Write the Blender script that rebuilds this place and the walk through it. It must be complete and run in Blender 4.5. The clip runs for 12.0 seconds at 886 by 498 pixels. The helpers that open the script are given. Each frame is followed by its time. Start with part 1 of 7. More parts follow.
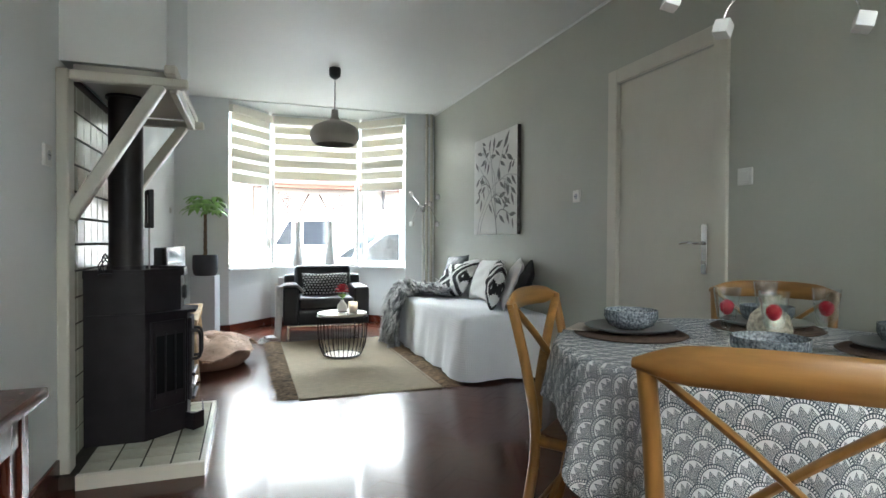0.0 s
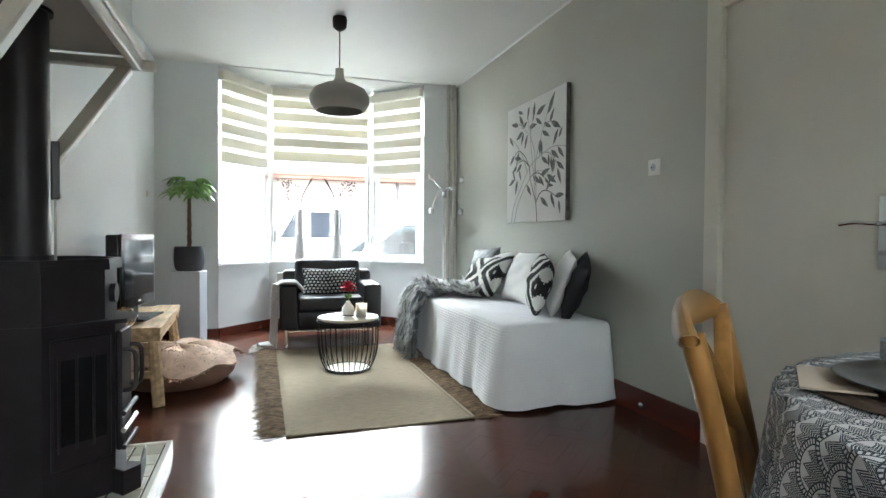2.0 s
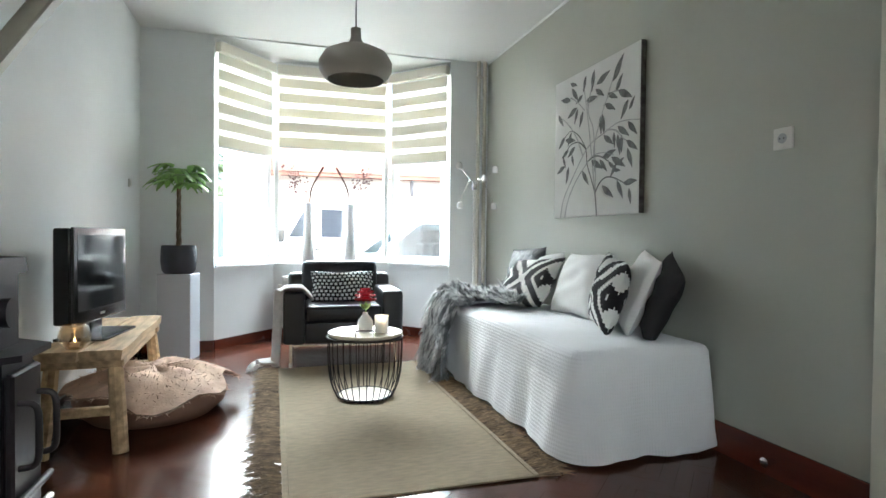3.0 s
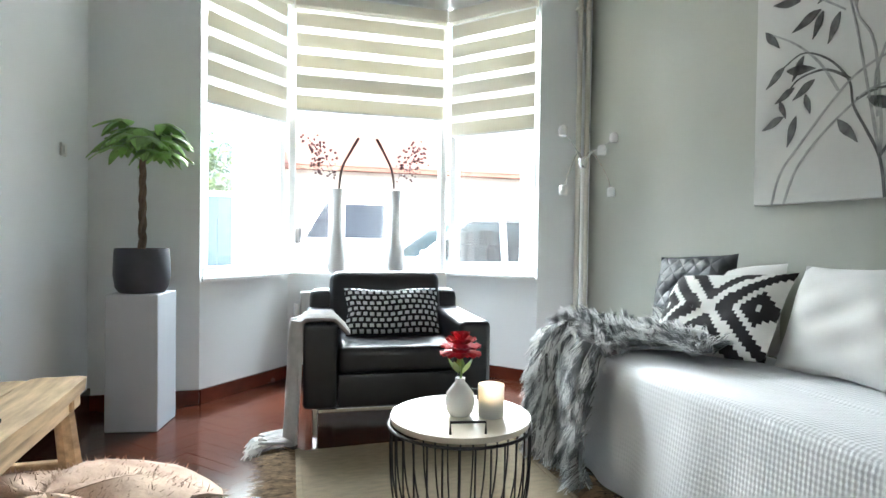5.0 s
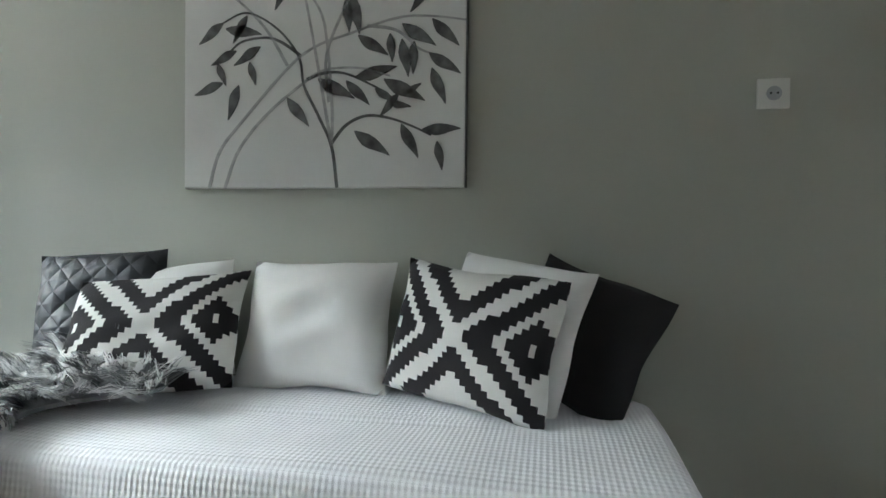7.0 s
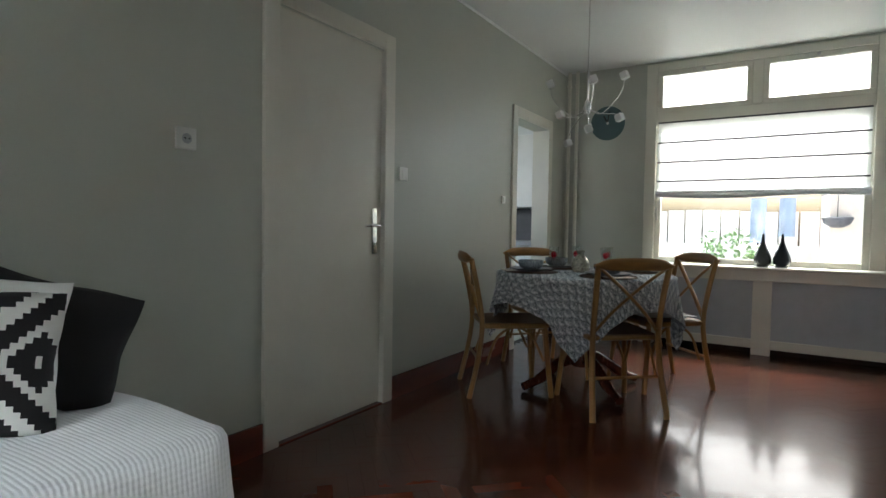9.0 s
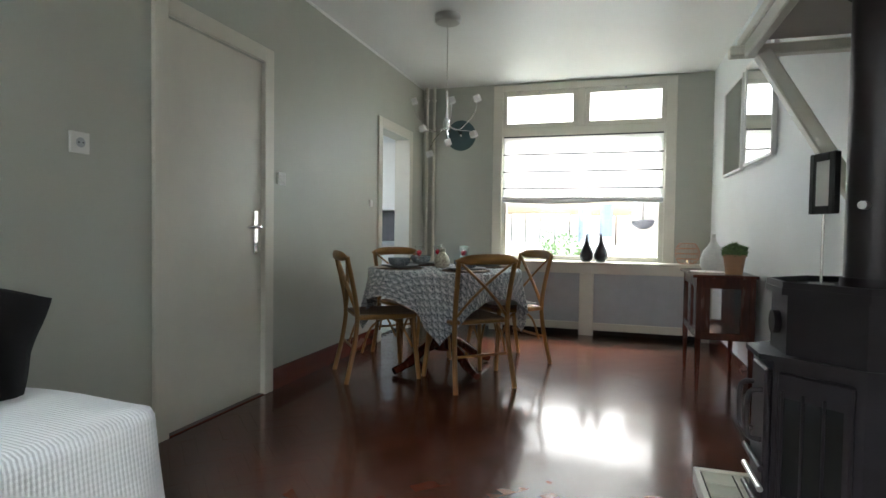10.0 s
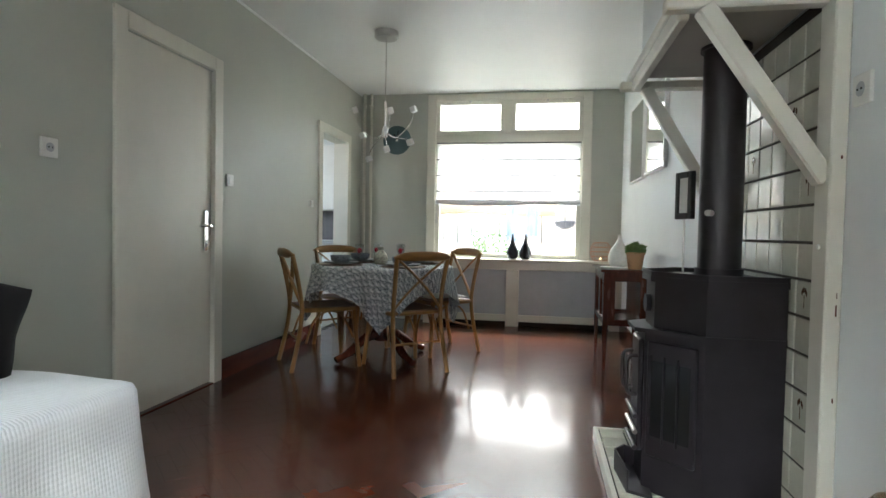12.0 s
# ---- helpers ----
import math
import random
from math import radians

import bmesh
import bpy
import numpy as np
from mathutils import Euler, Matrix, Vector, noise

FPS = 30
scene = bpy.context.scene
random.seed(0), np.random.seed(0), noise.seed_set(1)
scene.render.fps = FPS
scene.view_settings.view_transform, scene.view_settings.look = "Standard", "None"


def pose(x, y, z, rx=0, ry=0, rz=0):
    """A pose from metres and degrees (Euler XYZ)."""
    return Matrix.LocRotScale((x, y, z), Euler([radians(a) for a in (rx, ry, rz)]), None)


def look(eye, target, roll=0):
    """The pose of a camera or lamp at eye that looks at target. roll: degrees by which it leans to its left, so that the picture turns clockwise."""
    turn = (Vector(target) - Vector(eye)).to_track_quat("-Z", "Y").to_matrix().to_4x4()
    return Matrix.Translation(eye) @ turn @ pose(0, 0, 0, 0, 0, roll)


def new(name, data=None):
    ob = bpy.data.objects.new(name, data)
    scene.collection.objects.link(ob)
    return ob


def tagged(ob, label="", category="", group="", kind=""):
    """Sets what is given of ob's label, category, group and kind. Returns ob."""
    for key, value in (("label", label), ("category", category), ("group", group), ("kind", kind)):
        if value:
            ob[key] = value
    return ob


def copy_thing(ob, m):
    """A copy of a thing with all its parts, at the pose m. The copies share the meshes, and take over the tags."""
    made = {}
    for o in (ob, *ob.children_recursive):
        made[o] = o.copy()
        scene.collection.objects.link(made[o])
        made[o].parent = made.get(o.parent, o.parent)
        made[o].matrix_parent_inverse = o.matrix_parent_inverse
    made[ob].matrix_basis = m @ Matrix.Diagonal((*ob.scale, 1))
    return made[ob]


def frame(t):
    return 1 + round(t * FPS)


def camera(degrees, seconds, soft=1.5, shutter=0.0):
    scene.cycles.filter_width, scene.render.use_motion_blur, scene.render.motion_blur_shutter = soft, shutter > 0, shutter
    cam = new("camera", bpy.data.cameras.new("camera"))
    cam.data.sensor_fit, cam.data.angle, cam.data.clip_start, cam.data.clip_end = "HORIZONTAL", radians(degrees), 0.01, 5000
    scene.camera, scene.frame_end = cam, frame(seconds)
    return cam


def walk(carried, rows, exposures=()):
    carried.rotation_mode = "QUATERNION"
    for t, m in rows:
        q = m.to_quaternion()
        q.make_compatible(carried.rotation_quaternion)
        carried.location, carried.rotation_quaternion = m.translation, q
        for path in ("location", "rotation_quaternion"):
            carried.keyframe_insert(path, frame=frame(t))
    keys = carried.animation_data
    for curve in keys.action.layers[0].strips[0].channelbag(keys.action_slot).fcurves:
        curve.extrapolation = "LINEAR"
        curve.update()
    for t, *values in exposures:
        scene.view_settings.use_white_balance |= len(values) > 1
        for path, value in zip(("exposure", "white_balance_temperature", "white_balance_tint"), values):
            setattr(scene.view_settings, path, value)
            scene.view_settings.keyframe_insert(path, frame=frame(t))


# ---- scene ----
cam = camera(77.0, 12.0)
PATH = [
    (0, (0.39, -0.002, 1.038), (1.052, 1.885, 1.007), 0.3),
    (0.5, (0.427, 0.062, 1.01), (1.084, 1.951, 0.982), 0.4),
    (1, (0.485, 0.244, 0.986), (1.119, 2.141, 0.951), 0.3),
    (1.5, (0.544, 0.563, 0.974), (1.168, 2.463, 0.939), 0.4),
    (2, (0.594, 0.915, 0.975), (1.21, 2.817, 0.931), 0.4),
    (2.5, (0.66, 1.288, 0.963), (1.24, 3.202, 0.919), 0.4),
    (3, (0.67, 1.693, 0.947), (1.249, 3.607, 0.908), 0.6),
    (3.2, (0.699, 1.849, 0.942), (1.273, 3.765, 0.908), 0.5),
    (4.8, (0.667, 3.146, 0.921), (1.198, 5.074, 0.891), 0.6),
    (5, (0.666, 3.312, 0.935), (1.199, 5.239, 0.901), 0.8),
    (5.5, (0.699, 3.628, 0.936), (1.378, 5.509, 0.886), 0.7),
    (6, (0.77, 3.878, 0.914), (2.051, 5.414, 0.885), 1.0),
    (6.5, (0.893, 3.963, 0.931), (2.64, 4.937, 0.889), 0.6),
    (7, (0.877, 4.037, 0.932), (2.842, 4.406, 0.9), 0.7),
    (7.2, (0.891, 4.018, 0.952), (2.887, 4.135, 0.894), 0.5),
    (8.8, (0.641, 4.647, 1.023), (1.843, 3.051, 0.941), 0.9),
    (9, (0.607, 4.725, 1.029), (1.664, 3.028, 0.951), 0.9),
    (9.5, (0.569, 4.952, 1.015), (1.313, 3.097, 0.948), 0.7),
    (10, (0.555, 5.132, 1.021), (1.135, 3.219, 0.958), 0.8),
    (10.5, (0.52, 5.339, 1.023), (1.009, 3.4, 0.965), 0.8),
    (11, (0.509, 5.481, 1.027), (0.917, 3.524, 0.969), 1.0),
    (11.5, (0.499, 5.509, 1.03), (0.866, 3.544, 0.968), 1.1),
    (12, (0.492, 5.503, 1.023), (0.838, 3.534, 0.961), 1.1),
]
walk(cam, [(t, look(e, g, r)) for t, e, g, r in PATH],
     exposures=[(t, s, 5950, 2.5) for t, s in ((0, 2.9), (3.2, 3.1), (5.0, 3.05), (5.7, 3.05), (6.4, 3.0), (6.9, 2.55), (7.2, 2.5), (9.0, 2.45), (10.0, 2.95), (12.0, 3.12))])

# ---- light ----
world = bpy.data.worlds.new("world")
scene.world = world
world.use_nodes = True
wn = world.node_tree
sky = wn.nodes.new("ShaderNodeTexSky")
sky.sky_type = "NISHITA"
sky.sun_disc = False
sky.sun_elevation = radians(52)
sky.sun_rotation = radians(185)
sky.dust_density = 9.0
wn.nodes["Background"].inputs["Strength"].default_value = 0.15
wn.links.new(sky.outputs[0], wn.nodes["Background"].inputs["Color"])
sun = new("sun", bpy.data.lights.new("sun", "SUN"))
sun.data.energy, sun.data.angle, sun.data.color = 0.8, radians(16), (1, 0.97, 0.93)
sun.matrix_world = look((0, 0, 0), (0.07, 0.78, -1.0))


def sky_lamp(name, at, to, w, h, power, tint=(0.93, 0.97, 1.0)):
    """An area lamp added outdoors, out of view, in place of the sky's light through a window."""
    lamp = new(name, bpy.data.lights.new(name, "AREA"))
    lamp.data.shape, lamp.data.size, lamp.data.size_y = "RECTANGLE", w, h
    lamp.data.energy, lamp.data.color = power, tint
    lamp.matrix_world = look(at, to)


# lamps added high over street and garden to strengthen the sky's light
sky_lamp("bay_daylight", (1.2, 12.6, 4.3), (1.25, 5.2, 0.7), 7.0, 2.0, 440, (1.0, 0.985, 0.95))
sky_lamp("bay_high_daylight", (1.2, 8.5, 4.0), (1.2, 6.0, 0.9), 4.2, 1.5, 260)
# added fill lamp that brightens the kitchen, no such source known
sky_lamp("kitchen_fill", (3.7, 2.4, 1.8), (3.5, 0.4, 1.0), 1.1, 1.1, 1.6)
sky_lamp("rear_daylight", (0.7, -3.6, 4.2), (0.8, 0.5, 0.4), 3.2, 2.2, 100)


# ---- materials ----
def mat(name, col, rough=0.5, metal=0.0, var=0.1, scale=6.0, bump=0.1, fine=120.0, col2=None, stretch=(1, 1, 1), island=0.0, coat=0.0, rvar=0.08, spec=0.5):
    """A surface with slow colour change, fine grain and relief."""
    m = bpy.data.materials.new(name)
    m.use_nodes = True
    nt = m.node_tree
    N, L = nt.nodes, nt.links
    b = N["Principled BSDF"]
    b.inputs["Metallic"].default_value = metal
    b.inputs["Coat Weight"].default_value = coat
    b.inputs["Specular IOR Level"].default_value = spec
    b.inputs["Coat Roughness"].default_value = 0.09
    tc = N.new("ShaderNodeTexCoord")
    mp = N.new("ShaderNodeMapping")
    mp.inputs["Scale"].default_value = stretch
    L.new(tc.outputs["Object"], mp.inputs["Vector"])
    n1 = N.new("ShaderNodeTexNoise")
    n1.inputs["Scale"].default_value, n1.inputs["Detail"].default_value = scale, 6
    L.new(mp.outputs[0], n1.inputs["Vector"])
    ramp = N.new("ShaderNodeValToRGB")
    a = [max(0, c * (1 - var)) for c in col]
    z = col2 or [min(1, c * (1 + var)) for c in col]
    ramp.color_ramp.elements[0].position, ramp.color_ramp.elements[1].position = 0.3, 0.7
    ramp.color_ramp.elements[0].color, ramp.color_ramp.elements[1].color = (*a, 1), (*z, 1)
    L.new(n1.outputs["Fac"], ramp.inputs[0])
    out = ramp.outputs[0]
    if island:
        hsv = N.new("ShaderNodeHueSaturation")
        geo = N.new("ShaderNodeNewGeometry")
        info = N.new("ShaderNodeObjectInfo")
        add = N.new("ShaderNodeMath")
        add.operation = "ADD"
        L.new(geo.outputs["Random Per Island"], add.inputs[0])
        L.new(info.outputs["Random"], add.inputs[1])
        fr = N.new("ShaderNodeMath")
        fr.operation = "FRACT"
        L.new(add.outputs[0], fr.inputs[0])
        mr = N.new("ShaderNodeMapRange")
        mr.inputs["To Min"].default_value, mr.inputs["To Max"].default_value = 1 - island, 1 + island
        L.new(fr.outputs[0], mr.inputs[0])
        L.new(mr.outputs[0], hsv.inputs["Value"])
        L.new(out, hsv.inputs["Color"])
        out = hsv.outputs[0]
    L.new(out, b.inputs["Base Color"])
    n2 = N.new("ShaderNodeTexNoise")
    n2.inputs["Scale"].default_value, n2.inputs["Detail"].default_value = fine, 4
    L.new(mp.outputs[0], n2.inputs["Vector"])
    rr = N.new("ShaderNodeMapRange")
    rr.inputs["To Min"].default_value, rr.inputs["To Max"].default_value = max(0.02, rough - rvar), min(1, rough + rvar)
    L.new(n1.outputs["Fac"], rr.inputs[0])
    L.new(rr.outputs[0], b.inputs["Roughness"])
    if bump:
        bp = N.new("ShaderNodeBump")
        bp.inputs["Strength"].default_value, bp.inputs["Distance"].default_value = bump, 0.004
        L.new(n2.outputs["Fac"], bp.inputs["Height"])
        L.new(bp.outputs[0], b.inputs["Normal"])
    return m


def glass_mat(name, tint=(1, 1, 1), rough=0.02, gloss=0.05):
    m = bpy.data.materials.new(name)
    m.use_nodes = True
    N, L = m.node_tree.nodes, m.node_tree.links
    N.remove(N["Principled BSDF"])
    tr = N.new("ShaderNodeBsdfTransparent")
    tr.inputs[0].default_value = (*tint, 1)
    gl = N.new("ShaderNodeBsdfGlossy")
    gl.inputs["Roughness"].default_value = rough
    fr = N.new("ShaderNodeLayerWeight")
    pw = N.new("ShaderNodeMath")
    pw.operation = "POWER"
    pw.inputs[1].default_value = 4.0
    ma = N.new("ShaderNodeMath")
    ma.operation = "MULTIPLY_ADD"
    ma.inputs[1].default_value, ma.inputs[2].default_value = 0.7, gloss
    L.new(fr.outputs["Facing"], pw.inputs[0])
    L.new(pw.outputs[0], ma.inputs[0])
    mx = N.new("ShaderNodeMixShader")
    L.new(ma.outputs[0], mx.inputs[0])
    L.new(tr.outputs[0], mx.inputs[1])
    L.new(gl.outputs[0], mx.inputs[2])
    L.new(mx.outputs[0], N["Material Output"].inputs[0])
    return m


def cloth_mat(name, col, through_col, share):
    """Thin cloth that lets light through."""
    m = bpy.data.materials.new(name)
    m.use_nodes = True
    N, L = m.node_tree.nodes, m.node_tree.links
    N.remove(N["Principled BSDF"])
    d = N.new("ShaderNodeBsdfDiffuse")
    d.inputs[0].default_value = (*col, 1)
    t = N.new("ShaderNodeBsdfTranslucent")
    t.inputs[0].default_value = (*through_col, 1)
    tc = N.new("ShaderNodeTexCoord")
    n = N.new("ShaderNodeTexNoise")
    n.inputs["Scale"].default_value = 350
    bp = N.new("ShaderNodeBump")
    bp.inputs["Strength"].default_value, bp.inputs["Distance"].default_value = 0.3, 0.002
    L.new(tc.outputs["Object"], n.inputs["Vector"])
    L.new(n.outputs[0], bp.inputs["Height"])
    L.new(bp.outputs[0], d.inputs["Normal"])
    mx = N.new("ShaderNodeMixShader")
    mx.inputs[0].default_value = share
    L.new(d.outputs[0], mx.inputs[1])
    L.new(t.outputs[0], mx.inputs[2])
    L.new(mx.outputs[0], N["Material Output"].inputs[0])
    return m


def glow_mat(name, col, power):
    m = bpy.data.materials.new(name)
    m.use_nodes = True
    b = m.node_tree.nodes["Principled BSDF"]
    b.inputs["Base Color"].default_value = (*col, 1)
    b.inputs["Emission Color"].default_value = (*col, 1)
    b.inputs["Emission Strength"].default_value = power
    return m


M_WALL = mat("wall_paint_grey_green", (0.44, 0.45, 0.39), 0.5, var=0.03, scale=2.5, bump=0.12, fine=160)
M_WALL_LIGHT = mat("wall_paint_light_grey", (0.76, 0.785, 0.785), 0.6, var=0.03, scale=2, bump=0.12, fine=160)
M_CEIL = mat("ceiling_paint", (0.74, 0.75, 0.73), 0.45, var=0.02, scale=2, bump=0.06, fine=90)
M_CREAM = mat("cream_gloss_paint", (0.62, 0.60, 0.52), 0.32, var=0.03, scale=5, bump=0.05, fine=60)
M_WHITE = mat("white_paint", (0.78, 0.78, 0.76), 0.4, var=0.03, scale=6, bump=0.04)
M_BASE = mat("baseboard_stain", (0.10, 0.022, 0.012), 0.25, var=0.3, scale=9, bump=0.05, stretch=(1, 0.2, 1))
M_PARQ = mat("parquet_red_brown", (0.064, 0.018, 0.009), 0.22, var=0.14, scale=3, bump=0.02, fine=16, island=0.28, coat=0.30, rvar=0.05, spec=0.15)


def varnish(m):
    """Lets the coat of a floor undulate as brushed varnish does."""
    N, L = m.node_tree.nodes, m.node_tree.links
    tc = N.new("ShaderNodeTexCoord")
    n = N.new("ShaderNodeTexNoise")
    n.inputs["Scale"].default_value, n.inputs["Detail"].default_value = 11, 5
    bp = N.new("ShaderNodeBump")
    bp.inputs["Strength"].default_value, bp.inputs["Distance"].default_value = 0.10, 0.004
    L.new(tc.outputs["Object"], n.inputs["Vector"])
    L.new(n.outputs["Fac"], bp.inputs["Height"])
    L.new(bp.outputs[0], N["Principled BSDF"].inputs["Coat Normal"])


varnish(M_PARQ)
M_GLASS = glass_mat("window_glass")
M_BLIND = cloth_mat("blind_cloth", (0.78, 0.75, 0.66), (0.70, 0.66, 0.53), 0.155)
M_SHEER = cloth_mat("sheer_cloth", (0.85, 0.85, 0.83), (0.9, 0.9, 0.88), 0.55)
M_PLASTIC = mat("white_plastic", (0.72, 0.72, 0.68), 0.3, var=0.02, bump=0)
M_CHROME = mat("chrome", (0.75, 0.75, 0.76), 0.12, 1.0, var=0.03, bump=0)
M_STEEL = mat("brushed_steel", (0.5, 0.49, 0.47), 0.3, 1.0, var=0.05, bump=0.02)
M_IRON = mat("black_cast_iron", (0.015, 0.012, 0.015), 0.46, 0.0, var=0.3, scale=12, bump=0.12, fine=220, spec=0.4)
M_PIPE = mat("black_enamel_pipe", (0.026, 0.022, 0.024), 0.40, 0.0, var=0.2, bump=0.05, spec=0.45)
M_TILE = mat("glazed_tile_cream", (0.54, 0.53, 0.44), 0.2, var=0.12, scale=9, bump=0.05, fine=30, island=0.08)
M_GROUT = mat("dark_grout", (0.045, 0.038, 0.03), 0.85, var=0.2, scale=30, bump=0.2)
M_LEATHER = mat("black_leather", (0.012, 0.012, 0.015), 0.34, var=0.3, scale=10, bump=0.25, fine=240)
M_OAK = mat("honey_oak", (0.26, 0.134, 0.036), 0.32, var=0.25, scale=9, bump=0.05, stretch=(4, 4, 0.35), fine=60)
M_OAK_RAIL = mat("honey_oak_rail", (0.26, 0.134, 0.036), 0.32, var=0.25, scale=9, bump=0.05, stretch=(0.35, 4, 4), fine=60)
M_PINE = mat("rough_pale_wood", (0.50, 0.36, 0.21), 0.7, var=0.35, scale=7, bump=0.35, stretch=(5, 0.7, 5), fine=50)
M_MAHOG = mat("dark_mahogany", (0.075, 0.02, 0.011), 0.25, var=0.35, scale=9, bump=0.06, stretch=(5, 5, 0.7))
M_LINEN = mat("white_cotton", (0.74, 0.75, 0.78), 0.9, var=0.04, scale=5, bump=0.3, fine=500)
M_CUSH_WHITE = mat("white_cushion_linen", (0.86, 0.85, 0.83), 0.92, var=0.05, scale=6, bump=0.4, fine=420)
M_CUSH_BLACK = mat("black_cushion_cotton", (0.014, 0.012, 0.014), 0.85, var=0.25, scale=6, bump=0.4, fine=420)
M_QUILT = mat("dark_grey_quilted", (0.03, 0.034, 0.04), 0.5, var=0.25, scale=10, bump=0.3, fine=260)


def quilted(m, pitch):
    """Diamond stitching pressed into a padded cloth."""
    N, L = m.node_tree.nodes, m.node_tree.links
    tc = N.new("ShaderNodeTexCoord")
    heights = []
    for turn in (45, -45):
        mp = N.new("ShaderNodeMapping")
        mp.inputs["Rotation"].default_value = (0, radians(turn), 0)
        L.new(tc.outputs["Object"], mp.inputs["Vector"])
        wv = N.new("ShaderNodeTexWave")
        wv.inputs["Scale"].default_value = 0.314 / pitch
        L.new(mp.outputs[0], wv.inputs["Vector"])
        pw = N.new("ShaderNodeMath")
        pw.operation = "POWER"
        pw.inputs[1].default_value = 0.35
        L.new(wv.outputs["Fac"], pw.inputs[0])
        heights.append(pw)
    mn = N.new("ShaderNodeMath")
    mn.operation = "MINIMUM"
    L.new(heights[0].outputs[0], mn.inputs[0])
    L.new(heights[1].outputs[0], mn.inputs[1])
    bp = N.new("ShaderNodeBump")
    bp.inputs["Strength"].default_value, bp.inputs["Distance"].default_value = 0.5, 0.008
    L.new(mn.outputs[0], bp.inputs["Height"])
    L.new(bp.outputs[0], N["Principled BSDF"].inputs["Normal"])


quilted(M_QUILT, 0.055)
M_FUR = mat("grey_shaggy_fur", (0.13, 0.135, 0.14), 0.95, var=0.4, scale=14, bump=0.0, island=0.35, col2=(0.36, 0.37, 0.38))
M_SHEEP = mat("tan_sheepskin", (0.50, 0.34, 0.25), 0.95, var=0.3, scale=8, bump=0.6, fine=90, col2=(0.68, 0.52, 0.41), island=0.2)
M_SUEDE = mat("brown_suede", (0.24, 0.14, 0.10), 0.9, var=0.2, scale=8, bump=0.3, fine=200)
M_JUTE = mat("jute_weave", (0.29, 0.235, 0.155), 0.95, var=0.14, scale=18, bump=0.8, fine=300, stretch=(1, 3, 1))
M_FRINGE = mat("brown_jute_fringe", (0.2, 0.135, 0.075), 0.95, var=0.4, scale=30, bump=0.3, island=0.4)
M_TABLETOP = mat("beige_lacquer_top", (0.62, 0.55, 0.44), 0.3, var=0.04, scale=5, bump=0.03)
M_WIRE = mat("black_wire", (0.02, 0.018, 0.018), 0.4, 0.5, var=0.2, bump=0)
M_CERAMIC = mat("white_ceramic", (0.78, 0.78, 0.77), 0.15, var=0.03, bump=0.02)
M_DARKCER = mat("black_glazed_ceramic", (0.02, 0.02, 0.025), 0.12, var=0.2, bump=0.02)
M_POT = mat("dark_grey_pot", (0.045, 0.045, 0.055), 0.45, var=0.25, scale=9, bump=0.1)
M_PED = mat("grey_white_pedestal", (0.47, 0.49, 0.52), 0.5, var=0.03, scale=4, bump=0.04)
M_LEAF = mat("green_leaf", (0.24, 0.42, 0.11), 0.4, var=0.35, scale=8, bump=0.1, island=0.25)
M_TRUNK = mat("plant_bark", (0.15, 0.10, 0.065), 0.85, var=0.3, scale=25, bump=0.5)
M_TV = mat("black_tv_plastic", (0.012, 0.012, 0.014), 0.2, var=0.1, bump=0)
M_SCREEN = mat("tv_screen", (0.01, 0.011, 0.012), 0.08, var=0.1, bump=0, spec=0.28)
M_SHADE = mat("taupe_lamp_shade", (0.40, 0.38, 0.34), 0.45, var=0.04, scale=5, bump=0.03)
M_BLACKPL = mat("black_plastic", (0.015, 0.015, 0.015), 0.4, var=0.1, bump=0)
M_CANVAS = mat("painted_canvas", (0.68, 0.68, 0.65), 0.8, var=0.04, scale=7, bump=0.35, fine=380)
M_PAINT = mat("dark_paint_strokes", (0.075, 0.073, 0.07), 0.6, var=0.3, scale=25, bump=0.3, fine=200, col2=(0.17, 0.17, 0.165))
M_PAINT_GREY = mat("grey_paint_strokes", (0.38, 0.38, 0.37), 0.6, var=0.3, scale=25, bump=0.3, fine=200)
M_BULB = mat("frosted_glass_bulb", (0.8, 0.8, 0.78), 0.25, var=0.02, bump=0)
M_RED = mat("red_petals", (0.55, 0.012, 0.03), 0.55, var=0.3, scale=20, bump=0.1)
M_CANDLE = mat("wax_candle_glass", (0.78, 0.72, 0.66), 0.3, var=0.04, bump=0)
M_RADI = mat("radiator_enamel", (0.66, 0.67, 0.65), 0.35, var=0.02, bump=0.02)
M_PANEL = mat("grey_cover_panel", (0.42, 0.44, 0.46), 0.6, var=0.04, scale=12, bump=0.2, fine=300)
# near-black for clock hands, and for shade painted into holes and gaps
M_VOID = mat("black_hands_and_hole_shade", (0.01, 0.01, 0.01), 0.9, bump=0)


# ---- helpers for meshes ----
def thing(name, at=(0, 0, 0), turn=0, label="", category="", group="", kind=""):
    ob = new(name)
    ob.matrix_world = pose(*at, 0, 0, turn)
    return tagged(ob, label, category, group, kind)


def part(name, bm, material, parent=None, label="", smooth=None):
    """Links a bmesh as one mesh object, under a thing or a part."""
    me = bpy.data.meshes.new(name)
    bmesh.ops.recalc_face_normals(bm, faces=bm.faces)
    bm.to_mesh(me)
    bm.free()
    for m in (material if isinstance(material, (list, tuple)) else [material]):
        me.materials.append(m)
    if smooth:
        me.polygons.foreach_set("use_smooth", [True] * len(me.polygons))
        me.set_sharp_from_angle(angle=radians(smooth))
    ob = new(name, me)
    if parent:
        ob.parent = parent
    if label:
        ob["label"] = label
    return ob


def solid(name, bm, material, label, category="", kind="structure", smooth=None):
    return tagged(part(name, bm, material, None, "", smooth), label, category, "", kind)


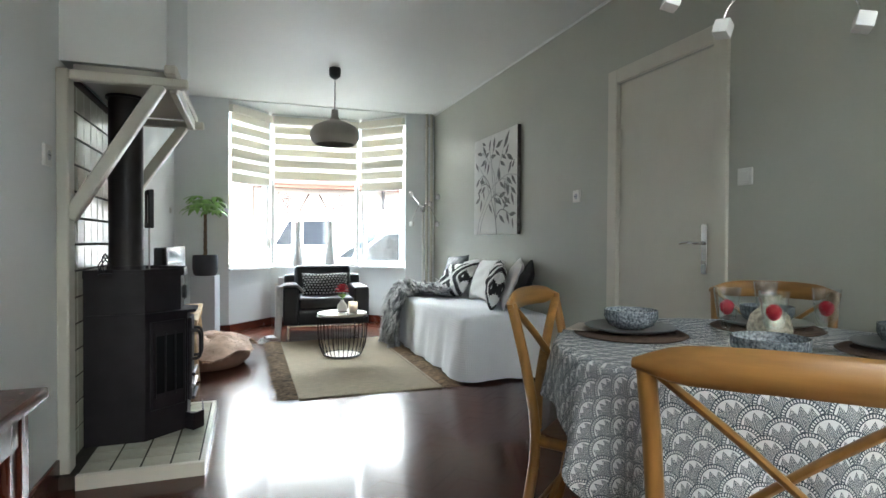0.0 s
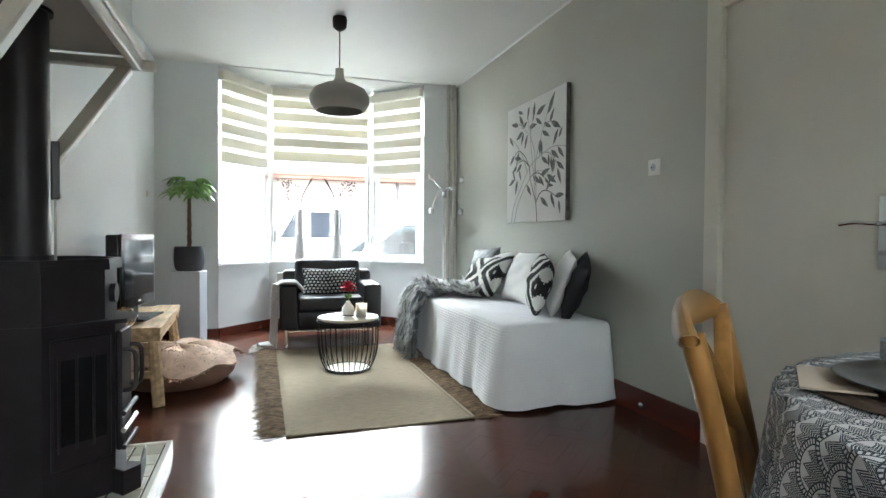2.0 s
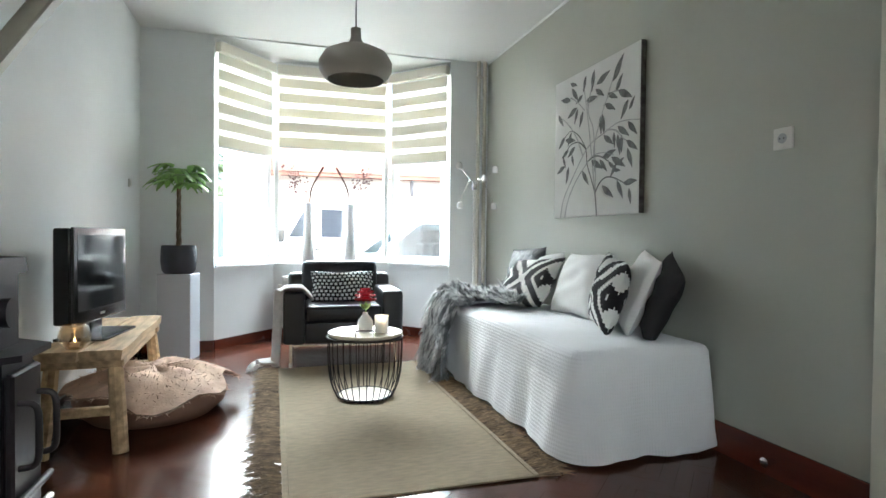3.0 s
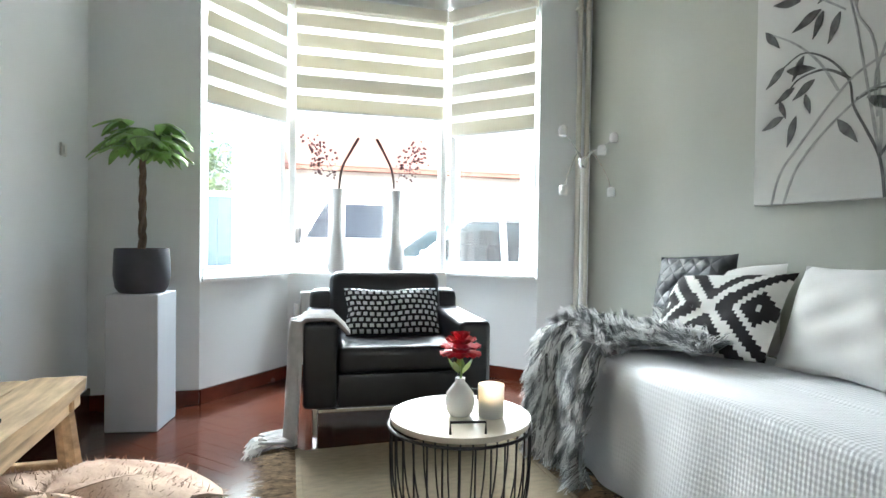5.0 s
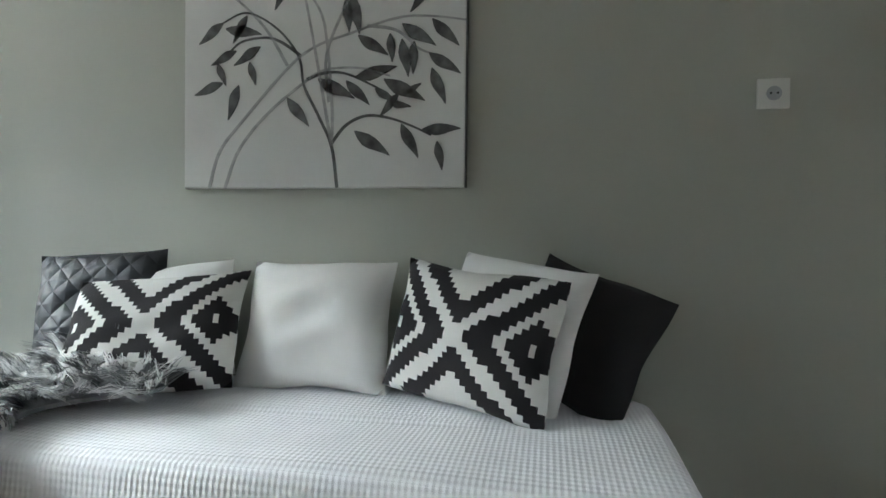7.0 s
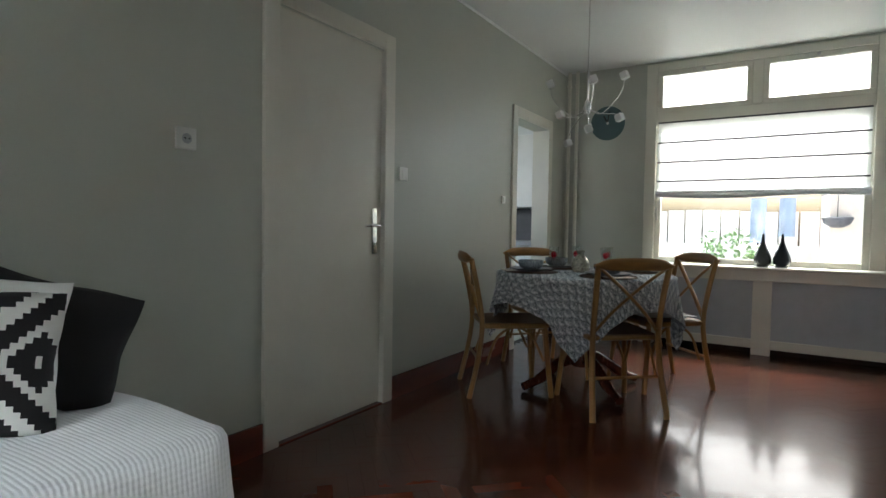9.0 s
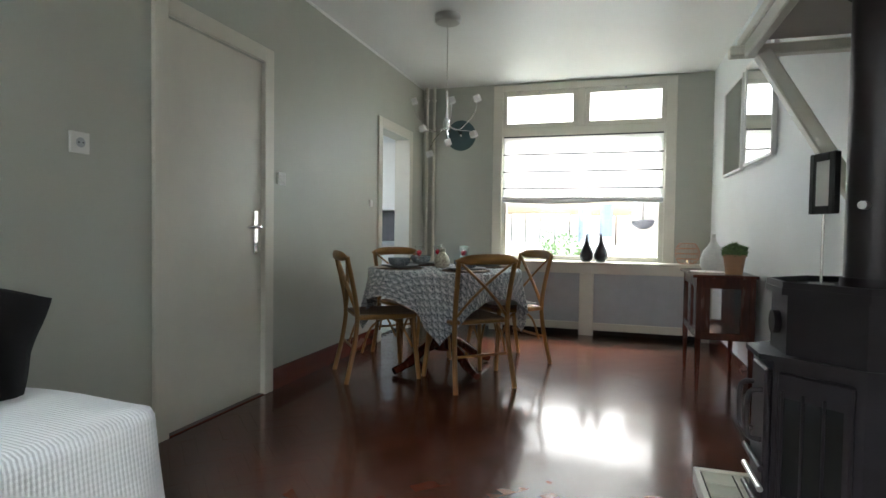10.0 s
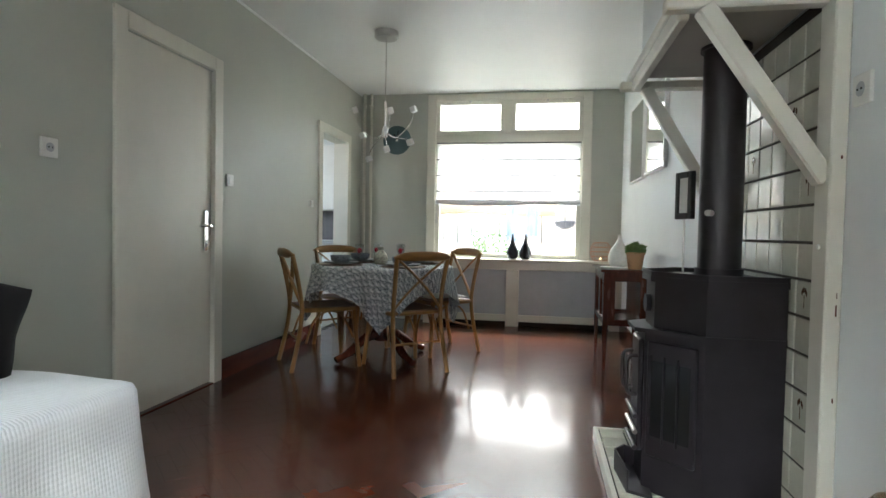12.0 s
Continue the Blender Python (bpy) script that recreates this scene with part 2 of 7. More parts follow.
def box(bm, x0, x1, y0, y1, z0, z1, bevel=0.0, m=None, seg=1):
    vs = bmesh.ops.create_cube(bm, size=1)["verts"]
    for v in vs:
        v.co = Vector(((x0 + x1) / 2 + v.co.x * (x1 - x0), (y0 + y1) / 2 + v.co.y * (y1 - y0), (z0 + z1) / 2 + v.co.z * (z1 - z0)))
    if bevel:
        es = list({e for v in vs for e in v.link_edges})
        r = bmesh.ops.bevel(bm, geom=es, offset=bevel, segments=seg, affect="EDGES", profile=0.6)
        vs = r["verts"]
    if m is not None:
        for v in set(vs):
            v.co = m @ v.co
    return bm


def B(*a, **k):
    return box(bmesh.new(), *a, **k)


def frames_along(pts):
    out, up = [], None
    for i, p in enumerate(pts):
        d = (pts[min(i + 1, len(pts) - 1)] - pts[max(i - 1, 0)]).normalized()
        if up is None:
            up = Vector((0, 0, 1)) if abs(d.z) < 0.9 else Vector((1, 0, 0))
        side = d.cross(up).normalized()
        up = side.cross(d).normalized()
        out.append((p, side, up))
    return out


def tube(bm, pts, r, seg=8, flat=1.0):
    """A round rod along points; r may be a list; flat squeezes it."""
    pts = [Vector(p) for p in pts]
    rs = r if isinstance(r, (list, tuple)) else [r] * len(pts)
    rings = []
    for (p, s, u), q in zip(frames_along(pts), rs):
        rings.append([bm.verts.new(p + s * (q * math.cos(2 * math.pi * k / seg)) + u * (q * flat * math.sin(2 * math.pi * k / seg))) for k in range(seg)])
    for a, b in zip(rings, rings[1:]):
        for k in range(seg):
            bm.faces.new((a[k], a[(k + 1) % seg], b[(k + 1) % seg], b[k]))
    bm.faces.new(rings[0][::-1])
    bm.faces.new(rings[-1])
    return bm


def smooth_path(pts, n=6):
    """Points on a smooth curve through the given ones."""
    pts = [Vector(p) for p in pts]
    out = []
    for i in range(len(pts) - 1):
        a, b, c, d = pts[max(i - 1, 0)], pts[i], pts[i + 1], pts[min(i + 2, len(pts) - 1)]
        for k in range(n):
            t = k / n
            out.append(0.5 * (2 * b + (c - a) * t + (2 * a - 5 * b + 4 * c - d) * t * t + (3 * b - a - 3 * c + d) * t ** 3))
    return out + [pts[-1]]


def lathe(bm, profile, seg=28, at=(0, 0, 0), wobble=0.0):
    rings = []
    for r, z in profile:
        rings.append([bm.verts.new((at[0] + r * math.cos(2 * math.pi * k / seg) * (1 + wobble * math.sin(3 * k)), at[1] + r * math.sin(2 * math.pi * k / seg), at[2] + z)) for k in range(seg)])
    for a, b in zip(rings, rings[1:]):
        for k in range(seg):
            bm.faces.new((a[k], a[(k + 1) % seg], b[(k + 1) % seg], b[k]))
    bm.faces.new(rings[0][::-1])
    bm.faces.new(rings[-1])
    return bm


def thicken(bm, t):
    """Gives an open surface a back and a rim, t behind it."""
    bm.normal_update()
    layers = list(bm.loops.layers.uv.values())
    rim = [e for e in bm.edges if e.is_boundary]
    rim = [(l.vert, l.link_loop_next.vert) for e in rim for l in e.link_loops]
    faces = bm.faces[:]
    back = {v: bm.verts.new(v.co - v.normal * t) for v in bm.verts[:]}
    for f in faces:
        g = bm.faces.new([back[v] for v in reversed(f.verts)])
        for lay in layers:
            uv = {l.vert: l[lay].uv.copy() for l in f.loops}
            for l, v in zip(g.loops, reversed(list(f.verts))):
                l[lay].uv = uv[v]
    for a, b in rim:
        bm.faces.new((b, a, back[a], back[b]))
    return bm


def sheet(bm, f, nu, nv, thick=0.0, closed=False):
    """A surface of points f(u, v), with thickness."""
    g = [[bm.verts.new(f(i / nu, j / nv)) for j in range(nv + 1)] for i in range(nu + (0 if closed else 1))]
    n = len(g)
    for i in range(nu):
        for j in range(nv):
            bm.faces.new((g[i][j], g[(i + 1) % n][j], g[(i + 1) % n][j + 1], g[i][j + 1]))
    return thicken(bm, thick) if thick else bm


def prism(bm, outline, z0, z1):
    """An upright solid over a plan outline."""
    lo = [bm.verts.new((x, y, z0)) for x, y in outline]
    hi = [bm.verts.new((x, y, z1)) for x, y in outline]
    n = len(lo)
    bm.faces.new(lo[::-1])
    bm.faces.new(hi)
    for i in range(n):
        bm.faces.new((lo[i], lo[(i + 1) % n], hi[(i + 1) % n], hi[i]))
    return bm


def wall_run(bm, p, q, z0, z1, t, m0=0.0, m1=0.0):
    """A piece of wall from p to q in plan, t thick to its left."""
    p, q = Vector(p), Vector(q)
    d = (q - p).normalized()
    nrm = Vector((-d.y, d.x))
    return prism(bm, [tuple(p), tuple(q), tuple(q + nrm * t + d * m1), tuple(p + nrm * t - d * m0)], z0, z1)


# ---- plan: x across from the hearth wall to the door wall, y from the garden to the street ----
XL, XR, YR, YF, ZC = -0.36, 2.60, -0.80, 6.65, 2.60
SILL = 0.70
BAY = [(0.19, 6.65), (0.66, 7.17), (1.76, 7.17), (2.23, 6.65)]

floor = solid("floor", B(XL - 0.2, XR + 0.2, YR - 0.3, YF + 0.8, -0.2, -0.012), M_GROUT, "dark red-brown parquet floor with glossy varnish", "floor")
ceiling = solid("ceiling", B(XL - 0.2, XR + 0.2, YR - 0.3, YF + 0.2, ZC, ZC + 0.2), M_CEIL, "smooth white painted ceiling", "ceiling")

# door wall with a room door and an open kitchen doorway
D0, D1, DH = 2.10, 3.05, 2.12
K0, K1, KH = -0.42, 0.47, 2.06
FW = 0.085
bm = bmesh.new()
for y0, y1, z0, z1 in ((YR - 0.3, K0 + FW, 0, ZC), (K1 - FW, D0 + FW, 0, ZC), (D1 - FW, YF + 0.3, 0, ZC), (K0 + FW, K1 - FW, KH - FW, ZC), (D0 + FW, D1 - FW, DH - FW, ZC)):
    box(bm, XR, XR + 0.14, y0, y1, z0 - 0.01, z1)
solid("wall_east", bm, M_WALL, "grey-green painted wall with a door and a doorway", "wall")
bm = bmesh.new()
box(bm, XL - 0.2, XL, YR - 0.3, YF + 0.3, -0.01, ZC)
solid("wall_west", bm, M_WALL_LIGHT, "light grey painted party wall", "wall")
# street wall with its piers
bm = bmesh.new()
box(bm, XL, BAY[0][0], YF, YF + 0.3, -0.01, ZC)
solid("wall_street_pier", bm, M_WALL_LIGHT, "light grey painted pier beside the bay", "wall")
bm = bmesh.new()
box(bm, BAY[3][0], XR, YF, YF + 0.3, -0.01, ZC)
solid("wall_street_corner", bm, M_WALL_LIGHT, "light grey painted pier beside the bay", "wall")
# bay: low walls, heads and roof
for i in range(3):
    p, q = BAY[i], BAY[i + 1]
    bm = bmesh.new()
    wall_run(bm, p, q, -0.01, SILL - 0.02, 0.12)
    solid("bay_wall_%d" % (i + 1), bm, M_WALL_LIGHT, "light grey plastered low bay wall", "wall")
bm = bmesh.new()
prism(bm, [(BAY[0][0] - 0.05, YF + 0.001), (BAY[3][0] + 0.05, YF + 0.001), (BAY[2][0] + 0.1, 7.5), (BAY[1][0] - 0.1, 7.5)], ZC - 0.012, ZC + 0.2)
solid("bay_ceiling", bm, M_CEIL, "white painted ceiling of the bay", "ceiling")
bm = bmesh.new()
c = Vector((1.21, 5.6))
ins = [tuple(Vector(p) + (c - Vector(p)).normalized() * 0.03) for p in BAY]
prism(bm, [ins[0], ins[1], ins[2], ins[3], (BAY[3][0], YF + 0.06), (BAY[2][0] + 0.06, 7.28), (BAY[1][0] - 0.06, 7.28), (BAY[0][0], YF + 0.06)][::-1], SILL - 0.02, SILL)
solid("window_sill_bay", bm, M_WHITE, "white painted window sill following the bay", "window sill")
# garden wall
W0, W1, WT = 0.02, 1.75, 2.58
bm = bmesh.new()
for x0, x1, z0, z1 in ((XL, W0, 0, ZC), (W1, XR, 0, ZC), (W0, W1, 0, 0.72), (W0, W1, WT, ZC)):
    box(bm, x0, x1, YR - 0.3, YR, z0 - 0.01, z1)
solid("wall_garden", bm, M_WALL, "grey-green painted wall around the garden window", "wall")

# trims of the door wall
def architrave(name, y0, y1, h, label):
    fr = thing(name, (XR, 0, 0), 0, label, "door frame", kind="structure")
    part("jamb", B(-0.018, 0.15, y0, y0 + FW + 0.004, 0, h, 0.004), M_CREAM, fr)
    part("jamb", B(-0.018, 0.15, y1 - FW - 0.004, y1, 0, h, 0.004), M_CREAM, fr)
    part("head", B(-0.018, 0.15, y0 + FW + 0.004, y1 - FW - 0.004, h - FW - 0.004, h, 0.004), M_CREAM, fr)
    return fr


fr = architrave("door_frame_1", D0, D1, DH, "cream gloss painted wooden door frame")
part("threshold", B(-0.01, 0.12, D0 + FW, D1 - FW, -0.012, 0.006), M_BASE, fr)
architrave("door_frame_2", K0, K1, KH, "cream painted frame of the open kitchen doorway")
door = thing("door_1", (XR + 0.012, D1 - FW - 0.005, 0), 0, "flat cream painted closed interior door with chrome handle", "door", kind="structure")
dw = D1 - D0 - 2 * FW - 0.010
part("leaf", B(0, 0.04, -dw, 0, 0.012, DH - FW - 0.005, 0.002), M_CREAM, door)
for z in (0.25, 1.06, 1.80):
    part("hinge", tube(bmesh.new(), [(-0.008, 0.004, z), (-0.008, 0.004, z + 0.11)], 0.009, 8), M_CREAM, door)
plate = part("handle_plate", B(-0.012, 0, -dw + 0.045, -dw + 0.085, 0.87, 1.13, 0.004), M_CHROME, door, "chrome handle plate")
part("handle", tube(bmesh.new(), smooth_path([(-0.01, -dw + 0.065, 1.03), (-0.045, -dw + 0.065, 1.03), (-0.055, -dw + 0.08, 1.03), (-0.052, -dw + 0.13, 1.034), (-0.048, -dw + 0.19, 1.028)], 4), 0.008, 8), M_CHROME, plate, "chrome lever handle", 40)
part("key_cylinder", tube(bmesh.new(), [(-0.02, -dw + 0.065, 0.93), (0, -dw + 0.065, 0.93)], 0.009, 10), M_STEEL, plate)

# thin cove where the door wall meets the ceiling
bm = bmesh.new()
box(bm, XR - 0.016, XR - 0.001, YR, YF, ZC - 0.018, ZC - 0.001, 0.005)
solid("trim_east", bm, M_CEIL, "thin pale ceiling cove along the wall", "cove")

# skirtings
bm = bmesh.new()
for y0, y1 in ((YR + 0.2, K0), (K1, D0), (D1, YF)):
    box(bm, XR - 0.015, XR, y0, y1, -0.011, 0.135, 0.003)
solid("baseboard_east", bm, M_BASE, "dark red-brown stained skirting board", "skirting board")
bm = bmesh.new()
box(bm, XL, XL + 0.015, YR + 0.2, 2.69, -0.011, 0.12, 0.003)
box(bm, XL, XL + 0.015, 3.73, YF, -0.011, 0.12, 0.003)
solid("baseboard_west", bm, M_BASE, "dark red-brown stained skirting board", "skirting board")
bm = bmesh.new()
box(bm, XL, BAY[0][0], YF - 0.015, YF, -0.011, 0.08, 0.003)
box(bm, BAY[3][0], XR, YF - 0.015, YF, -0.011, 0.08, 0.003)
for i in range(3):
    wall_run(bm, BAY[i], BAY[i + 1], -0.011, 0.08, -0.015)
solid("baseboard_bay", bm, M_BASE, "dark red-brown stained skirting along the bay", "skirting board")


# bay windows, one for each side
def bay_window(n, p, q, blind_bottom):
    p, q = Vector(p), Vector(q)
    L = (q - p).length
    a = math.degrees(math.atan2(q.y - p.y, q.x - p.x))
    w = thing("window_%d" % n, (p.x, p.y, 0), a, "white painted bay window with a large pane", "window", kind="structure")
    z0, z1 = SILL, ZC - 0.012
    f = part("window_frame", B(0, 0.045, 0.03, 0.10, z0, z1, 0.004), M_WHITE, w)
    part("window_frame", B(L - 0.045, L, 0.03, 0.10, z0, z1, 0.004), M_WHITE, w)
    part("window_frame", B(0.045, L - 0.045, 0.03, 0.10, z0, z0 + 0.06, 0.004), M_WHITE, w)
    part("window_frame", B(0.045, L - 0.045, 0.03, 0.10, z1 - 0.12, z1, 0.004), M_WHITE, w)
    part("window_frame", B(0.045, L - 0.045, 0.035, 0.095, 2.02, 2.07, 0.004), M_WHITE, w)
    g = part("pane", B(0.045, L - 0.045, 0.062, 0.068, z0 + 0.06, z1 - 0.12), M_GLASS, w)
    g.visible_shadow = False
    bl = thing("roller_blind", (p.x, p.y, 0), a, "beige striped day-and-night roller blind, half lowered", "blind", "blinds in the bay")
    x0, x1 = (0.03, L - 0.03) if n == 2 else (0.02, L - 0.02)
    part("cassette", B(x0, x1, -0.055, 0.015, 2.46, 2.545, 0.012, seg=3), M_BLIND, bl)
    z, k = blind_bottom + 0.015, 0
    while z < 2.455:
        h = 0.088 if k % 2 == 0 else 0.049
        hi = min(z + h, 2.46)
        part("opaque_band" if k % 2 == 0 else "sheer_band", B(x0 + 0.012, x1 - 0.012, -0.012, -0.009, z, hi), M_BLIND if k % 2 == 0 else M_SHEER, bl)
        z, k = hi, k + 1
    part("bottom_rail", B(x0 + 0.01, x1 - 0.01, -0.018, -0.004, blind_bottom, blind_bottom + 0.016, 0.003), M_WHITE, bl)


for i, zb in ((0, 1.68), (1, 1.78), (2, 1.66)):
    bay_window(i + 1, BAY[i], BAY[i + 1], zb)

# garden window with its blind
w = thing("window_4", (0, YR, 0), 0, "cream painted garden window with two top lights", "window", kind="structure")
z0 = 0.74
part("window_frame", B(W0 - 0.05, W0 + 0.05, -0.06, 0.022, z0, WT, 0.005), M_CREAM, w)
part("window_frame", B(W1 - 0.05, W1 + 0.05, -0.06, 0.022, z0, WT, 0.005), M_CREAM, w)
part("window_frame", B(W0 + 0.05, W1 - 0.05, -0.06, 0.022, WT - 0.07, WT, 0.005), M_CREAM, w)
part("transom", B(W0 + 0.05, W1 - 0.05, -0.06, 0.02, 2.03, 2.13, 0.005), M_CREAM, w)
part("mullion", B(0.845, 0.925, -0.06, 0.018, 2.13, WT - 0.07, 0.005), M_CREAM, w)
for x0, x1 in ((W0 + 0.05, 0.845), (0.925, W1 - 0.05)):
    s = part("top_light", B(x0, x1, -0.045, 0.008, 2.13, 2.175, 0.004), M_CREAM, w, "cream painted top light sash")
    part("rail", B(x0, x1, -0.045, 0.008, WT - 0.115, WT - 0.07, 0.004), M_CREAM, s)
    part("stile", B(x0, x0 + 0.045, -0.045, 0.008, 2.175, WT - 0.115, 0.004), M_CREAM, s)
    part("stile", B(x1 - 0.045, x1, -0.045, 0.008, 2.175, WT - 0.115, 0.004), M_CREAM, s)
    part("pane", B(x0 + 0.045, x1 - 0.045, -0.02, -0.014, 2.175, WT - 0.115), M_GLASS, s).visible_shadow = False
    part("catch", B((x0 + x1) / 2 - 0.012, (x0 + x1) / 2 + 0.012, 0.008, 0.03, WT - 0.10, WT - 0.075, 0.004), M_STEEL, s)
part("sash_stile", B(W0 + 0.05, W0 + 0.10, -0.05, 0.006, z0, 2.03, 0.004), M_CREAM, w)
part("sash_stile", B(W1 - 0.10, W1 - 0.05, -0.05, 0.006, z0, 2.03, 0.004), M_CREAM, w)
part("sash_rail", B(W0 + 0.10, W1 - 0.10, -0.05, 0.006, z0, z0 + 0.05, 0.004), M_CREAM, w)
part("pane", B(W0 + 0.10, W1 - 0.10, -0.025, -0.018, z0 + 0.05, 2.03), M_GLASS, w).visible_shadow = False
part("window_handle", tube(bmesh.new(), [(W1 - 0.07, 0.03, 1.12), (W1 - 0.07, 0.035, 1.24)], 0.008), M_STEEL, w)
rb = thing("roman_blind", (0, YR + 0.03, 0), 0, "sheer white roman blind, half lowered, with dark tapes", "blind")


def blind_fold(z0, z1, bulge):
    return lambda u, v: Vector((W0 + 0.07 + (W1 - W0 - 0.14) * u, 0.006 + bulge * math.sin(math.pi * v) + 0.004 * math.sin(9 * u + 3 * v), z0 + (z1 - z0) * v))


zz = [1.395, 1.49, 1.665, 1.845, 2.03]
for a, b in zip(zz, zz[1:]):
    part("cloth_panel", sheet(bmesh.new(), blind_fold(a, b, 0.008), 24, 5, 0.001), M_SHEER, rb, "", 60)
    part("tape", B(W0 + 0.07, W1 - 0.07, 0.017, 0.021, b - 0.012, b + 0.002), M_POT, rb)
part("gathered_hem", sheet(bmesh.new(), lambda u, v: Vector((W0 + 0.06 + (W1 - W0 - 0.12) * u, 0.015 + 0.012 * math.sin(2 * math.pi * v) + 0.005 * math.sin(23 * u), 1.395 - 0.06 * v + 0.012 * math.sin(7 * u) * v)), 40, 8, 0.002), M_LINEN, rb, "", 60)

# radiator casing under the garden window, with the sill board on it
SY = YR + 0.20
case = thing("radiator_cover", (0, 0, 0), 0, "white painted radiator casing with two grey panels", "radiator cover")
part("rail_top", B(XL + 0.002, W1 + 0.03, YR + 0.003, SY, 0.62, 0.712, 0.004), M_CREAM, case)
for x0, x1 in ((XL + 0.002, XL + 0.12), (0.72, 0.86), (W1 - 0.10, W1 + 0.03)):
    part("post", B(x0, x1, YR + 0.003, SY + 0.004, 0.0, 0.62, 0.004), M_CREAM, case)
for x0, x1 in ((XL + 0.12, 0.72), (0.86, W1 - 0.10)):
    part("panel", B(x0, x1, SY - 0.03, SY - 0.018, 0.13, 0.62), M_PANEL, case, "grey cloth-like panel")
    part("rail_bottom", B(x0, x1, SY - 0.035, SY, 0.055, 0.13, 0.004), M_CREAM, case)
    # black sheet that paints the shade inside the casing
    part("gap_shade", B(x0, x1, SY - 0.12, SY - 0.10, 0.0, 0.62), M_VOID, case)
solid("window_sill_garden", B(XL + 0.001, W1 + 0.05, YR + 0.001, SY + 0.03, 0.712, 0.738, 0.006), M_CREAM, "cream painted deep window sill board", "window sill")


def rod_pipe(name, x, y, z0, z1, label):
    ob = thing(name, (x, y, 0), 0, label, "heating pipe")
    part("pipe", tube(bmesh.new(), [(0, 0, z0), (0, 0, z1)], 0.017, 12), M_CREAM, ob, "", 40)
    for z in (0.5, 2.45):
        part("clip", B(-0.02, 0.02, -0.02, 0.035, z, z + 0.02, 0.004), M_CREAM, ob)


rod_pipe("heating_pipe", XR - 0.05, YF - 0.04, 0, ZC, "cream painted vertical heating pipe in the corner")
rod_pipe("heating_pipe", XR - 0.11, YF - 0.04, 0, ZC, "cream painted vertical heating pipe in the corner")
rod_pipe("heating_pipe", XR - 0.06, YR + 0.05, 0, ZC, "cream painted vertical heating pipe beside the doorway")
rod_pipe("heating_pipe", XR - 0.14, YR + 0.05, 0, ZC, "cream painted vertical heating pipe beside the doorway")

# kitchen beyond the doorway
bm = bmesh.new()
box(bm, XR + 0.14, 4.6, YR - 0.3, YR - 0.2, -0.01, ZC)
# far wall with an invented opening, out of view, for the fill lamp
for x0, x1, zb, zt in ((XR + 0.14, 3.15, -0.01, ZC), (4.25, 4.6, -0.01, ZC), (3.15, 4.25, -0.01, 1.1), (3.15, 4.25, 2.3, ZC)):
    box(bm, x0, x1, 2.0, 2.1, zb, zt)
box(bm, 4.5, 4.6, YR - 0.2, 2.0, -0.01, ZC)
solid("wall_kitchen", bm, M_WALL_LIGHT, "pale painted kitchen walls", "wall")
solid("floor_kitchen", B(XR + 0.14, 4.6, YR - 0.3, 2.1, -0.2, -0.006), M_TILE, "pale tiled kitchen floor", "floor")
solid("ceiling_kitchen", B(XR + 0.14, 4.6, YR - 0.3, 2.1, ZC, ZC + 0.1), M_CEIL, "white kitchen ceiling", "ceiling")
kc = thing("wall_cabinet", (XR + 0.16, YR - 0.19, 0), 0, "white kitchen wall cabinet with flat doors", "cabinet")
part("body", B(0, 1.2, 0, 0.33, 1.25, 2.0), M_WHITE, kc)
for k in range(2):
    d = part("door", B(k * 0.6 + 0.003, k * 0.6 + 0.597, 0.331, 0.35, 1.253, 1.997, 0.003), M_WHITE, kc)
    part("handle", B(k * 0.6 + 0.5, k * 0.6 + 0.52, 0.35, 0.37, 1.28, 1.40, 0.004), M_STEEL, d)
kb = thing("base_cabinet", (XR + 0.16, YR - 0.19, 0), 0, "white kitchen base cabinet", "cabinet")
part("body", B(0, 1.2, 0, 0.55, 0.0, 0.86), M_WHITE, kb)
part("worktop", B(-0.01, 1.21, 0, 0.6, 0.86, 0.9, 0.004), M_PANEL, kb)
part("splashback", B(0, 1.2, 0.0, 0.012, 0.9, 1.25), M_POT, kb, "dark splashback")

# ---- hearth: tiled wall, posts, hood frame ----
HY0, HY1 = 2.70, 3.745
hf = thing("hearth_surround", (0, 0, 0), 0, "cream painted wooden hearth surround with diagonal braces", "hearth surround")
X0 = XL + 0.002
for y in (HY0, HY1 - 0.09):
    part("post", B(X0, X0 + 0.045, y, y + 0.09, 0, 1.745, 0.005), M_CREAM, hf)
FB = 0.10
part("front_beam", B(FB - 0.05, FB, HY0 - 0.03, HY1 + 0.02, 1.748, 1.79, 0.006), M_CREAM, hf)
part("front_board", B(FB - 0.042, FB - 0.008, HY0 + 0.068, HY1 - 0.083, 1.69, 1.748, 0.005), M_CREAM, hf)
for y in (HY0 + 0.01, HY1 - 0.08):
    part("side_beam", B(X0 + 0.045, FB + 0.04, y, y + 0.055, 1.704, 1.744, 0.006), M_CREAM, hf, "side beam with a projecting end")
for y, z0 in ((HY0 + 0.013, 1.13), (HY1 - 0.077, 1.20)):
    d = Vector((0.338, 0, 1.705 - z0))
    a = math.degrees(math.atan2(d.z, d.x))
    br = part("brace", B(-0.01, d.length + 0.01, 0, 0.056, -0.027, 0.027, 0.006, m=pose(X0 + 0.042, y, z0, 0, -a, 0)), M_CREAM, hf, "diagonal brace with countersunk screws")
    for z in (1.00, 1.22):
        part("screw", tube(bmesh.new(), [(X0 + 0.044, y + 0.03, z), (X0 + 0.049, y + 0.03, z)], 0.008, 10), M_PLASTIC, br)
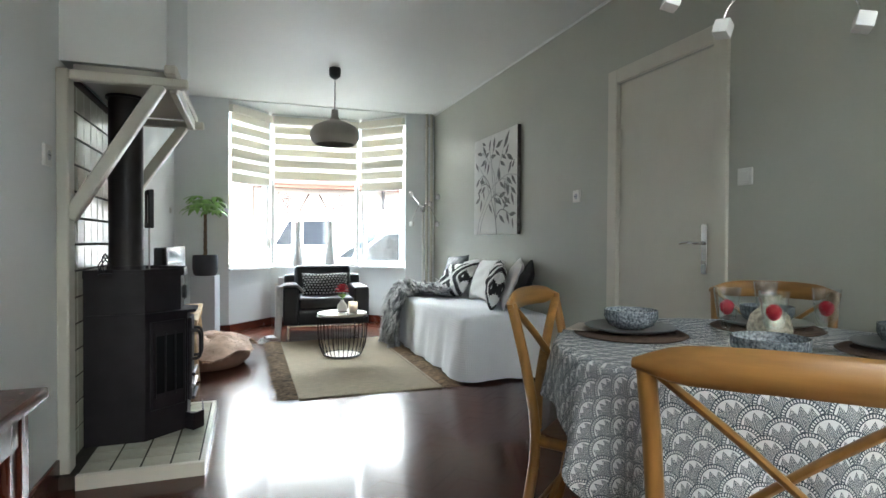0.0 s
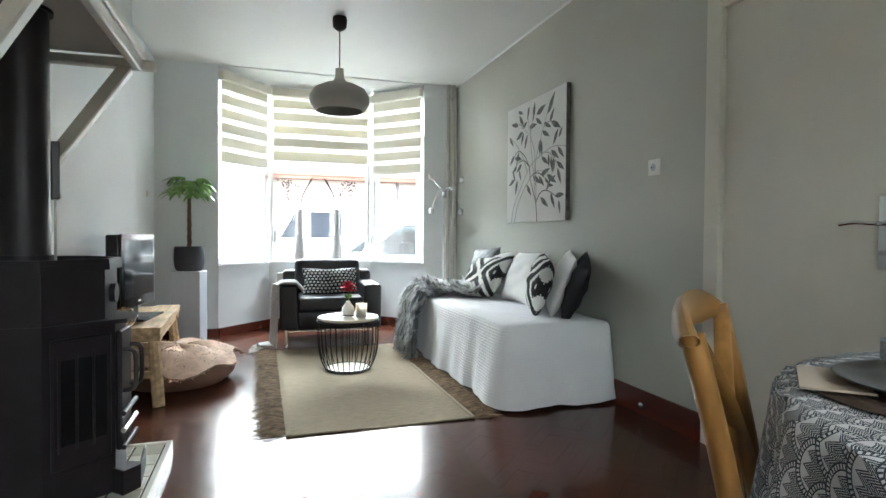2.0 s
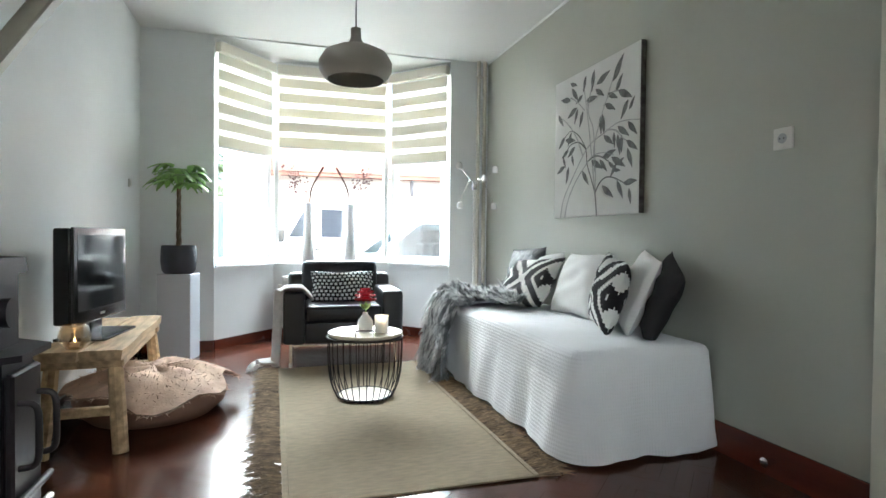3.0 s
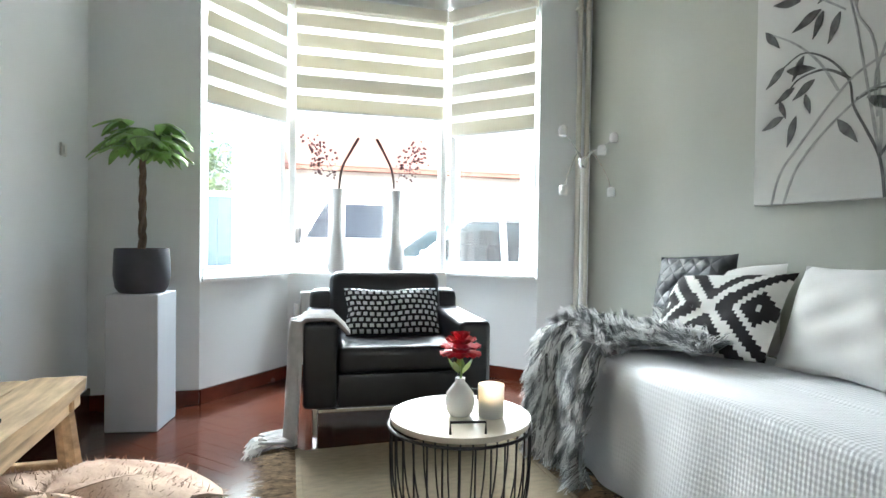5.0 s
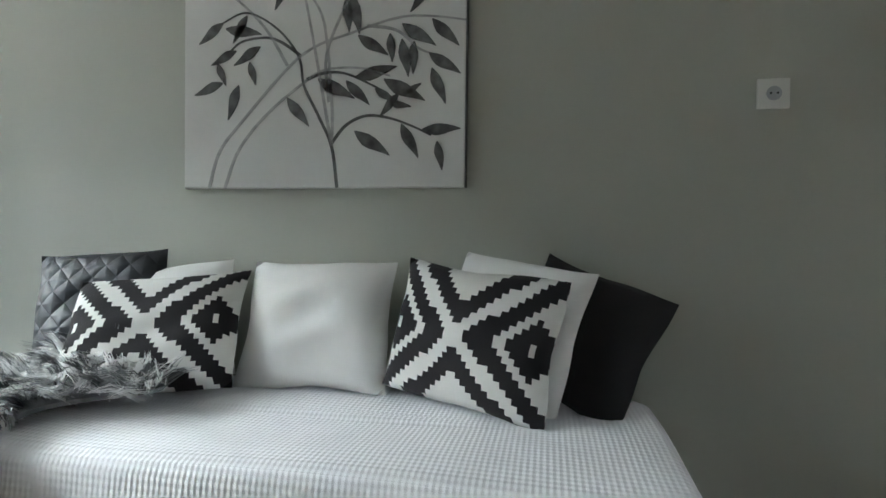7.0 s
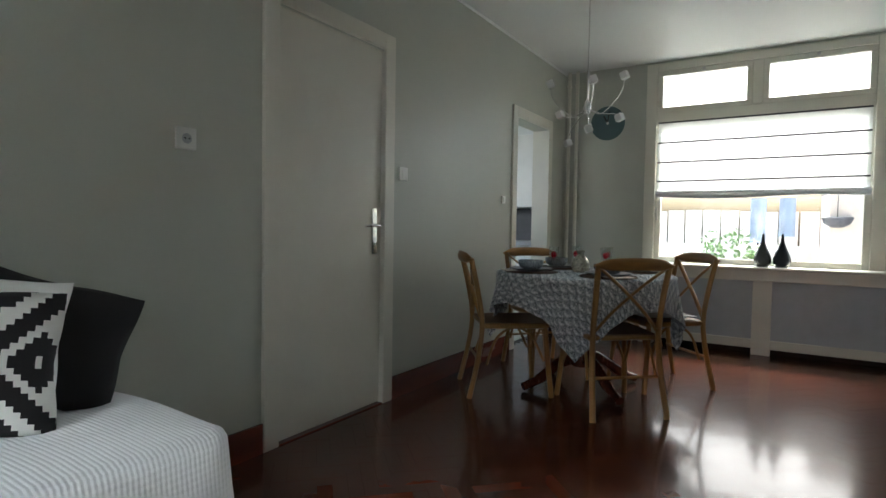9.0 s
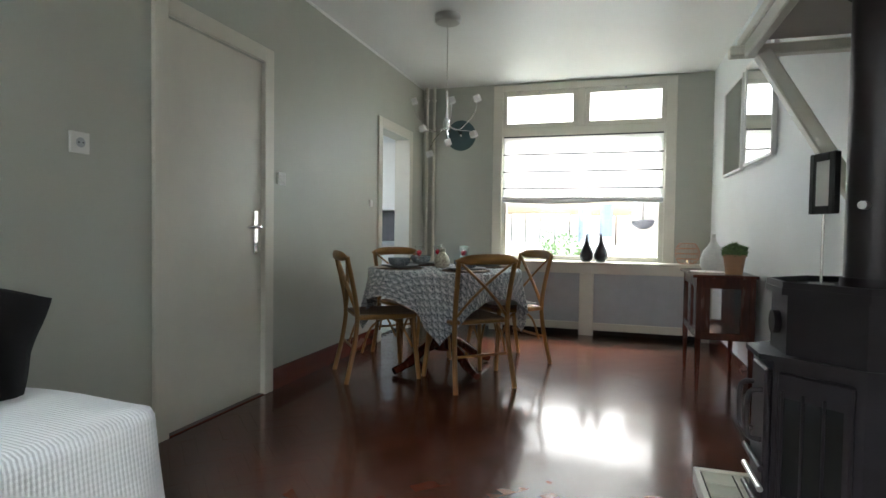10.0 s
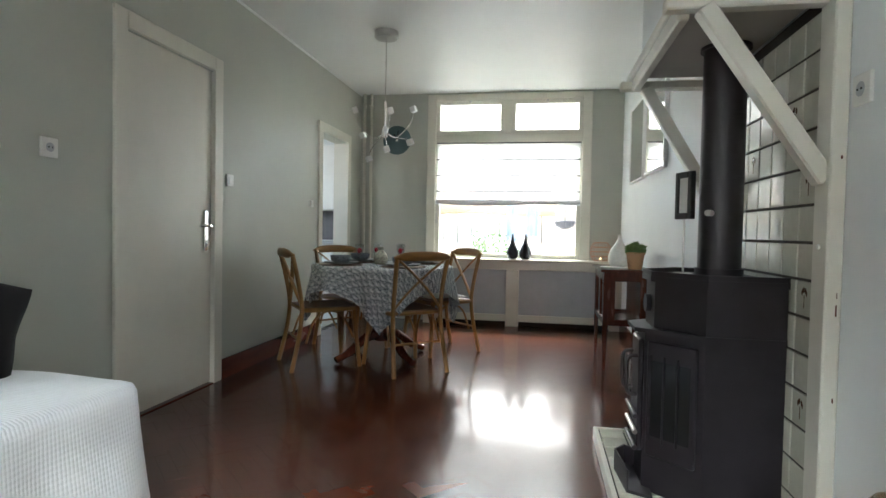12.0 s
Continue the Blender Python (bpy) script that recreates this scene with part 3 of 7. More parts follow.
part("soffit", B(X0 + 0.045, FB - 0.052, HY0 + 0.08, HY1 - 0.085, 1.75, 1.785), M_SHADE, hf, "dark underside of the hood")
bm = bmesh.new()
box(bm, XL, 0.05, HY0 + 0.06, HY1 - 0.06, 1.79, ZC)
for y, z, w, h in ((HY1 - 0.003, 0.80, 0.006, 0.035), (HY1 - 0.003, 0.85, 0.004, 0.02), (HY1 - 0.003, 1.25, 0.007, 0.012), (HY1 - 0.003, 0.55, 0.006, 0.015)):
    part("paint_chip", B(X0 + 0.012, X0 + 0.012 + w, y, y + 0.0042, z, z + h, 0.002), M_BASE, hf, "dark chip where the paint is worn off")
solid("chimney_breast", bm, M_WALL_LIGHT, "light grey plastered chimney hood above the hearth", "chimney")

# stove
sv = thing("wood_stove", (0, 0, 0.062), 0, "black cast iron wood stove on a tiled hearth", "stove")
SX0, SY0, SY1, SH = XL + 0.029, 2.98, 3.47, 0.81


def plan(g, front=0.10):
    return [(SX0 - g * 0, SY0 - g), (-0.075, SY0 - g), (front + g, 3.14 - g * 0.5), (front + g, 3.31 + g * 0.5), (-0.075, SY1 + g), (SX0 - g * 0, SY1 + g)]


bm = bmesh.new()
prism(bm, plan(-0.004), 0.0, 0.60)
part("firebox", bm, M_IRON, sv)
bm = bmesh.new()
prism(bm, plan(0.0, 0.135), 0.60, 0.615)
part("ledge", bm, M_IRON, sv)
bm = bmesh.new()
prism(bm, plan(-0.004, 0.07), 0.615, 0.79)
part("upper_body", bm, M_IRON, sv)
bm = bmesh.new()
prism(bm, plan(0.008, 0.075), 0.79, SH)
part("top_plate", bm, M_IRON, sv)
bm = bmesh.new()
for p, q in zip(plan(0.006, 0.075), plan(0.006, 0.075)[1:]):
    wall_run(bm, p, q, SH, SH + 0.018, 0.012)
part("top_rim", bm, M_IRON, sv)


def on_face(p, q):
    """Places what is built in the plane of a stove side: x along it, y outward, z up."""
    p, q = Vector(p), Vector(q)
    a = math.degrees(math.atan2(q.y - p.y, q.x - p.x))
    return pose(p.x, p.y, 0, 0, 0, a), (q - p).length


pl = plan(-0.004)
for idx in (1, 3):
    m, L = on_face(pl[idx], pl[idx + 1])
    d = part("door", B(0.02, L - 0.02, -0.018, 0.0, 0.14, 0.57, 0.006, m=m), M_IRON, sv, "black iron stove door with panes")
    for k in range(3):
        x = 0.035 + k * (L - 0.07) / 3
        part("door_bar", B(x, x + 0.008, -0.026, -0.018, 0.20, 0.52, 0.002, m=m), M_IRON, d)
    part("door_pane", B(0.04, L - 0.04, -0.0205, -0.0185, 0.22, 0.50, m=m), M_SCREEN, d, "sooty glass pane")
m, L = on_face(pl[2], pl[3])
d = part("front_plate", B(0.005, L - 0.005, -0.02, 0, 0.14, 0.57, 0.006, m=m), M_IRON, sv)
for x in (0.03, L - 0.03):
    part("handle", tube(bmesh.new(), [m @ Vector(v) for v in smooth_path([(x, -0.02, 0.50), (x, -0.055, 0.49), (x, -0.06, 0.42), (x, -0.055, 0.36), (x, -0.02, 0.35)], 4)], 0.008, 8), M_PIPE, d, "iron bar handle", 50)
for z in (0.16, 0.22, 0.28):
    part("air_slide", tube(bmesh.new(), [m @ Vector((-0.02, -0.03, z)), m @ Vector((L + 0.02, -0.03, z))], 0.009, 10), M_STEEL if z == 0.22 else M_IRON, d, "worn steel air control", 50)
for idx in (1, 3):
    m, L = on_face(plan(-0.01, 0.07)[idx], plan(-0.01, 0.07)[idx + 1])
    # vent holes as black discs, their inner shade put into the colour
    for k in range(2):
        for j in range(3):
            part("vent_hole_shade", tube(bmesh.new(), [m @ Vector((L * (0.4 + 0.18 * k), -0.003, 0.66 + 0.035 * j)), m @ Vector((L * (0.4 + 0.18 * k), 0.004, 0.66 + 0.035 * j))], 0.011, 10), M_VOID, sv)
m, L = on_face(plan(-0.01, 0.07)[2], plan(-0.01, 0.07)[3])
part("damper_disc", tube(bmesh.new(), [m @ Vector((L / 2, -0.025, 0.70)), m @ Vector((L / 2, 0, 0.70))], 0.035, 18), M_IRON, sv, "", 40)
bm = bmesh.new()
prism(bm, [(0.06, 3.16), (0.13, 3.09), (0.175, 3.15), (0.155, 3.36), (0.07, 3.40)], 0.0, 0.012)
for p, q in (((0.13, 3.09), (0.175, 3.15)), ((0.175, 3.15), (0.155, 3.36)), ((0.06, 3.16), (0.13, 3.09))):
    wall_run(bm, p, q, 0.0, 0.085, 0.006)
part("ash_apron", bm, M_IRON, sv, "black ash apron on the hearth")
fp = part("flue_pipe", tube(bmesh.new(), [(-0.19, 3.19, SH), (-0.19, 3.19, 1.70)], 0.078, 32), M_PIPE, sv, "black enamelled flue pipe", 40)
part("collar", tube(bmesh.new(), [(-0.19, 3.19, SH), (-0.19, 3.19, SH + 0.03)], 0.086, 32), M_IRON, fp, "", 40)
part("collar", tube(bmesh.new(), [(-0.19, 3.19, 1.675), (-0.19, 3.19, 1.70)], 0.09, 32), M_IRON, fp, "", 40)
part("damper_knob", tube(bmesh.new(), [(-0.14, 3.25, 1.05), (-0.115, 3.29, 1.05)], 0.012, 10), M_STEEL, fp)

# ---- street and garden ----
M_ROAD = mat("road_brick", (0.2, 0.18, 0.17), 0.85, var=0.15, scale=3, bump=0.3)
M_FACADE = mat("pale_brick_facade", (0.36, 0.24, 0.19), 0.85, var=0.12, scale=4, bump=0.3)
M_VAN = mat("white_car_paint", (0.8, 0.8, 0.8), 0.25, var=0.02, bump=0, coat=0.5)
M_CAR = mat("silver_car_paint", (0.42, 0.44, 0.47), 0.25, 0.3, var=0.02, bump=0, coat=0.5)
M_CARGLASS = mat("dark_car_glass", (0.025, 0.03, 0.04), 0.15, var=0.1, bump=0, spec=0.25)
M_BLUE = mat("blue_gate_paint", (0.03, 0.06, 0.17), 0.4, var=0.05, bump=0.05)
M_TYRE = mat("tyre_rubber", (0.02, 0.02, 0.02), 0.8, bump=0.1)
M_HEDGE = mat("hedge_leaf", (0.10, 0.17, 0.05), 0.6, var=0.3, island=0.3)
M_JEANS = mat("blue_washing", (0.20, 0.25, 0.34), 0.9, var=0.2)
M_FENCE = mat("weathered_fence", (0.72, 0.69, 0.63), 0.85, var=0.2, scale=5, bump=0.3)
tagged(part("ground", B(-60, 60, -60, 80, -0.62, -0.30), M_ROAD), "grey brick paving and street", "ground", "", "structure")
M_RENDER = mat("white_rendered_wall", (0.50, 0.48, 0.45), 0.85, var=0.06, scale=3, bump=0.25)
M_RTILE = mat("red_roof_tiles", (0.19, 0.095, 0.075), 0.8, var=0.2, scale=6, bump=0.4, island=0.12)
hs = thing("row_house", (0, 17.0, -0.3), 0, "low white rendered house with a red tiled roof", "house")
part("wall", B(0.55, 16, 0, 6, 0, 2.85), M_RENDER, hs)
roof = part("roof", prism(bmesh.new(), [(0.4, -0.25), (16.2, -0.25), (16.2, 6.2), (0.4, 6.2)], 2.85, 2.93), M_RTILE, hs, "red clay tile roof")
for k in range(14):
    y, z = -0.25 + k * 0.245, 2.93 + k * 0.105
    part("tile_course", B(0, 15.8, 0, 0.30, 0, 0.035, 0.008, m=pose(0.4, y, z, 23, 0, 0)), M_RTILE, roof)
part("gable_filling", prism(bmesh.new(), [(0.6, 3.2), (16, 3.2), (16, 3.4), (0.6, 3.4)], 2.93, 4.30), M_RENDER, hs)
for x, w, h, z in ((5.4, 1.5, 1.3, 0.95), (8.6, 1.5, 1.3, 0.95)):
    wi = part("window", B(x, x + w, -0.04, -0.002, z, z + h, 0.006), M_WHITE, hs)
    part("pane", B(x + 0.08, x + w - 0.08, -0.05, -0.042, z + 0.08, z + h - 0.08), M_CARGLASS, wi)
    part("window_sill", B(x - 0.05, x + w + 0.05, -0.10, -0.002, z - 0.06, z - 0.004, 0.006), M_WHITE, wi)
part("door", B(7.3, 8.2, -0.04, -0.002, 0.0, 2.1, 0.006), M_WHITE, hs, "white front door")
part("drain_pipe", tube(bmesh.new(), [(4.35, -0.10, 0), (4.35, -0.10, 2.85)], 0.05, 10), M_POT, hs)
an = thing("brick_annex", (0, 14.0, -0.3), 0, "brick annex with a white roof edge", "house")
part("wall", B(-0.33, 0.50, 0, 6, 0, 3.35), M_FACADE, an)
part("roof_edge", B(-0.40, 0.57, -0.08, 6, 3.35, 3.55, 0.01), M_WHITE, an)
bg = thing("garden_gate", (0, 14.1, -0.3), 0, "blue painted wooden gate with a white top rail", "gate")
for k in range(7):
    part("board", B(-2.12 + k * 0.256, -2.12 + k * 0.256 + 0.25, 0, 0.03, 0.04, 1.96, 0.004), M_BLUE, bg)
part("top_rail", B(-2.14, -0.335, -0.03, 0.05, 1.96, 2.05, 0.006), M_WHITE, bg)
for x in (-2.2, -1.2):
    part("post", B(x, x + 0.08, 0.032, 0.11, 0, 1.955, 0.005), M_WHITE, bg)


def leafy(name, at, label, rx, rz, z0, n, size, seed, category):
    """A loose crown of single leaves on forked stems."""
    rnd = random.Random(seed)
    t = thing(name, at, 0, label, category)
    part("trunk", tube(bmesh.new(), [(0, 0, 0), (0.04, 0.02, z0 * 0.6), (0, 0, z0 + rz * 0.5)], [0.05, 0.04, 0.015], 8), M_TRUNK, t, "", 60)
    for k in range(5):
        a = k * 1.3
        part("limb", tube(bmesh.new(), [(0.02, 0, z0 * 0.7), (rx * 0.5 * math.cos(a), rx * 0.5 * math.sin(a), z0 + rz * 0.4)], [0.02, 0.006], 6), M_TRUNK, t)
    bm = bmesh.new()
    clumps = [(rnd.gauss(0, rx * 0.5), rnd.gauss(0, rx * 0.5), z0 + rz * (0.5 + rnd.gauss(0, 0.28))) for _ in range(26)]
    for k in range(n):
        c = rnd.choice(clumps)
        p = Vector((c[0] + rnd.gauss(0, rx * 0.16), c[1] + rnd.gauss(0, rx * 0.16), max(0.1, c[2] + rnd.gauss(0, rz * 0.11))))
        d = Vector((rnd.uniform(-1, 1), rnd.uniform(-1, 1), rnd.uniform(-0.5, 1))).normalized() * size
        e = d.cross(Vector((rnd.random(), rnd.random(), rnd.random()))).normalized() * size * 0.4
        bm.faces.new([bm.verts.new(q) for q in (p - d, p + e, p + d, p - e)])
    tagged(part("crown", bm, M_HEDGE, t, "many small green leaves"), kind="stuff")


leafy("garden_tree", (-1.1, 16.0, -0.3), "green garden tree behind the blue gate", 0.9, 1.6, 1.5, 2600, 0.07, 5, "tree")


def side_profile(bm, prof, w, top_in=1.0, split=99):
    rows = [[bm.verts.new((x, e * w * (top_in if z > split else 1.0), z)) for x, z in prof] for e in (-1, 1)]
    n = len(prof)
    for i in range(n):
        bm.faces.new((rows[0][i], rows[0][(i + 1) % n], rows[1][(i + 1) % n], rows[1][i]))
    bm.faces.new(rows[0])
    bm.faces.new(rows[1][::-1])
    bmesh.ops.recalc_face_normals(bm, faces=bm.faces)
    bmesh.ops.bevel(bm, geom=bm.edges[:], offset=0.045, segments=2, affect="EDGES")
    return bm


def wheels(c, length, w):
    for e in (-1, 1):
        for x in (-length / 2 + 0.8, length / 2 - 0.75):
            wh = part("wheel", tube(bmesh.new(), [(x, e * (w - 0.17), 0.31), (x, e * (w + 0.012), 0.31)], 0.31, 20), M_TYRE, c, "", 40)
            part("rim", tube(bmesh.new(), [(x, e * (w + 0.004), 0.31), (x, e * (w + 0.022), 0.31)], 0.2, 16), M_STEEL, wh, "", 40)


def van():
    c = thing("parked_van", (2.80, 11.9, -0.3), 0, "white delivery van parked across the street", "van")
    w = 0.88
    prof = [(-2.3, 0.25), (-2.32, 0.8), (-2.2, 1.06), (-1.98, 1.2), (-1.60, 1.82), (-1.35, 1.95), (2.2, 1.95), (2.3, 1.8), (2.3, 0.25)]
    part("body", side_profile(bmesh.new(), prof, w), M_VAN, c, "", 35)
    for e in (-1, 1):
        y0, y1 = sorted((e * (w + 0.001), e * (w + 0.012)))
        for pts in (((-1.92, 1.24), (-1.62, 1.24), (-1.62, 1.70), (-1.66, 1.70)), ((-1.40, 1.24), (-0.85, 1.24), (-0.85, 1.70), (-1.40, 1.70))):
            bm = prism(bmesh.new(), [(x, z) for x, z in pts], y0, y1)
            for v in bm.verts:
                v.co = Vector((v.co.x, v.co.z, v.co.y))
            part("side_window", bm, M_CARGLASS, c, "dark side window")
        part("mirror", B(-2.12, -1.98, min(e * 0.87, e * 1.06), max(e * 0.87, e * 1.06), 1.16, 1.38, 0.03, seg=2), M_BLACKPL, c, "black door mirror")
        part("door_handle", B(-1.55, -1.42, min(e * w, e * (w + 0.02)), max(e * w, e * (w + 0.02)), 1.02, 1.06, 0.006), M_BLACKPL, c)
        part("side_strip", B(-1.5, 1.4, min(e * w, e * (w + 0.015)), max(e * w, e * (w + 0.015)), 0.55, 0.64, 0.006), M_BLACKPL, c)
    wheels(c, 4.6, w)


def hatchback():
    """A car one can see through: lower body, roof, pillars, panes, seats."""
    c = thing("parked_car", (3.05, 10.16, -0.3), 0, "silver hatchback parked at the kerb", "car")
    w = 0.86
    part("body", side_profile(bmesh.new(), [(-2.05, 0.25), (-2.07, 0.6), (-1.9, 0.80), (-1.05, 0.98), (1.65, 1.0), (1.95, 0.9), (2.02, 0.7), (2.02, 0.25)], w), M_CAR, c, "", 35)
    part("roof", side_profile(bmesh.new(), [(-0.42, 1.43), (0.2, 1.45), (1.3, 1.42), (1.28, 1.49), (0.3, 1.535), (-0.38, 1.49)], w - 0.12), M_CAR, c, "", 35)
    for e in (-1, 1):
        lo, hi = e * (w - 0.04), e * (w - 0.14)
        for x0, x1, r in ((-1.05, -0.40, 0.035), (0.03, 0.03, 0.045), (0.98, 0.92, 0.03), (1.62, 1.28, 0.05)):
            part("pillar", tube(bmesh.new(), [(x0, lo, 0.97), ((x0 + x1) / 2, (lo + hi) / 2, 1.22), (x1, hi, 1.46)], r, 8), M_CAR, c, "", 50)
        for a, b in (((-0.98, -0.36), (0.0, 0.0)), ((0.07, 0.07), (0.95, 0.90)), ((1.0, 0.94), (1.55, 1.26))):
            bm = bmesh.new()
            bm.faces.new([bm.verts.new(q) for q in ((a[0], lo, 0.99), (b[0], lo, 0.99), (b[1], hi, 1.44), (a[1], hi, 1.44))])
            part("side_window", thicken(bm, 0.004), M_TINT, c, "pale tinted side window")
        part("mirror", B(-1.0, -0.84, min(e * 0.86, e * 1.03), max(e * 0.86, e * 1.03), 0.98, 1.12, 0.03, seg=2), M_CAR, c)
        part("door_handle", B(-0.22, -0.06, min(e * w, e * (w + 0.02)), max(e * w, e * (w + 0.02)), 0.84, 0.87, 0.006), M_CAR, c)
    for x in (-0.05, 0.90):
        for y in (-0.36, 0.36):
            st = part("seat", B(-0.07, 0.07, y - 0.24, y + 0.24, 0.6, 1.16, 0.05, seg=3, m=pose(x, 0, 0)), M_TYRE, c, "dark seat back", 40)
            part("headrest", B(x - 0.05, x + 0.06, y - 0.13, y + 0.13, 1.18, 1.36, 0.04, seg=3), M_TYRE, st, "", 40)
    wheels(c, 4.07, w)


M_TINT = glass_mat("tinted_car_glass", (0.42, 0.48, 0.51), 0.05, 0.04)
van()
hatchback()
# garden: pale slab added to bounce light, fence, shed, shrubs, washing
tagged(part("garden_bounce_slab", B(-4.5, 4.5, -6.5, -1.2, -0.3, -0.26), mat("pale_bounce_surface", (0.6, 0.59, 0.56), 0.85, var=0.12, scale=3, bump=0.2)), "pale concrete slab patio behind the house", "patio", "", "structure")
fe = thing("garden_fence", (0, -6.5, -0.3), 0, "weathered wooden garden fence", "fence")
for k in range(26):
    part("board", B(-4 + k * 0.3, -4 + k * 0.3 + 0.27, 0, 0.025, 0, 1.7 + 0.02 * math.sin(k * 7)), M_FENCE, fe)
M_OUTHOUSE = mat("pale_outhouse_brick", (0.58, 0.50, 0.43), 0.85, var=0.12, scale=4, bump=0.3)
sh = thing("brick_outhouse", (-1.9, -6.2, -0.3), 0, "pale brick outhouse with a door", "outhouse")
part("wall", B(0, 2.1, 0, 2.4, 0, 2.3), M_OUTHOUSE, sh)
part("roof", B(-0.1, 2.2, -0.1, 2.5, 2.3, 2.4), M_ROAD, sh)
part("door", B(0.35, 1.15, 2.4, 2.43, 0.05, 2.0), M_FENCE, sh)
hp = thing("hanging_basket", (0.12, -3.7, 1.1), 0, "dark hanging flower basket on the outhouse", "hanging basket")
part("bowl", lathe(bmesh.new(), [(0.06, 0), (0.14, 0.05), (0.17, 0.12), (0.16, 0.13)], 18), M_POT, hp, "", 50)
part("chain", tube(bmesh.new(), [(0, 0, 0.13), (0, 0, 0.9)], 0.006, 6), M_WIRE, hp)
wl = thing("washing_line", (0.9, -4.6, -0.3), 0, "washing line with blue trousers", "washing line")
part("line", tube(bmesh.new(), [(-1.6, 0, 1.9), (0, 0, 1.82), (1.6, 0, 1.9)], 0.004, 5), M_WIRE, wl)
for x in (-1.6, 1.6):
    part("pole", tube(bmesh.new(), [(x, 0, 0), (x, 0, 1.95)], 0.025, 8), M_STEEL, wl)
for k in range(2):
    part("garment", sheet(bmesh.new(), lambda u, v, k=k: Vector((-0.35 + 0.36 * k + 0.2 * u, 0.03 * math.sin(6 * u + k), 1.82 - (0.55 + 0.1 * k) * v)), 6, 8, 0.006), M_JEANS, wl, "hanging blue garment", 60)
leafy("garden_shrub", (1.35, -4.0, -0.3), "green leafy garden shrub", 0.45, 0.75, 0.45, 900, 0.05, 4, "shrub")


# ---- printed cloths ----
class Ex:
    """Arithmetic on shader sockets."""

    def __init__(self, nt, s):
        self.nt, self.s = nt, s

    def op(self, kind, *others):
        n = self.nt.nodes.new("ShaderNodeMath")
        n.operation = kind
        for k, o in enumerate((self, *others)):
            if isinstance(o, Ex):
                self.nt.links.new(o.s, n.inputs[k])
            else:
                n.inputs[k].default_value = o
        return Ex(self.nt, n.outputs[0])

    def __add__(self, o):
        return self.op("ADD", o)

    def __sub__(self, o):
        return self.op("SUBTRACT", o)

    def __mul__(self, o):
        return self.op("MULTIPLY", o)

    def __truediv__(self, o):
        return self.op("DIVIDE", o)


def print_mat(name, pattern, dark, light, rough=0.9, bump=0.35, fine=420):
    """Cloth printed with a pattern(u, v) of 0 and 1 over its own surface coordinates, in metres."""
    m = mat(name, light, rough, var=0.04, bump=bump, fine=fine)
    nt = m.node_tree
    uv = nt.nodes.new("ShaderNodeUVMap")
    sp = nt.nodes.new("ShaderNodeSeparateXYZ")
    nt.links.new(uv.outputs[0], sp.inputs[0])
    f = pattern(Ex(nt, sp.outputs[0]), Ex(nt, sp.outputs[1]))
    mx = nt.nodes.new("ShaderNodeMix")
    mx.data_type = "RGBA"
    b = nt.nodes["Principled BSDF"]
    old = b.inputs["Base Color"].links[0].from_socket
    nt.links.new(f.s, mx.inputs[0])
    nt.links.new(old, mx.inputs[6])
    mx.inputs[7].default_value = (*dark, 1)
    nt.links.new(mx.outputs[2], b.inputs["Base Color"])
    return m


def ikat(u, v):
    """Stepped crossing bands with an eyed diamond at each side."""
    n = 0.0155
    x = (((u / n).op("FLOOR") + 0.5) * (n / 0.25)).op("ABSOLUTE")
    y = (((v / n).op("FLOOR") + 0.5) * (n / 0.19)).op("ABSOLUTE")
    s = (x * 1.22 - y).op("ABSOLUTE")
    band = s.op("GREATER_THAN", 0.13).op("MULTIPLY", s.op("LESS_THAN", 0.46))
    d = (x - 0.83).op("ABSOLUTE") + y * 0.75
    eye = d.op("LESS_THAN", 0.33).op("MULTIPLY", d.op("GREATER_THAN", 0.08))
    return band.op("MAXIMUM", eye)


def blocks(u, v):
    row = (v / 0.03).op("FLOOR")
    a = ((u / 0.036) + row * 0.5).op("FRACT").op("GREATER_THAN", 0.62)
    b = (v / 0.03).op("FRACT").op("GREATER_THAN", 0.62)
    return a.op("MAXIMUM", b)


def scales(u, v):
    """Overlapping arches with dashed rims and hatched peaks inside."""
    R, s = 0.040, 0.029
    k0 = ((v - R) / s).op("CEIL")
    out, taken = None, None
    for c in range(3):
        k = k0 + float(c)
        dx = (((u / (2 * R)) + k * 0.5).op("FRACT") - 0.5) * (2 * R)
        dy = v - k * s
        d = (dx * dx + dy * dy).op("SQRT") / R
        ang = dx.op("ARCTAN2", dy)
        ink = d.op("GREATER_THAN", 0.94)
        rim = d.op("GREATER_THAN", 0.76).op("MULTIPLY", d.op("LESS_THAN", 0.81))
        dots = d.op("GREATER_THAN", 0.80).op("MULTIPLY", (ang * 6.5).op("FRACT").op("GREATER_THAN", 0.55))
        x, y = dx / R, dy / R
        tri = ((x * 2.3 + 0.5).op("FRACT") - 0.5).op("ABSOLUTE")
        top = tri * -0.75 + 0.66 - x * x * 0.35
        lines = ((y + tri * 0.8) * 7.5).op("FRACT").op("GREATER_THAN", 0.36)
        peaks = y.op("LESS_THAN", top).op("MULTIPLY", d.op("LESS_THAN", 0.76)).op("MULTIPLY", lines)
        val = ink.op("MAXIMUM", rim).op("MAXIMUM", dots).op("MAXIMUM", peaks)
        inside = d.op("LESS_THAN", 1.0)
        if out is None:
            out, taken = val * inside, inside
        else:
            free = inside * (taken * -1.0 + 1.0)
            out, taken = out + val * free, taken.op("MAXIMUM", inside)
    return out


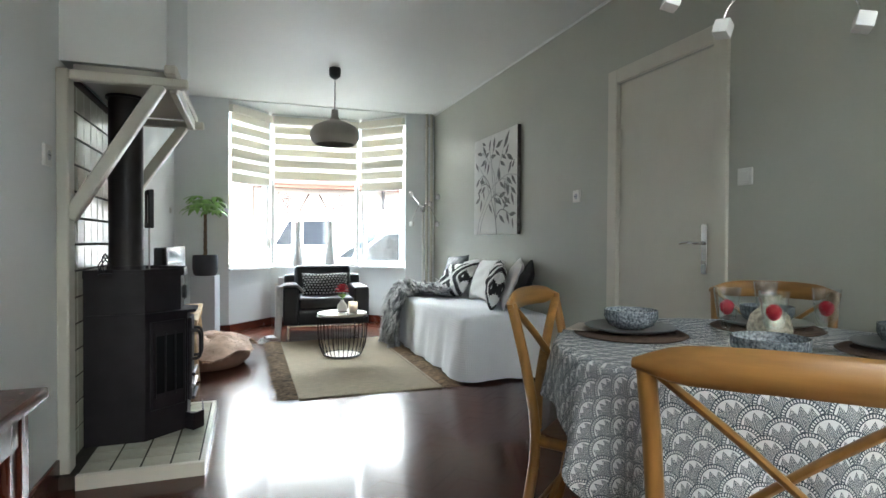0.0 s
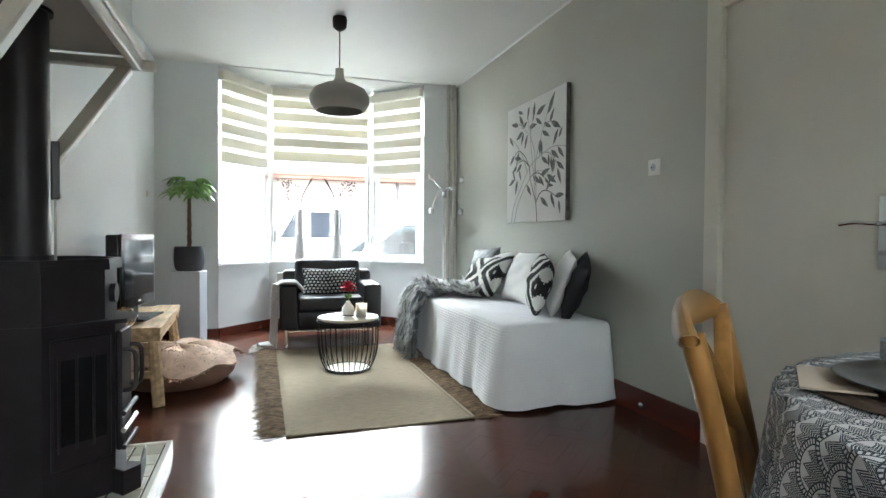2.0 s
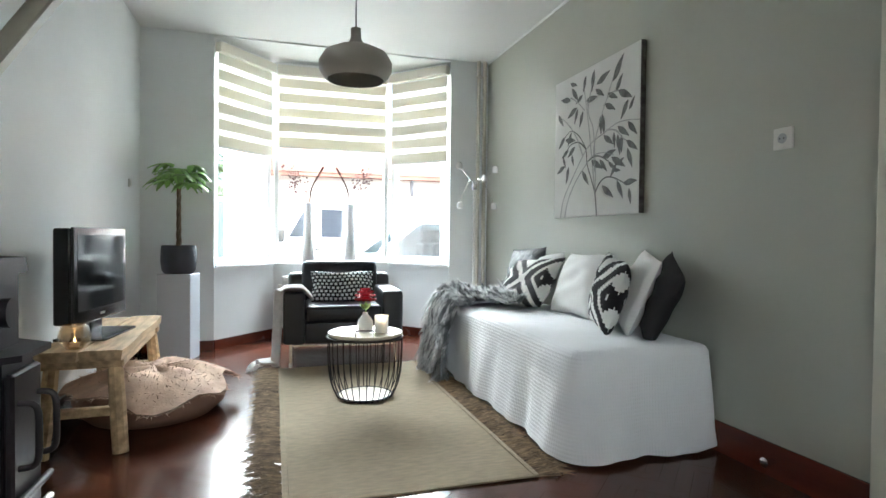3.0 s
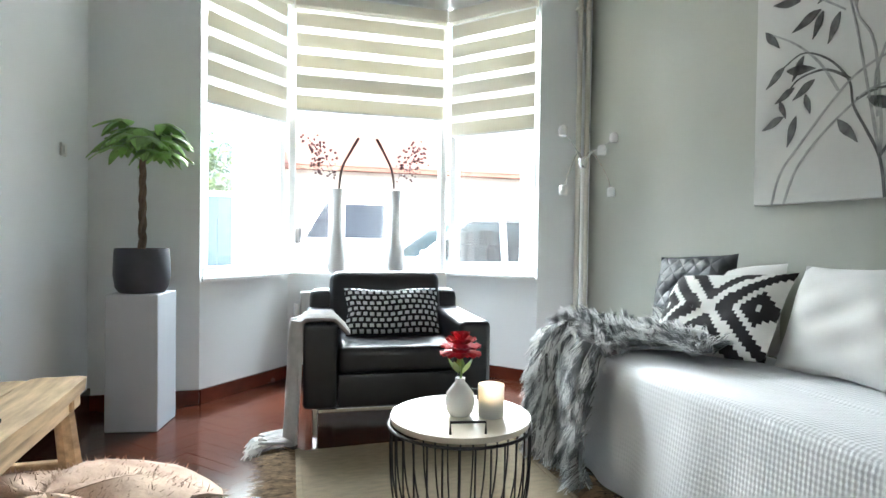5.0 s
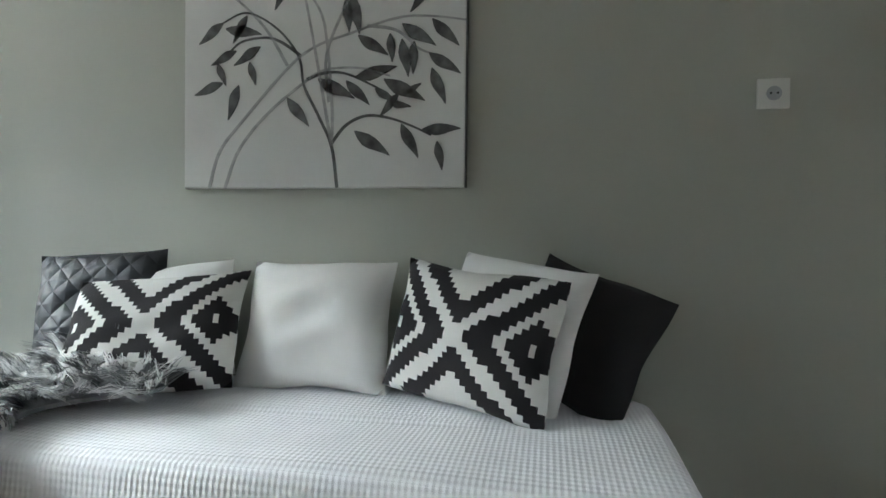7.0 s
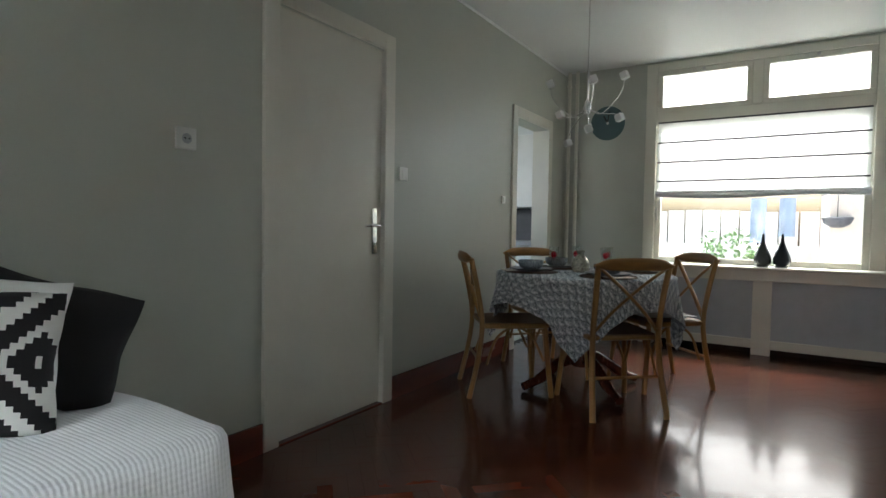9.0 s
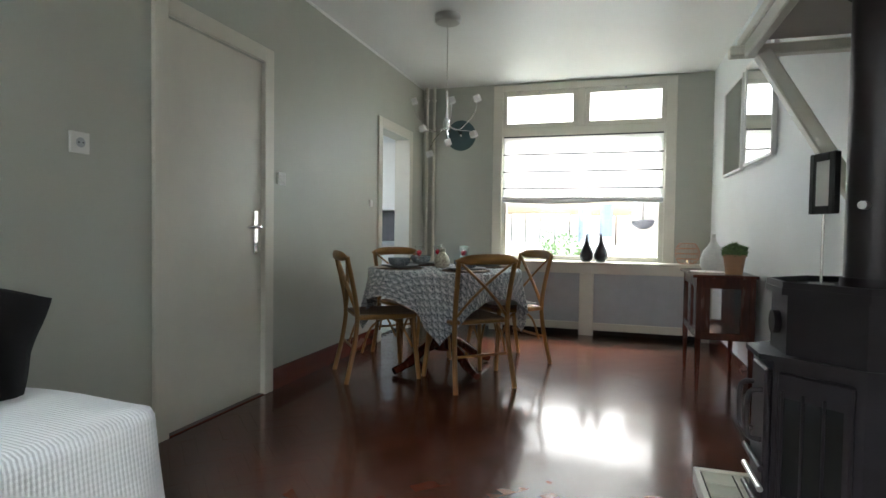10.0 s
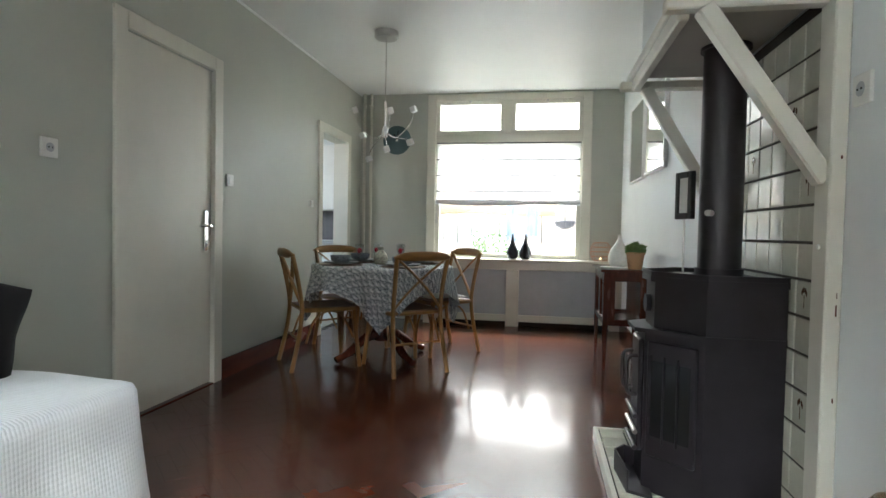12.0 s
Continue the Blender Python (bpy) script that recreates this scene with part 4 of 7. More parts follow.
M_IKAT = print_mat("black_white_stepped_print", ikat, (0.012, 0.01, 0.012), (0.74, 0.73, 0.70))
M_BLOCKS = print_mat("black_white_block_print", blocks, (0.012, 0.012, 0.014), (0.72, 0.72, 0.72))
M_SCALES = print_mat("blue_grey_fan_print", scales, (0.055, 0.072, 0.095), (0.70, 0.72, 0.73))
M_WAFFLE = mat("white_waffle_cotton", (0.87, 0.88, 0.91), 0.92, var=0.03, scale=4, bump=0.1, fine=500)


def weave(m, sx, sy, depth):
    """Adds a woven grid relief to a cloth."""
    nt = m.node_tree
    uv = nt.nodes.new("ShaderNodeUVMap")
    sp = nt.nodes.new("ShaderNodeSeparateXYZ")
    nt.links.new(uv.outputs[0], sp.inputs[0])
    a = (Ex(nt, sp.outputs[0]) * (6.2832 / sx)).op("SINE")
    b = (Ex(nt, sp.outputs[1]) * (6.2832 / sy)).op("SINE")
    h = a + b * 0.6
    bp = nt.nodes.new("ShaderNodeBump")
    bp.inputs["Strength"].default_value, bp.inputs["Distance"].default_value = 0.27, depth
    nt.links.new(h.s, bp.inputs["Height"])
    b0 = nt.nodes["Principled BSDF"]
    if b0.inputs["Normal"].links:
        nt.links.new(b0.inputs["Normal"].links[0].from_socket, bp.inputs["Normal"])
    nt.links.new(bp.outputs[0], b0.inputs["Normal"])


weave(M_WAFFLE, 0.013, 0.017, 0.0022)


def pillow_mesh(w, h, t, seed, n=18, pinch=0.06):
    """A stuffed cushion with pinched corners; x across, z up, y through."""
    rnd = random.Random(seed)
    ph = [rnd.uniform(0, 6.28) for _ in range(6)]
    bm = bmesh.new()
    uvl = bm.loops.layers.uv.new("UVMap")
    where = {}

    def point(i, j, side):
        u, v = 2 * i / n - 1, 2 * j / n - 1
        edge = (1 - u ** 2) * (1 - v ** 2)
        puff = max(0, edge) ** 0.42
        x = u * w / 2 * (1 - pinch * (1 - abs(v)) * abs(u) ** 3 * 1.0)
        z = v * h / 2 * (1 - pinch * (1 - abs(u)) * abs(v) ** 3 * 1.0)
        wr = 0.012 * math.sin(4 * u + ph[0] + 2 * v) * edge + 0.006 * math.sin(9 * v + ph[1] - 5 * u) * edge
        return Vector((x + 0.003 * math.sin(5 * v + ph[2]), side * (t / 2 * puff) + wr, z + 0.004 * math.sin(4 * u + ph[3]) + h / 2))
    grid = {}
    for side in (-1, 1):
        for i in range(n + 1):
            for j in range(n + 1):
                rim = i in (0, n) or j in (0, n)
                key = (i, j, 0 if rim else side)
                if key not in grid:
                    grid[key] = bm.verts.new(point(i, j, side))
                    where[grid[key]] = ((i / n - 0.5) * w, (j / n - 0.5) * h)
        g = lambda i, j: grid[(i, j, 0 if (i in (0, n) or j in (0, n)) else side)]
        for i in range(n):
            for j in range(n):
                f = bm.faces.new((g(i, j), g(i + 1, j), g(i + 1, j + 1), g(i, j + 1)))
                for l in f.loops:
                    l[uvl].uv = where[l.vert]
    return bm


def cushion(at, turn, lean, roll, w, h, t, material, seed, label, group="cushions on the daybed", name="cushion"):
    ob = part(name, pillow_mesh(w, h, t, seed), material, None, "", 70)
    ob.matrix_world = pose(*at, 0, 0, turn) @ pose(0, 0, 0, lean, roll, 0)
    return tagged(ob, label, "cushion", group)


# ---- daybed with its cover ----
def daybed():
    bed = thing("daybed", (0, 0, 0), 0, "single daybed under a white waffle cotton cover", "daybed")
    x0, x1, y0, y1 = 1.87, 2.585, 3.74, 5.72
    part("mattress_base", B(x0 + 0.06, x1 - 0.02, y0 + 0.06, y1 - 0.06, 0.08, 0.44, 0.03), M_LINEN, bed)
    bm = bmesh.new()
    uvl = bm.loops.layers.uv.new("UVMap")
    r, per = 0.07, []
    nx, ny, nc = 22, 56, 7
    for cx, cy, a0, nn, dirn in ((x1 - r, y0 + r, -90, ny, (0, 1)), (x1 - r, y1 - r, 0, nx, (-1, 0)), (x0 + r, y1 - r, 90, ny, (0, -1)), (x0 + r, y0 + r, 180, nx, (1, 0))):
        for k in range(nc):
            a = radians(a0 + 90 * k / nc)
            per.append((cx + r * math.cos(a), cy + r * math.sin(a), math.cos(a), math.sin(a)))
        a = radians(a0 + 90)
        sx, sy = cx + r * math.cos(a), cy + r * math.sin(a)
        ln = (y1 - y0 - 2 * r) if dirn[0] == 0 else (x1 - x0 - 2 * r)
        for k in range(nn):
            per.append((sx + dirn[0] * ln * k / nn, sy + dirn[1] * ln * k / nn, math.cos(a), math.sin(a)))
    rings, n = [], len(per)
    levels = [(0.015, 0.06, 1.0), (0.10, 0.045, 0.9), (0.20, 0.03, 0.65), (0.30, 0.016, 0.4), (0.39, 0.006, 0.15), (0.445, 0.0, 0.05), (0.472, -0.014, 0), (0.482, -0.045, 0), (0.484, -0.12, 0), (0.482, -0.22, 0), (0.480, -0.33, 0)]
    for li, (z, off, wav) in enumerate(levels):
        ring = []
        for k, (x, y, ax, ay) in enumerate(per):
            q = x * 1.3 + y
            f = off * 0.8 + wav * (0.011 * math.sin(q * 15) + 0.007 * math.sin(q * 29 + 1.3) + 0.013 * math.sin(q * 6.3))
            px, py = x + ax * f, y + ay * f
            if off < -0.1:
                px = min(max(x + ax * off, x0 - off), x1 + off)
                py = min(max(y + ay * off, y0 - off), y1 + off)
            px = min(px, XR - 0.012)
            zz = z + (0.004 + 0.006 * math.sin(q * 9) if li == 0 else 0) + (0.006 * math.sin(px * 9 + py * 5) if z > 0.47 else 0)
            ring.append(bm.verts.new((px, py, zz)))
        rings.append(ring)
    for a, b, la, lb in zip(rings, rings[1:], levels, levels[1:]):
        for k in range(n):
            f = bm.faces.new((a[k], a[(k + 1) % n], b[(k + 1) % n], b[k]))
            for l in f.loops:
                c = l.vert.co
                flat = la[0] > 0.46
                nrm = per[k][2:]
                l[uvl].uv = (c.y, c.x) if flat else ((c.y if abs(nrm[0]) > 0.7 else c.x + 3), c.z + (0 if abs(nrm[0]) > 0.7 else 0.0))
    f = bm.faces.new(rings[-1])
    for l in f.loops:
        l[uvl].uv = (l.vert.co.y, l.vert.co.x)
    part("cover", bm, M_WAFFLE, bed, "white waffle weave cotton cover hanging to the floor", 60)


daybed()
cushion((2.39, 5.44, 0.485), -81, -15, -4, 0.43, 0.41, 0.12, M_QUILT, 1, "dark grey quilted cushion leaning on the wall")
cushion((2.41, 5.21, 0.485), -80, -17, -7, 0.46, 0.37, 0.11, M_CUSH_WHITE, 2, "white linen cushion behind a patterned one")
cushion((2.23, 5.15, 0.49), -78, -36, -4.5, 0.53, 0.39, 0.15, M_IKAT, 3, "black and white stepped pattern cushion")
cushion((2.40, 4.72, 0.485), -88, -22, -1, 0.47, 0.405, 0.15, M_CUSH_WHITE, 4, "plain white linen cushion")
cushion((2.31, 4.27, 0.492), -113, -14, 5, 0.50, 0.375, 0.15, M_IKAT, 5, "large black and white stepped pattern cushion")
cushion((2.40, 4.20, 0.495), -116, -21, 7, 0.43, 0.41, 0.11, M_CUSH_WHITE, 6, "white linen cushion with a raised edge")
cushion((2.41, 4.03, 0.50), -121, -22, 17, 0.40, 0.38, 0.12, M_CUSH_BLACK, 7, "black cotton cushion leaning on the wall")


def throw():
    """A shaggy throw over the far end of the daybed."""
    rnd = random.Random(11)
    th = thing("fur_throw", (0, 0, 0), 0, "grey shaggy fur throw hanging over the daybed", "throw")

    def f(u, v):
        # u from the wall side over the edge down to the floor, v along the bed
        s = u * 1.05
        y = 5.20 + 0.48 * v + 0.08 * math.sin(3 * u + 1) * (1 - v) + 0.06 * u * (v - 0.3) - 0.26 * (1 - v) * math.exp(-((u * 1.05 - 0.20) / 0.11) ** 2)
        top = 0.52
        lump = 0.06 * math.sin(math.pi * v) * (1 - abs(2 * min(s / top, 1) - 1) * 0.3)
        if s < top:
            x, z = 2.36 - s, 0.50 + lump + 0.03 * math.sin(8 * s + 5 * v)
        else:
            k = s - top
            x, z = 1.84 - 0.20 * min(k, 0.45) - 0.04 * math.sin(9 * v + 4 * k), 0.52 - k * 0.95 + lump * max(0, 1 - 5 * k)
        return Vector((x, y, max(z, 0.03)))
    bm = sheet(bmesh.new(), f, 34, 18, 0.012)
    part("backing", bm, M_FUR, th, "", 60)
    tufts = (bmesh.new(), bmesh.new())
    for k in range(1500):
        u, v = rnd.random(), rnd.random()
        p0 = f(u, v)
        du, dv = f(min(u + 0.01, 1), v) - p0, f(u, min(v + 0.01, 1)) - p0
        nrm = du.cross(dv)
        nrm = nrm.normalized() if nrm.length > 1e-9 else Vector((0, 0, 1))
        if nrm.z < -0.2 or (nrm.x > 0.3 and p0.z < 0.45):
            nrm = -nrm
        L = rnd.uniform(0.07, 0.135)
        fall = -0.9 if u > 0.45 else -0.1
        way = (nrm * rnd.uniform(0.25, 0.75) + Vector((rnd.uniform(-0.45, 0.25), rnd.uniform(-0.6, 0.6), fall)) + (du.normalized() if du.length > 1e-9 else nrm) * 0.45).normalized()
        tip = p0 + way * L + Vector((0, 0, -0.018)) + nrm * 0.012
        white = rnd.random() < 0.66
        for q in range(16):
            bm = tufts[1 if white and rnd.random() < 0.85 else 0]
            p = p0 + Vector((rnd.uniform(-1, 1), rnd.uniform(-1, 1), rnd.uniform(-1, 1))) * 0.017
            e = tip + Vector((rnd.uniform(-1, 1), rnd.uniform(-1, 1), rnd.uniform(-1, 1))) * 0.008
            c = (p + e) / 2 + nrm * rnd.uniform(0.01, 0.026)
            w = (e - p).cross(nrm)
            w = w.normalized() * rnd.uniform(0.0013, 0.0026) if w.length > 1e-9 else Vector((0.002, 0, 0))
            e.z, c.z = max(e.z, 0.008), max(c.z, 0.012)
            v4 = [bm.verts.new(z) for z in (p - w, p + w, c + w * 0.8, c - w * 0.8)]
            t = bm.verts.new(e)
            bm.faces.new(v4)
            bm.faces.new((v4[3], v4[2], t))
    pale = cloth_mat("white_fur_strands", (0.92, 0.92, 0.91), (0.9, 0.9, 0.9), 0.4)
    for bm, m in zip(tufts, (M_FUR, pale)):
        tagged(part("fur", bm, m, th, "long grey and white shaggy strands"), kind="stuff")


throw()


# ---- rug ----
def rug():
    rg = thing("rug", (0, 0, 0), 0, "beige woven jute rug with brown fringed sides", "rug")
    x0, x1, y0, y1 = 0.70, 1.68, 3.68, 5.80
    part("weave", sheet(bmesh.new(), lambda u, v: Vector((x0 + (x1 - x0) * u + 0.006 * math.sin(14 * v), y0 + (y1 - y0) * v, 0.009 + 0.002 * math.sin(23 * v + 9 * u))), 20, 40, 0.007), M_JUTE, rg, "", 60)
    for x in (x0 + 0.012, x1 - 0.012):
        part("binding", B(x - 0.012, x + 0.012, y0, y1, 0.010, 0.015, 0.002), M_JUTE, rg)
    rnd = random.Random(5)
    for side, xe in ((-1, x0), (1, x1)):
        bm = bmesh.new()
        for k in range(1500):
            y = rnd.uniform(y0, y1)
            L = rnd.uniform(0.09, 0.17)
            a = Vector((xe + side * rnd.uniform(-0.01, 0.03), y, rnd.uniform(0.004, 0.012)))
            b = a + Vector((side * L * 0.55, rnd.uniform(-0.03, 0.03), rnd.uniform(0.0, 0.014)))
            c = a + Vector((side * L, rnd.uniform(-0.05, 0.05), -a.z + 0.003))
            w = Vector((0, rnd.uniform(0.002, 0.004), 0.001))
            v = [bm.verts.new(q) for q in (a - w, a + w, b + w, b - w)]
            t = bm.verts.new(c)
            bm.faces.new(v)
            bm.faces.new((v[3], v[2], t))
        tagged(part("fringe", bm, M_FRINGE, rg, "thick brown jute fringe"), kind="stuff")


rug()


# ---- armchair ----
def armchair():
    ch = thing("armchair", (1.19, 6.24, 0), -3, "black leather armchair on a chrome sled frame", "armchair")
    part("seat_base", B(-0.285, 0.285, -0.375, 0.30, 0.157, 0.31, 0.02, seg=2), M_LEATHER, ch, "", 40)
    part("seat_cushion", B(-0.282, 0.282, -0.385, 0.22, 0.31, 0.435, 0.035, seg=3), M_LEATHER, ch, "", 40)
    for s in (-1, 1):
        part("armrest", B(min(s * 0.285, s * 0.44), max(s * 0.285, s * 0.44), -0.39, 0.34, 0.155, 0.545, 0.03, seg=3), M_LEATHER, ch, "", 40)
    part("backrest", B(-0.425, 0.425, 0.24, 0.40, 0.20, 0.645, 0.05, seg=3), M_LEATHER, ch, "", 40)
    bm = B(-0.315, 0.315, -0.085, 0.085, 0, 0.35, 0.07, seg=5, m=pose(0, 0.22, 0.40, -14, 0, 0))
    part("back_cushion", bm, M_LEATHER, ch, "", 45)
    for s in (-1, 1):
        for y in (-0.36, 0.34):
            part("leg", B(s * 0.385 - 0.012, s * 0.385 + 0.012, y - 0.012, y + 0.012, 0.0, 0.16, 0.003), M_CHROME, ch, "chrome leg")
        part("side_rail", B(s * 0.385 - 0.012, s * 0.385 + 0.012, -0.35, 0.33, 0.135, 0.155, 0.003), M_CHROME, ch, "chrome rail")
    part("front_rail", B(-0.37, 0.37, -0.372, -0.348, 0.135, 0.155, 0.003), M_CHROME, ch, "chrome rail")
    cushion((1.195, 6.155, 0.43), -3, -24, 0, 0.50, 0.26, 0.12, M_BLOCKS, 9, "black and white block print lumbar cushion", "", "lumbar_cushion")


armchair()


def knit_throw():
    th = thing("knit_throw", (0, 0, 0), 0, "pale grey knitted throw over the chair arm", "throw")

    def f(u, v):
        # v across the arm's length, u over the arm and down outside to the floor
        y = 5.855 + (0.24 - 0.07 * u) * v + 0.03 * math.sin(6 * u) + 0.05 * u * (1 - v)
        s = u * 0.90
        w = 0.026 * math.sin(15 * v + 3 * u) - 0.018
        if s < 0.20:
            return Vector((0.93 - s + 0.0, y, 0.556 + 0.01 * math.sin(15 * s) + w * 0.5 - max(0, 0.06 - s) * 0.9))
        k = s - 0.20
        if k < 0.55:
            return Vector((0.729 - 0.05 * k + w, y - 0.10 * k, 0.548 - k * 0.98))
        j = k - 0.55
        return Vector((0.702 - j * 0.75 + w, y - 0.055 - j * 0.35, max(0.02, 0.03 - 0.02 * j) + 0.018 * abs(math.sin(14 * v + 9 * j))))
    part("cloth", sheet(bmesh.new(), f, 44, 26, 0.014), mat("pale_grey_knit", (0.44, 0.43, 0.42), 0.95, var=0.1, scale=30, bump=0.7, fine=260), th, "", 60)
    bm = bmesh.new()
    rnd = random.Random(3)
    for k in range(90):
        p = f(1, rnd.random())
        tube(bm, [p, p + Vector((-0.03, rnd.uniform(-0.03, 0.02), -0.004)), p + Vector((rnd.uniform(-0.065, -0.04), rnd.uniform(-0.06, 0.03), -p.z + 0.006))], 0.003, 4)
    tagged(part("tassels", bm, M_CUSH_WHITE, th), kind="stuff")


knit_throw()

# radiator behind the armchair
rd = thing("radiator", (0.74, 7.06, 0), 0, "white panel radiator under the bay window", "radiator")
part("panel", B(0, 0.95, 0, 0.07, 0.14, 0.58, 0.012, seg=2), M_RADI, rd)
for k in range(18):
    part("rib", B(0.03 + k * 0.05, 0.05 + k * 0.05, -0.006, 0.0, 0.18, 0.54, 0.002), M_RADI, rd)
part("valve", tube(bmesh.new(), [(-0.02, 0.03, 0.40), (-0.02, 0.03, 0.50)], 0.018, 12), M_PLASTIC, rd)
part("supply_pipe", tube(bmesh.new(), [(-0.02, 0.03, -0.01), (-0.02, 0.03, 0.40)], 0.009, 8), M_RADI, rd)
for x in (0.15, 0.8):
    part("bracket", B(x, x + 0.03, 0.068, 0.108, 0.3, 0.5), M_STEEL, rd)


# ---- coffee table ----
def coffee_table():
    ct = thing("coffee_table", (1.185, 4.96, 0), 0, "round coffee table with beige tray top and black wire base", "coffee table")
    top = part("tray_top", lathe(bmesh.new(), [(0.0005, 0.372), (0.205, 0.372), (0.216, 0.376), (0.219, 0.385), (0.217, 0.393), (0.208, 0.391), (0.0005, 0.387)], 48), M_TABLETOP, ct, "", 40)
    part("rim_wire", tube(bmesh.new(), [(0.221 * math.cos(a), 0.221 * math.sin(a), 0.366) for a in [2 * math.pi * k / 48 for k in range(49)]], 0.005, 8), M_WIRE, ct, "", 50)
    for a0 in (-100, 70):
        a = radians(a0)
        c, t = Vector((math.cos(a), math.sin(a), 0)), Vector((-math.sin(a), math.cos(a), 0))
        o = c * 0.175 + Vector((0, 0, 0.389))
        part("tray_handle", tube(bmesh.new(), [o - t * 0.05, o - t * 0.05 + Vector((0, 0, 0.035)), o + t * 0.05 + Vector((0, 0, 0.035)), o + t * 0.05], 0.004, 6), M_WIRE, top)
    for k in range(30):
        a = 2 * math.pi * k / 30
        c, s = math.cos(a), math.sin(a)
        part("wire", tube(bmesh.new(), smooth_path([(0.218 * c, 0.218 * s, 0.366), (0.214 * c, 0.214 * s, 0.20), (0.195 * c, 0.195 * s, 0.09), (0.158 * c, 0.158 * s, 0.012)], 3), 0.003, 5), M_WIRE, ct)
    part("foot_ring", tube(bmesh.new(), [(0.158 * math.cos(a), 0.158 * math.sin(a), 0.022) for a in [2 * math.pi * k / 48 for k in range(49)]], 0.005, 8), M_WIRE, ct, "", 50)
    part("base_disc", lathe(bmesh.new(), [(0.0005, 0.016), (0.15, 0.016), (0.153, 0.02), (0.15, 0.024), (0.0005, 0.024)], 40), M_TABLETOP, ct, "", 40)


coffee_table()
v = thing("bud_vase", (1.185, 4.965, 0.388), 0, "white ceramic bud vase with a red flower", "vase")
part("body", lathe(bmesh.new(), [(0.001, 0), (0.03, 0), (0.044, 0.02), (0.05, 0.055), (0.045, 0.09), (0.028, 0.118), (0.016, 0.135), (0.017, 0.15), (0.011, 0.15), (0.001, 0.13)], 28), M_CERAMIC, v, "", 50)
part("stem", tube(bmesh.new(), [(0, 0, 0.12), (0.005, 0, 0.19), (0.004, 0.004, 0.25)], 0.004, 6), M_LEAF, v)
for k in range(5):
    a = k * 1.3
    c, s = math.cos(a), math.sin(a)
    part("leaf", sheet(bmesh.new(), lambda p, q, c=c, s=s: Vector(((0.012 + 0.03 * p) * c - (q - 0.5) * 0.03 * math.sin(math.pi * p) * s, (0.012 + 0.03 * p) * s + (q - 0.5) * 0.03 * math.sin(math.pi * p) * c, 0.17 + 0.055 * p)), 4, 2, 0.001), M_LEAF, v)
fl = part("flower_head", lathe(bmesh.new(), [(0.001, 0.235), (0.02, 0.24), (0.03, 0.262), (0.025, 0.29), (0.001, 0.30)], 14), M_RED, v, "red ruffled petals", 60)
rnd = random.Random(8)
for ring, (n, r0, tilt) in enumerate(((7, 0.016, 75), (9, 0.028, 50), (12, 0.036, 24), (12, 0.038, -2))):
    for k in range(n):
        a = 2 * math.pi * (k + 0.5 * ring) / n + rnd.uniform(-0.1, 0.1)
        m = pose(0, 0, 0.252 + 0.008 * ring * 0, 0, 0, math.degrees(a)) @ pose(r0 * 0.4, 0, 0.01 * (3 - ring), 0, -tilt, 0)
        part("petal", sheet(bmesh.new(), lambda p, q, m=m: m @ Vector((0.052 * p, (q - 0.5) * 0.05 * (0.3 + p * 0.7), 0.006 * math.sin(9 * q) * p + 0.004 * math.sin(5 * p))), 4, 6, 0.0012), M_RED, fl, "", 70)
v.scale = (0.95, 0.95, 0.78)
cd = thing("glass_candle", (1.275, 4.93, 0.388), 0, "lit candle in a frosted white glass", "candle")
part("glass", lathe(bmesh.new(), [(0.001, 0), (0.036, 0), (0.039, 0.005), (0.041, 0.10), (0.038, 0.10), (0.036, 0.01), (0.001, 0.01)], 28), M_SHEER, cd, "", 40)
part("wax", lathe(bmesh.new(), [(0.001, 0.012), (0.0345, 0.012), (0.0345, 0.055), (0.001, 0.055)], 24), M_CANDLE, cd, "", 40)
part("flame", lathe(bmesh.new(), [(0.001, 0.06), (0.005, 0.066), (0.004, 0.076), (0.0005, 0.086)], 10), glow_mat("candle_flame", (1.0, 0.55, 0.2), 6.0), cd, "", 60)


# ---- bench, television, sheepskin pouf ----
def bench():
    b = thing("bench", (-0.135, 4.92, 0), 2, "rustic bench of rough pale wood", "bench")
    rnd = random.Random(2)
    for k, (x0, x1) in enumerate(((-0.17, -0.005), (0.0, 0.165))):
        bm = sheet(bmesh.new(), lambda u, v: Vector((x0 + (x1 - x0) * u, -0.57 + 1.08 * v + 0.006 * math.sin(9 * u), 0.457 + 0.003 * math.sin(11 * v + 3 * k) - 0.004 * abs(2 * u - 1) ** 4)), 6, 24, 0.045)
        part("seat_plank", bm, M_PINE, b, "", 35)
    for y in (-0.48, 0.43):
        part("crosspiece", B(-0.16, 0.16, y - 0.035, y + 0.035, 0.37, 0.412, 0.006), M_PINE, b)
        for s in (-1, 1):
            part("leg", tube(bmesh.new(), [(s * 0.12, y, 0.372), (s * 0.133, y + math.copysign(0.02, y), 0.2), (s * 0.15, y + math.copysign(0.045, y), 0.0)], [0.03, 0.034, 0.033], 8), M_PINE, b, "", 40)
        part("stretcher", B(-0.13, 0.13, y - 0.0 + math.copysign(0.02, y) - 0.018, y + math.copysign(0.02, y) + 0.018, 0.16, 0.20, 0.005), M_PINE, b)
    for s in (-1, 1):
        part("side_rail", B(s * 0.135 - 0.012, s * 0.135 + 0.012, -0.40, 0.40, 0.36, 0.41, 0.004), M_PINE, b)


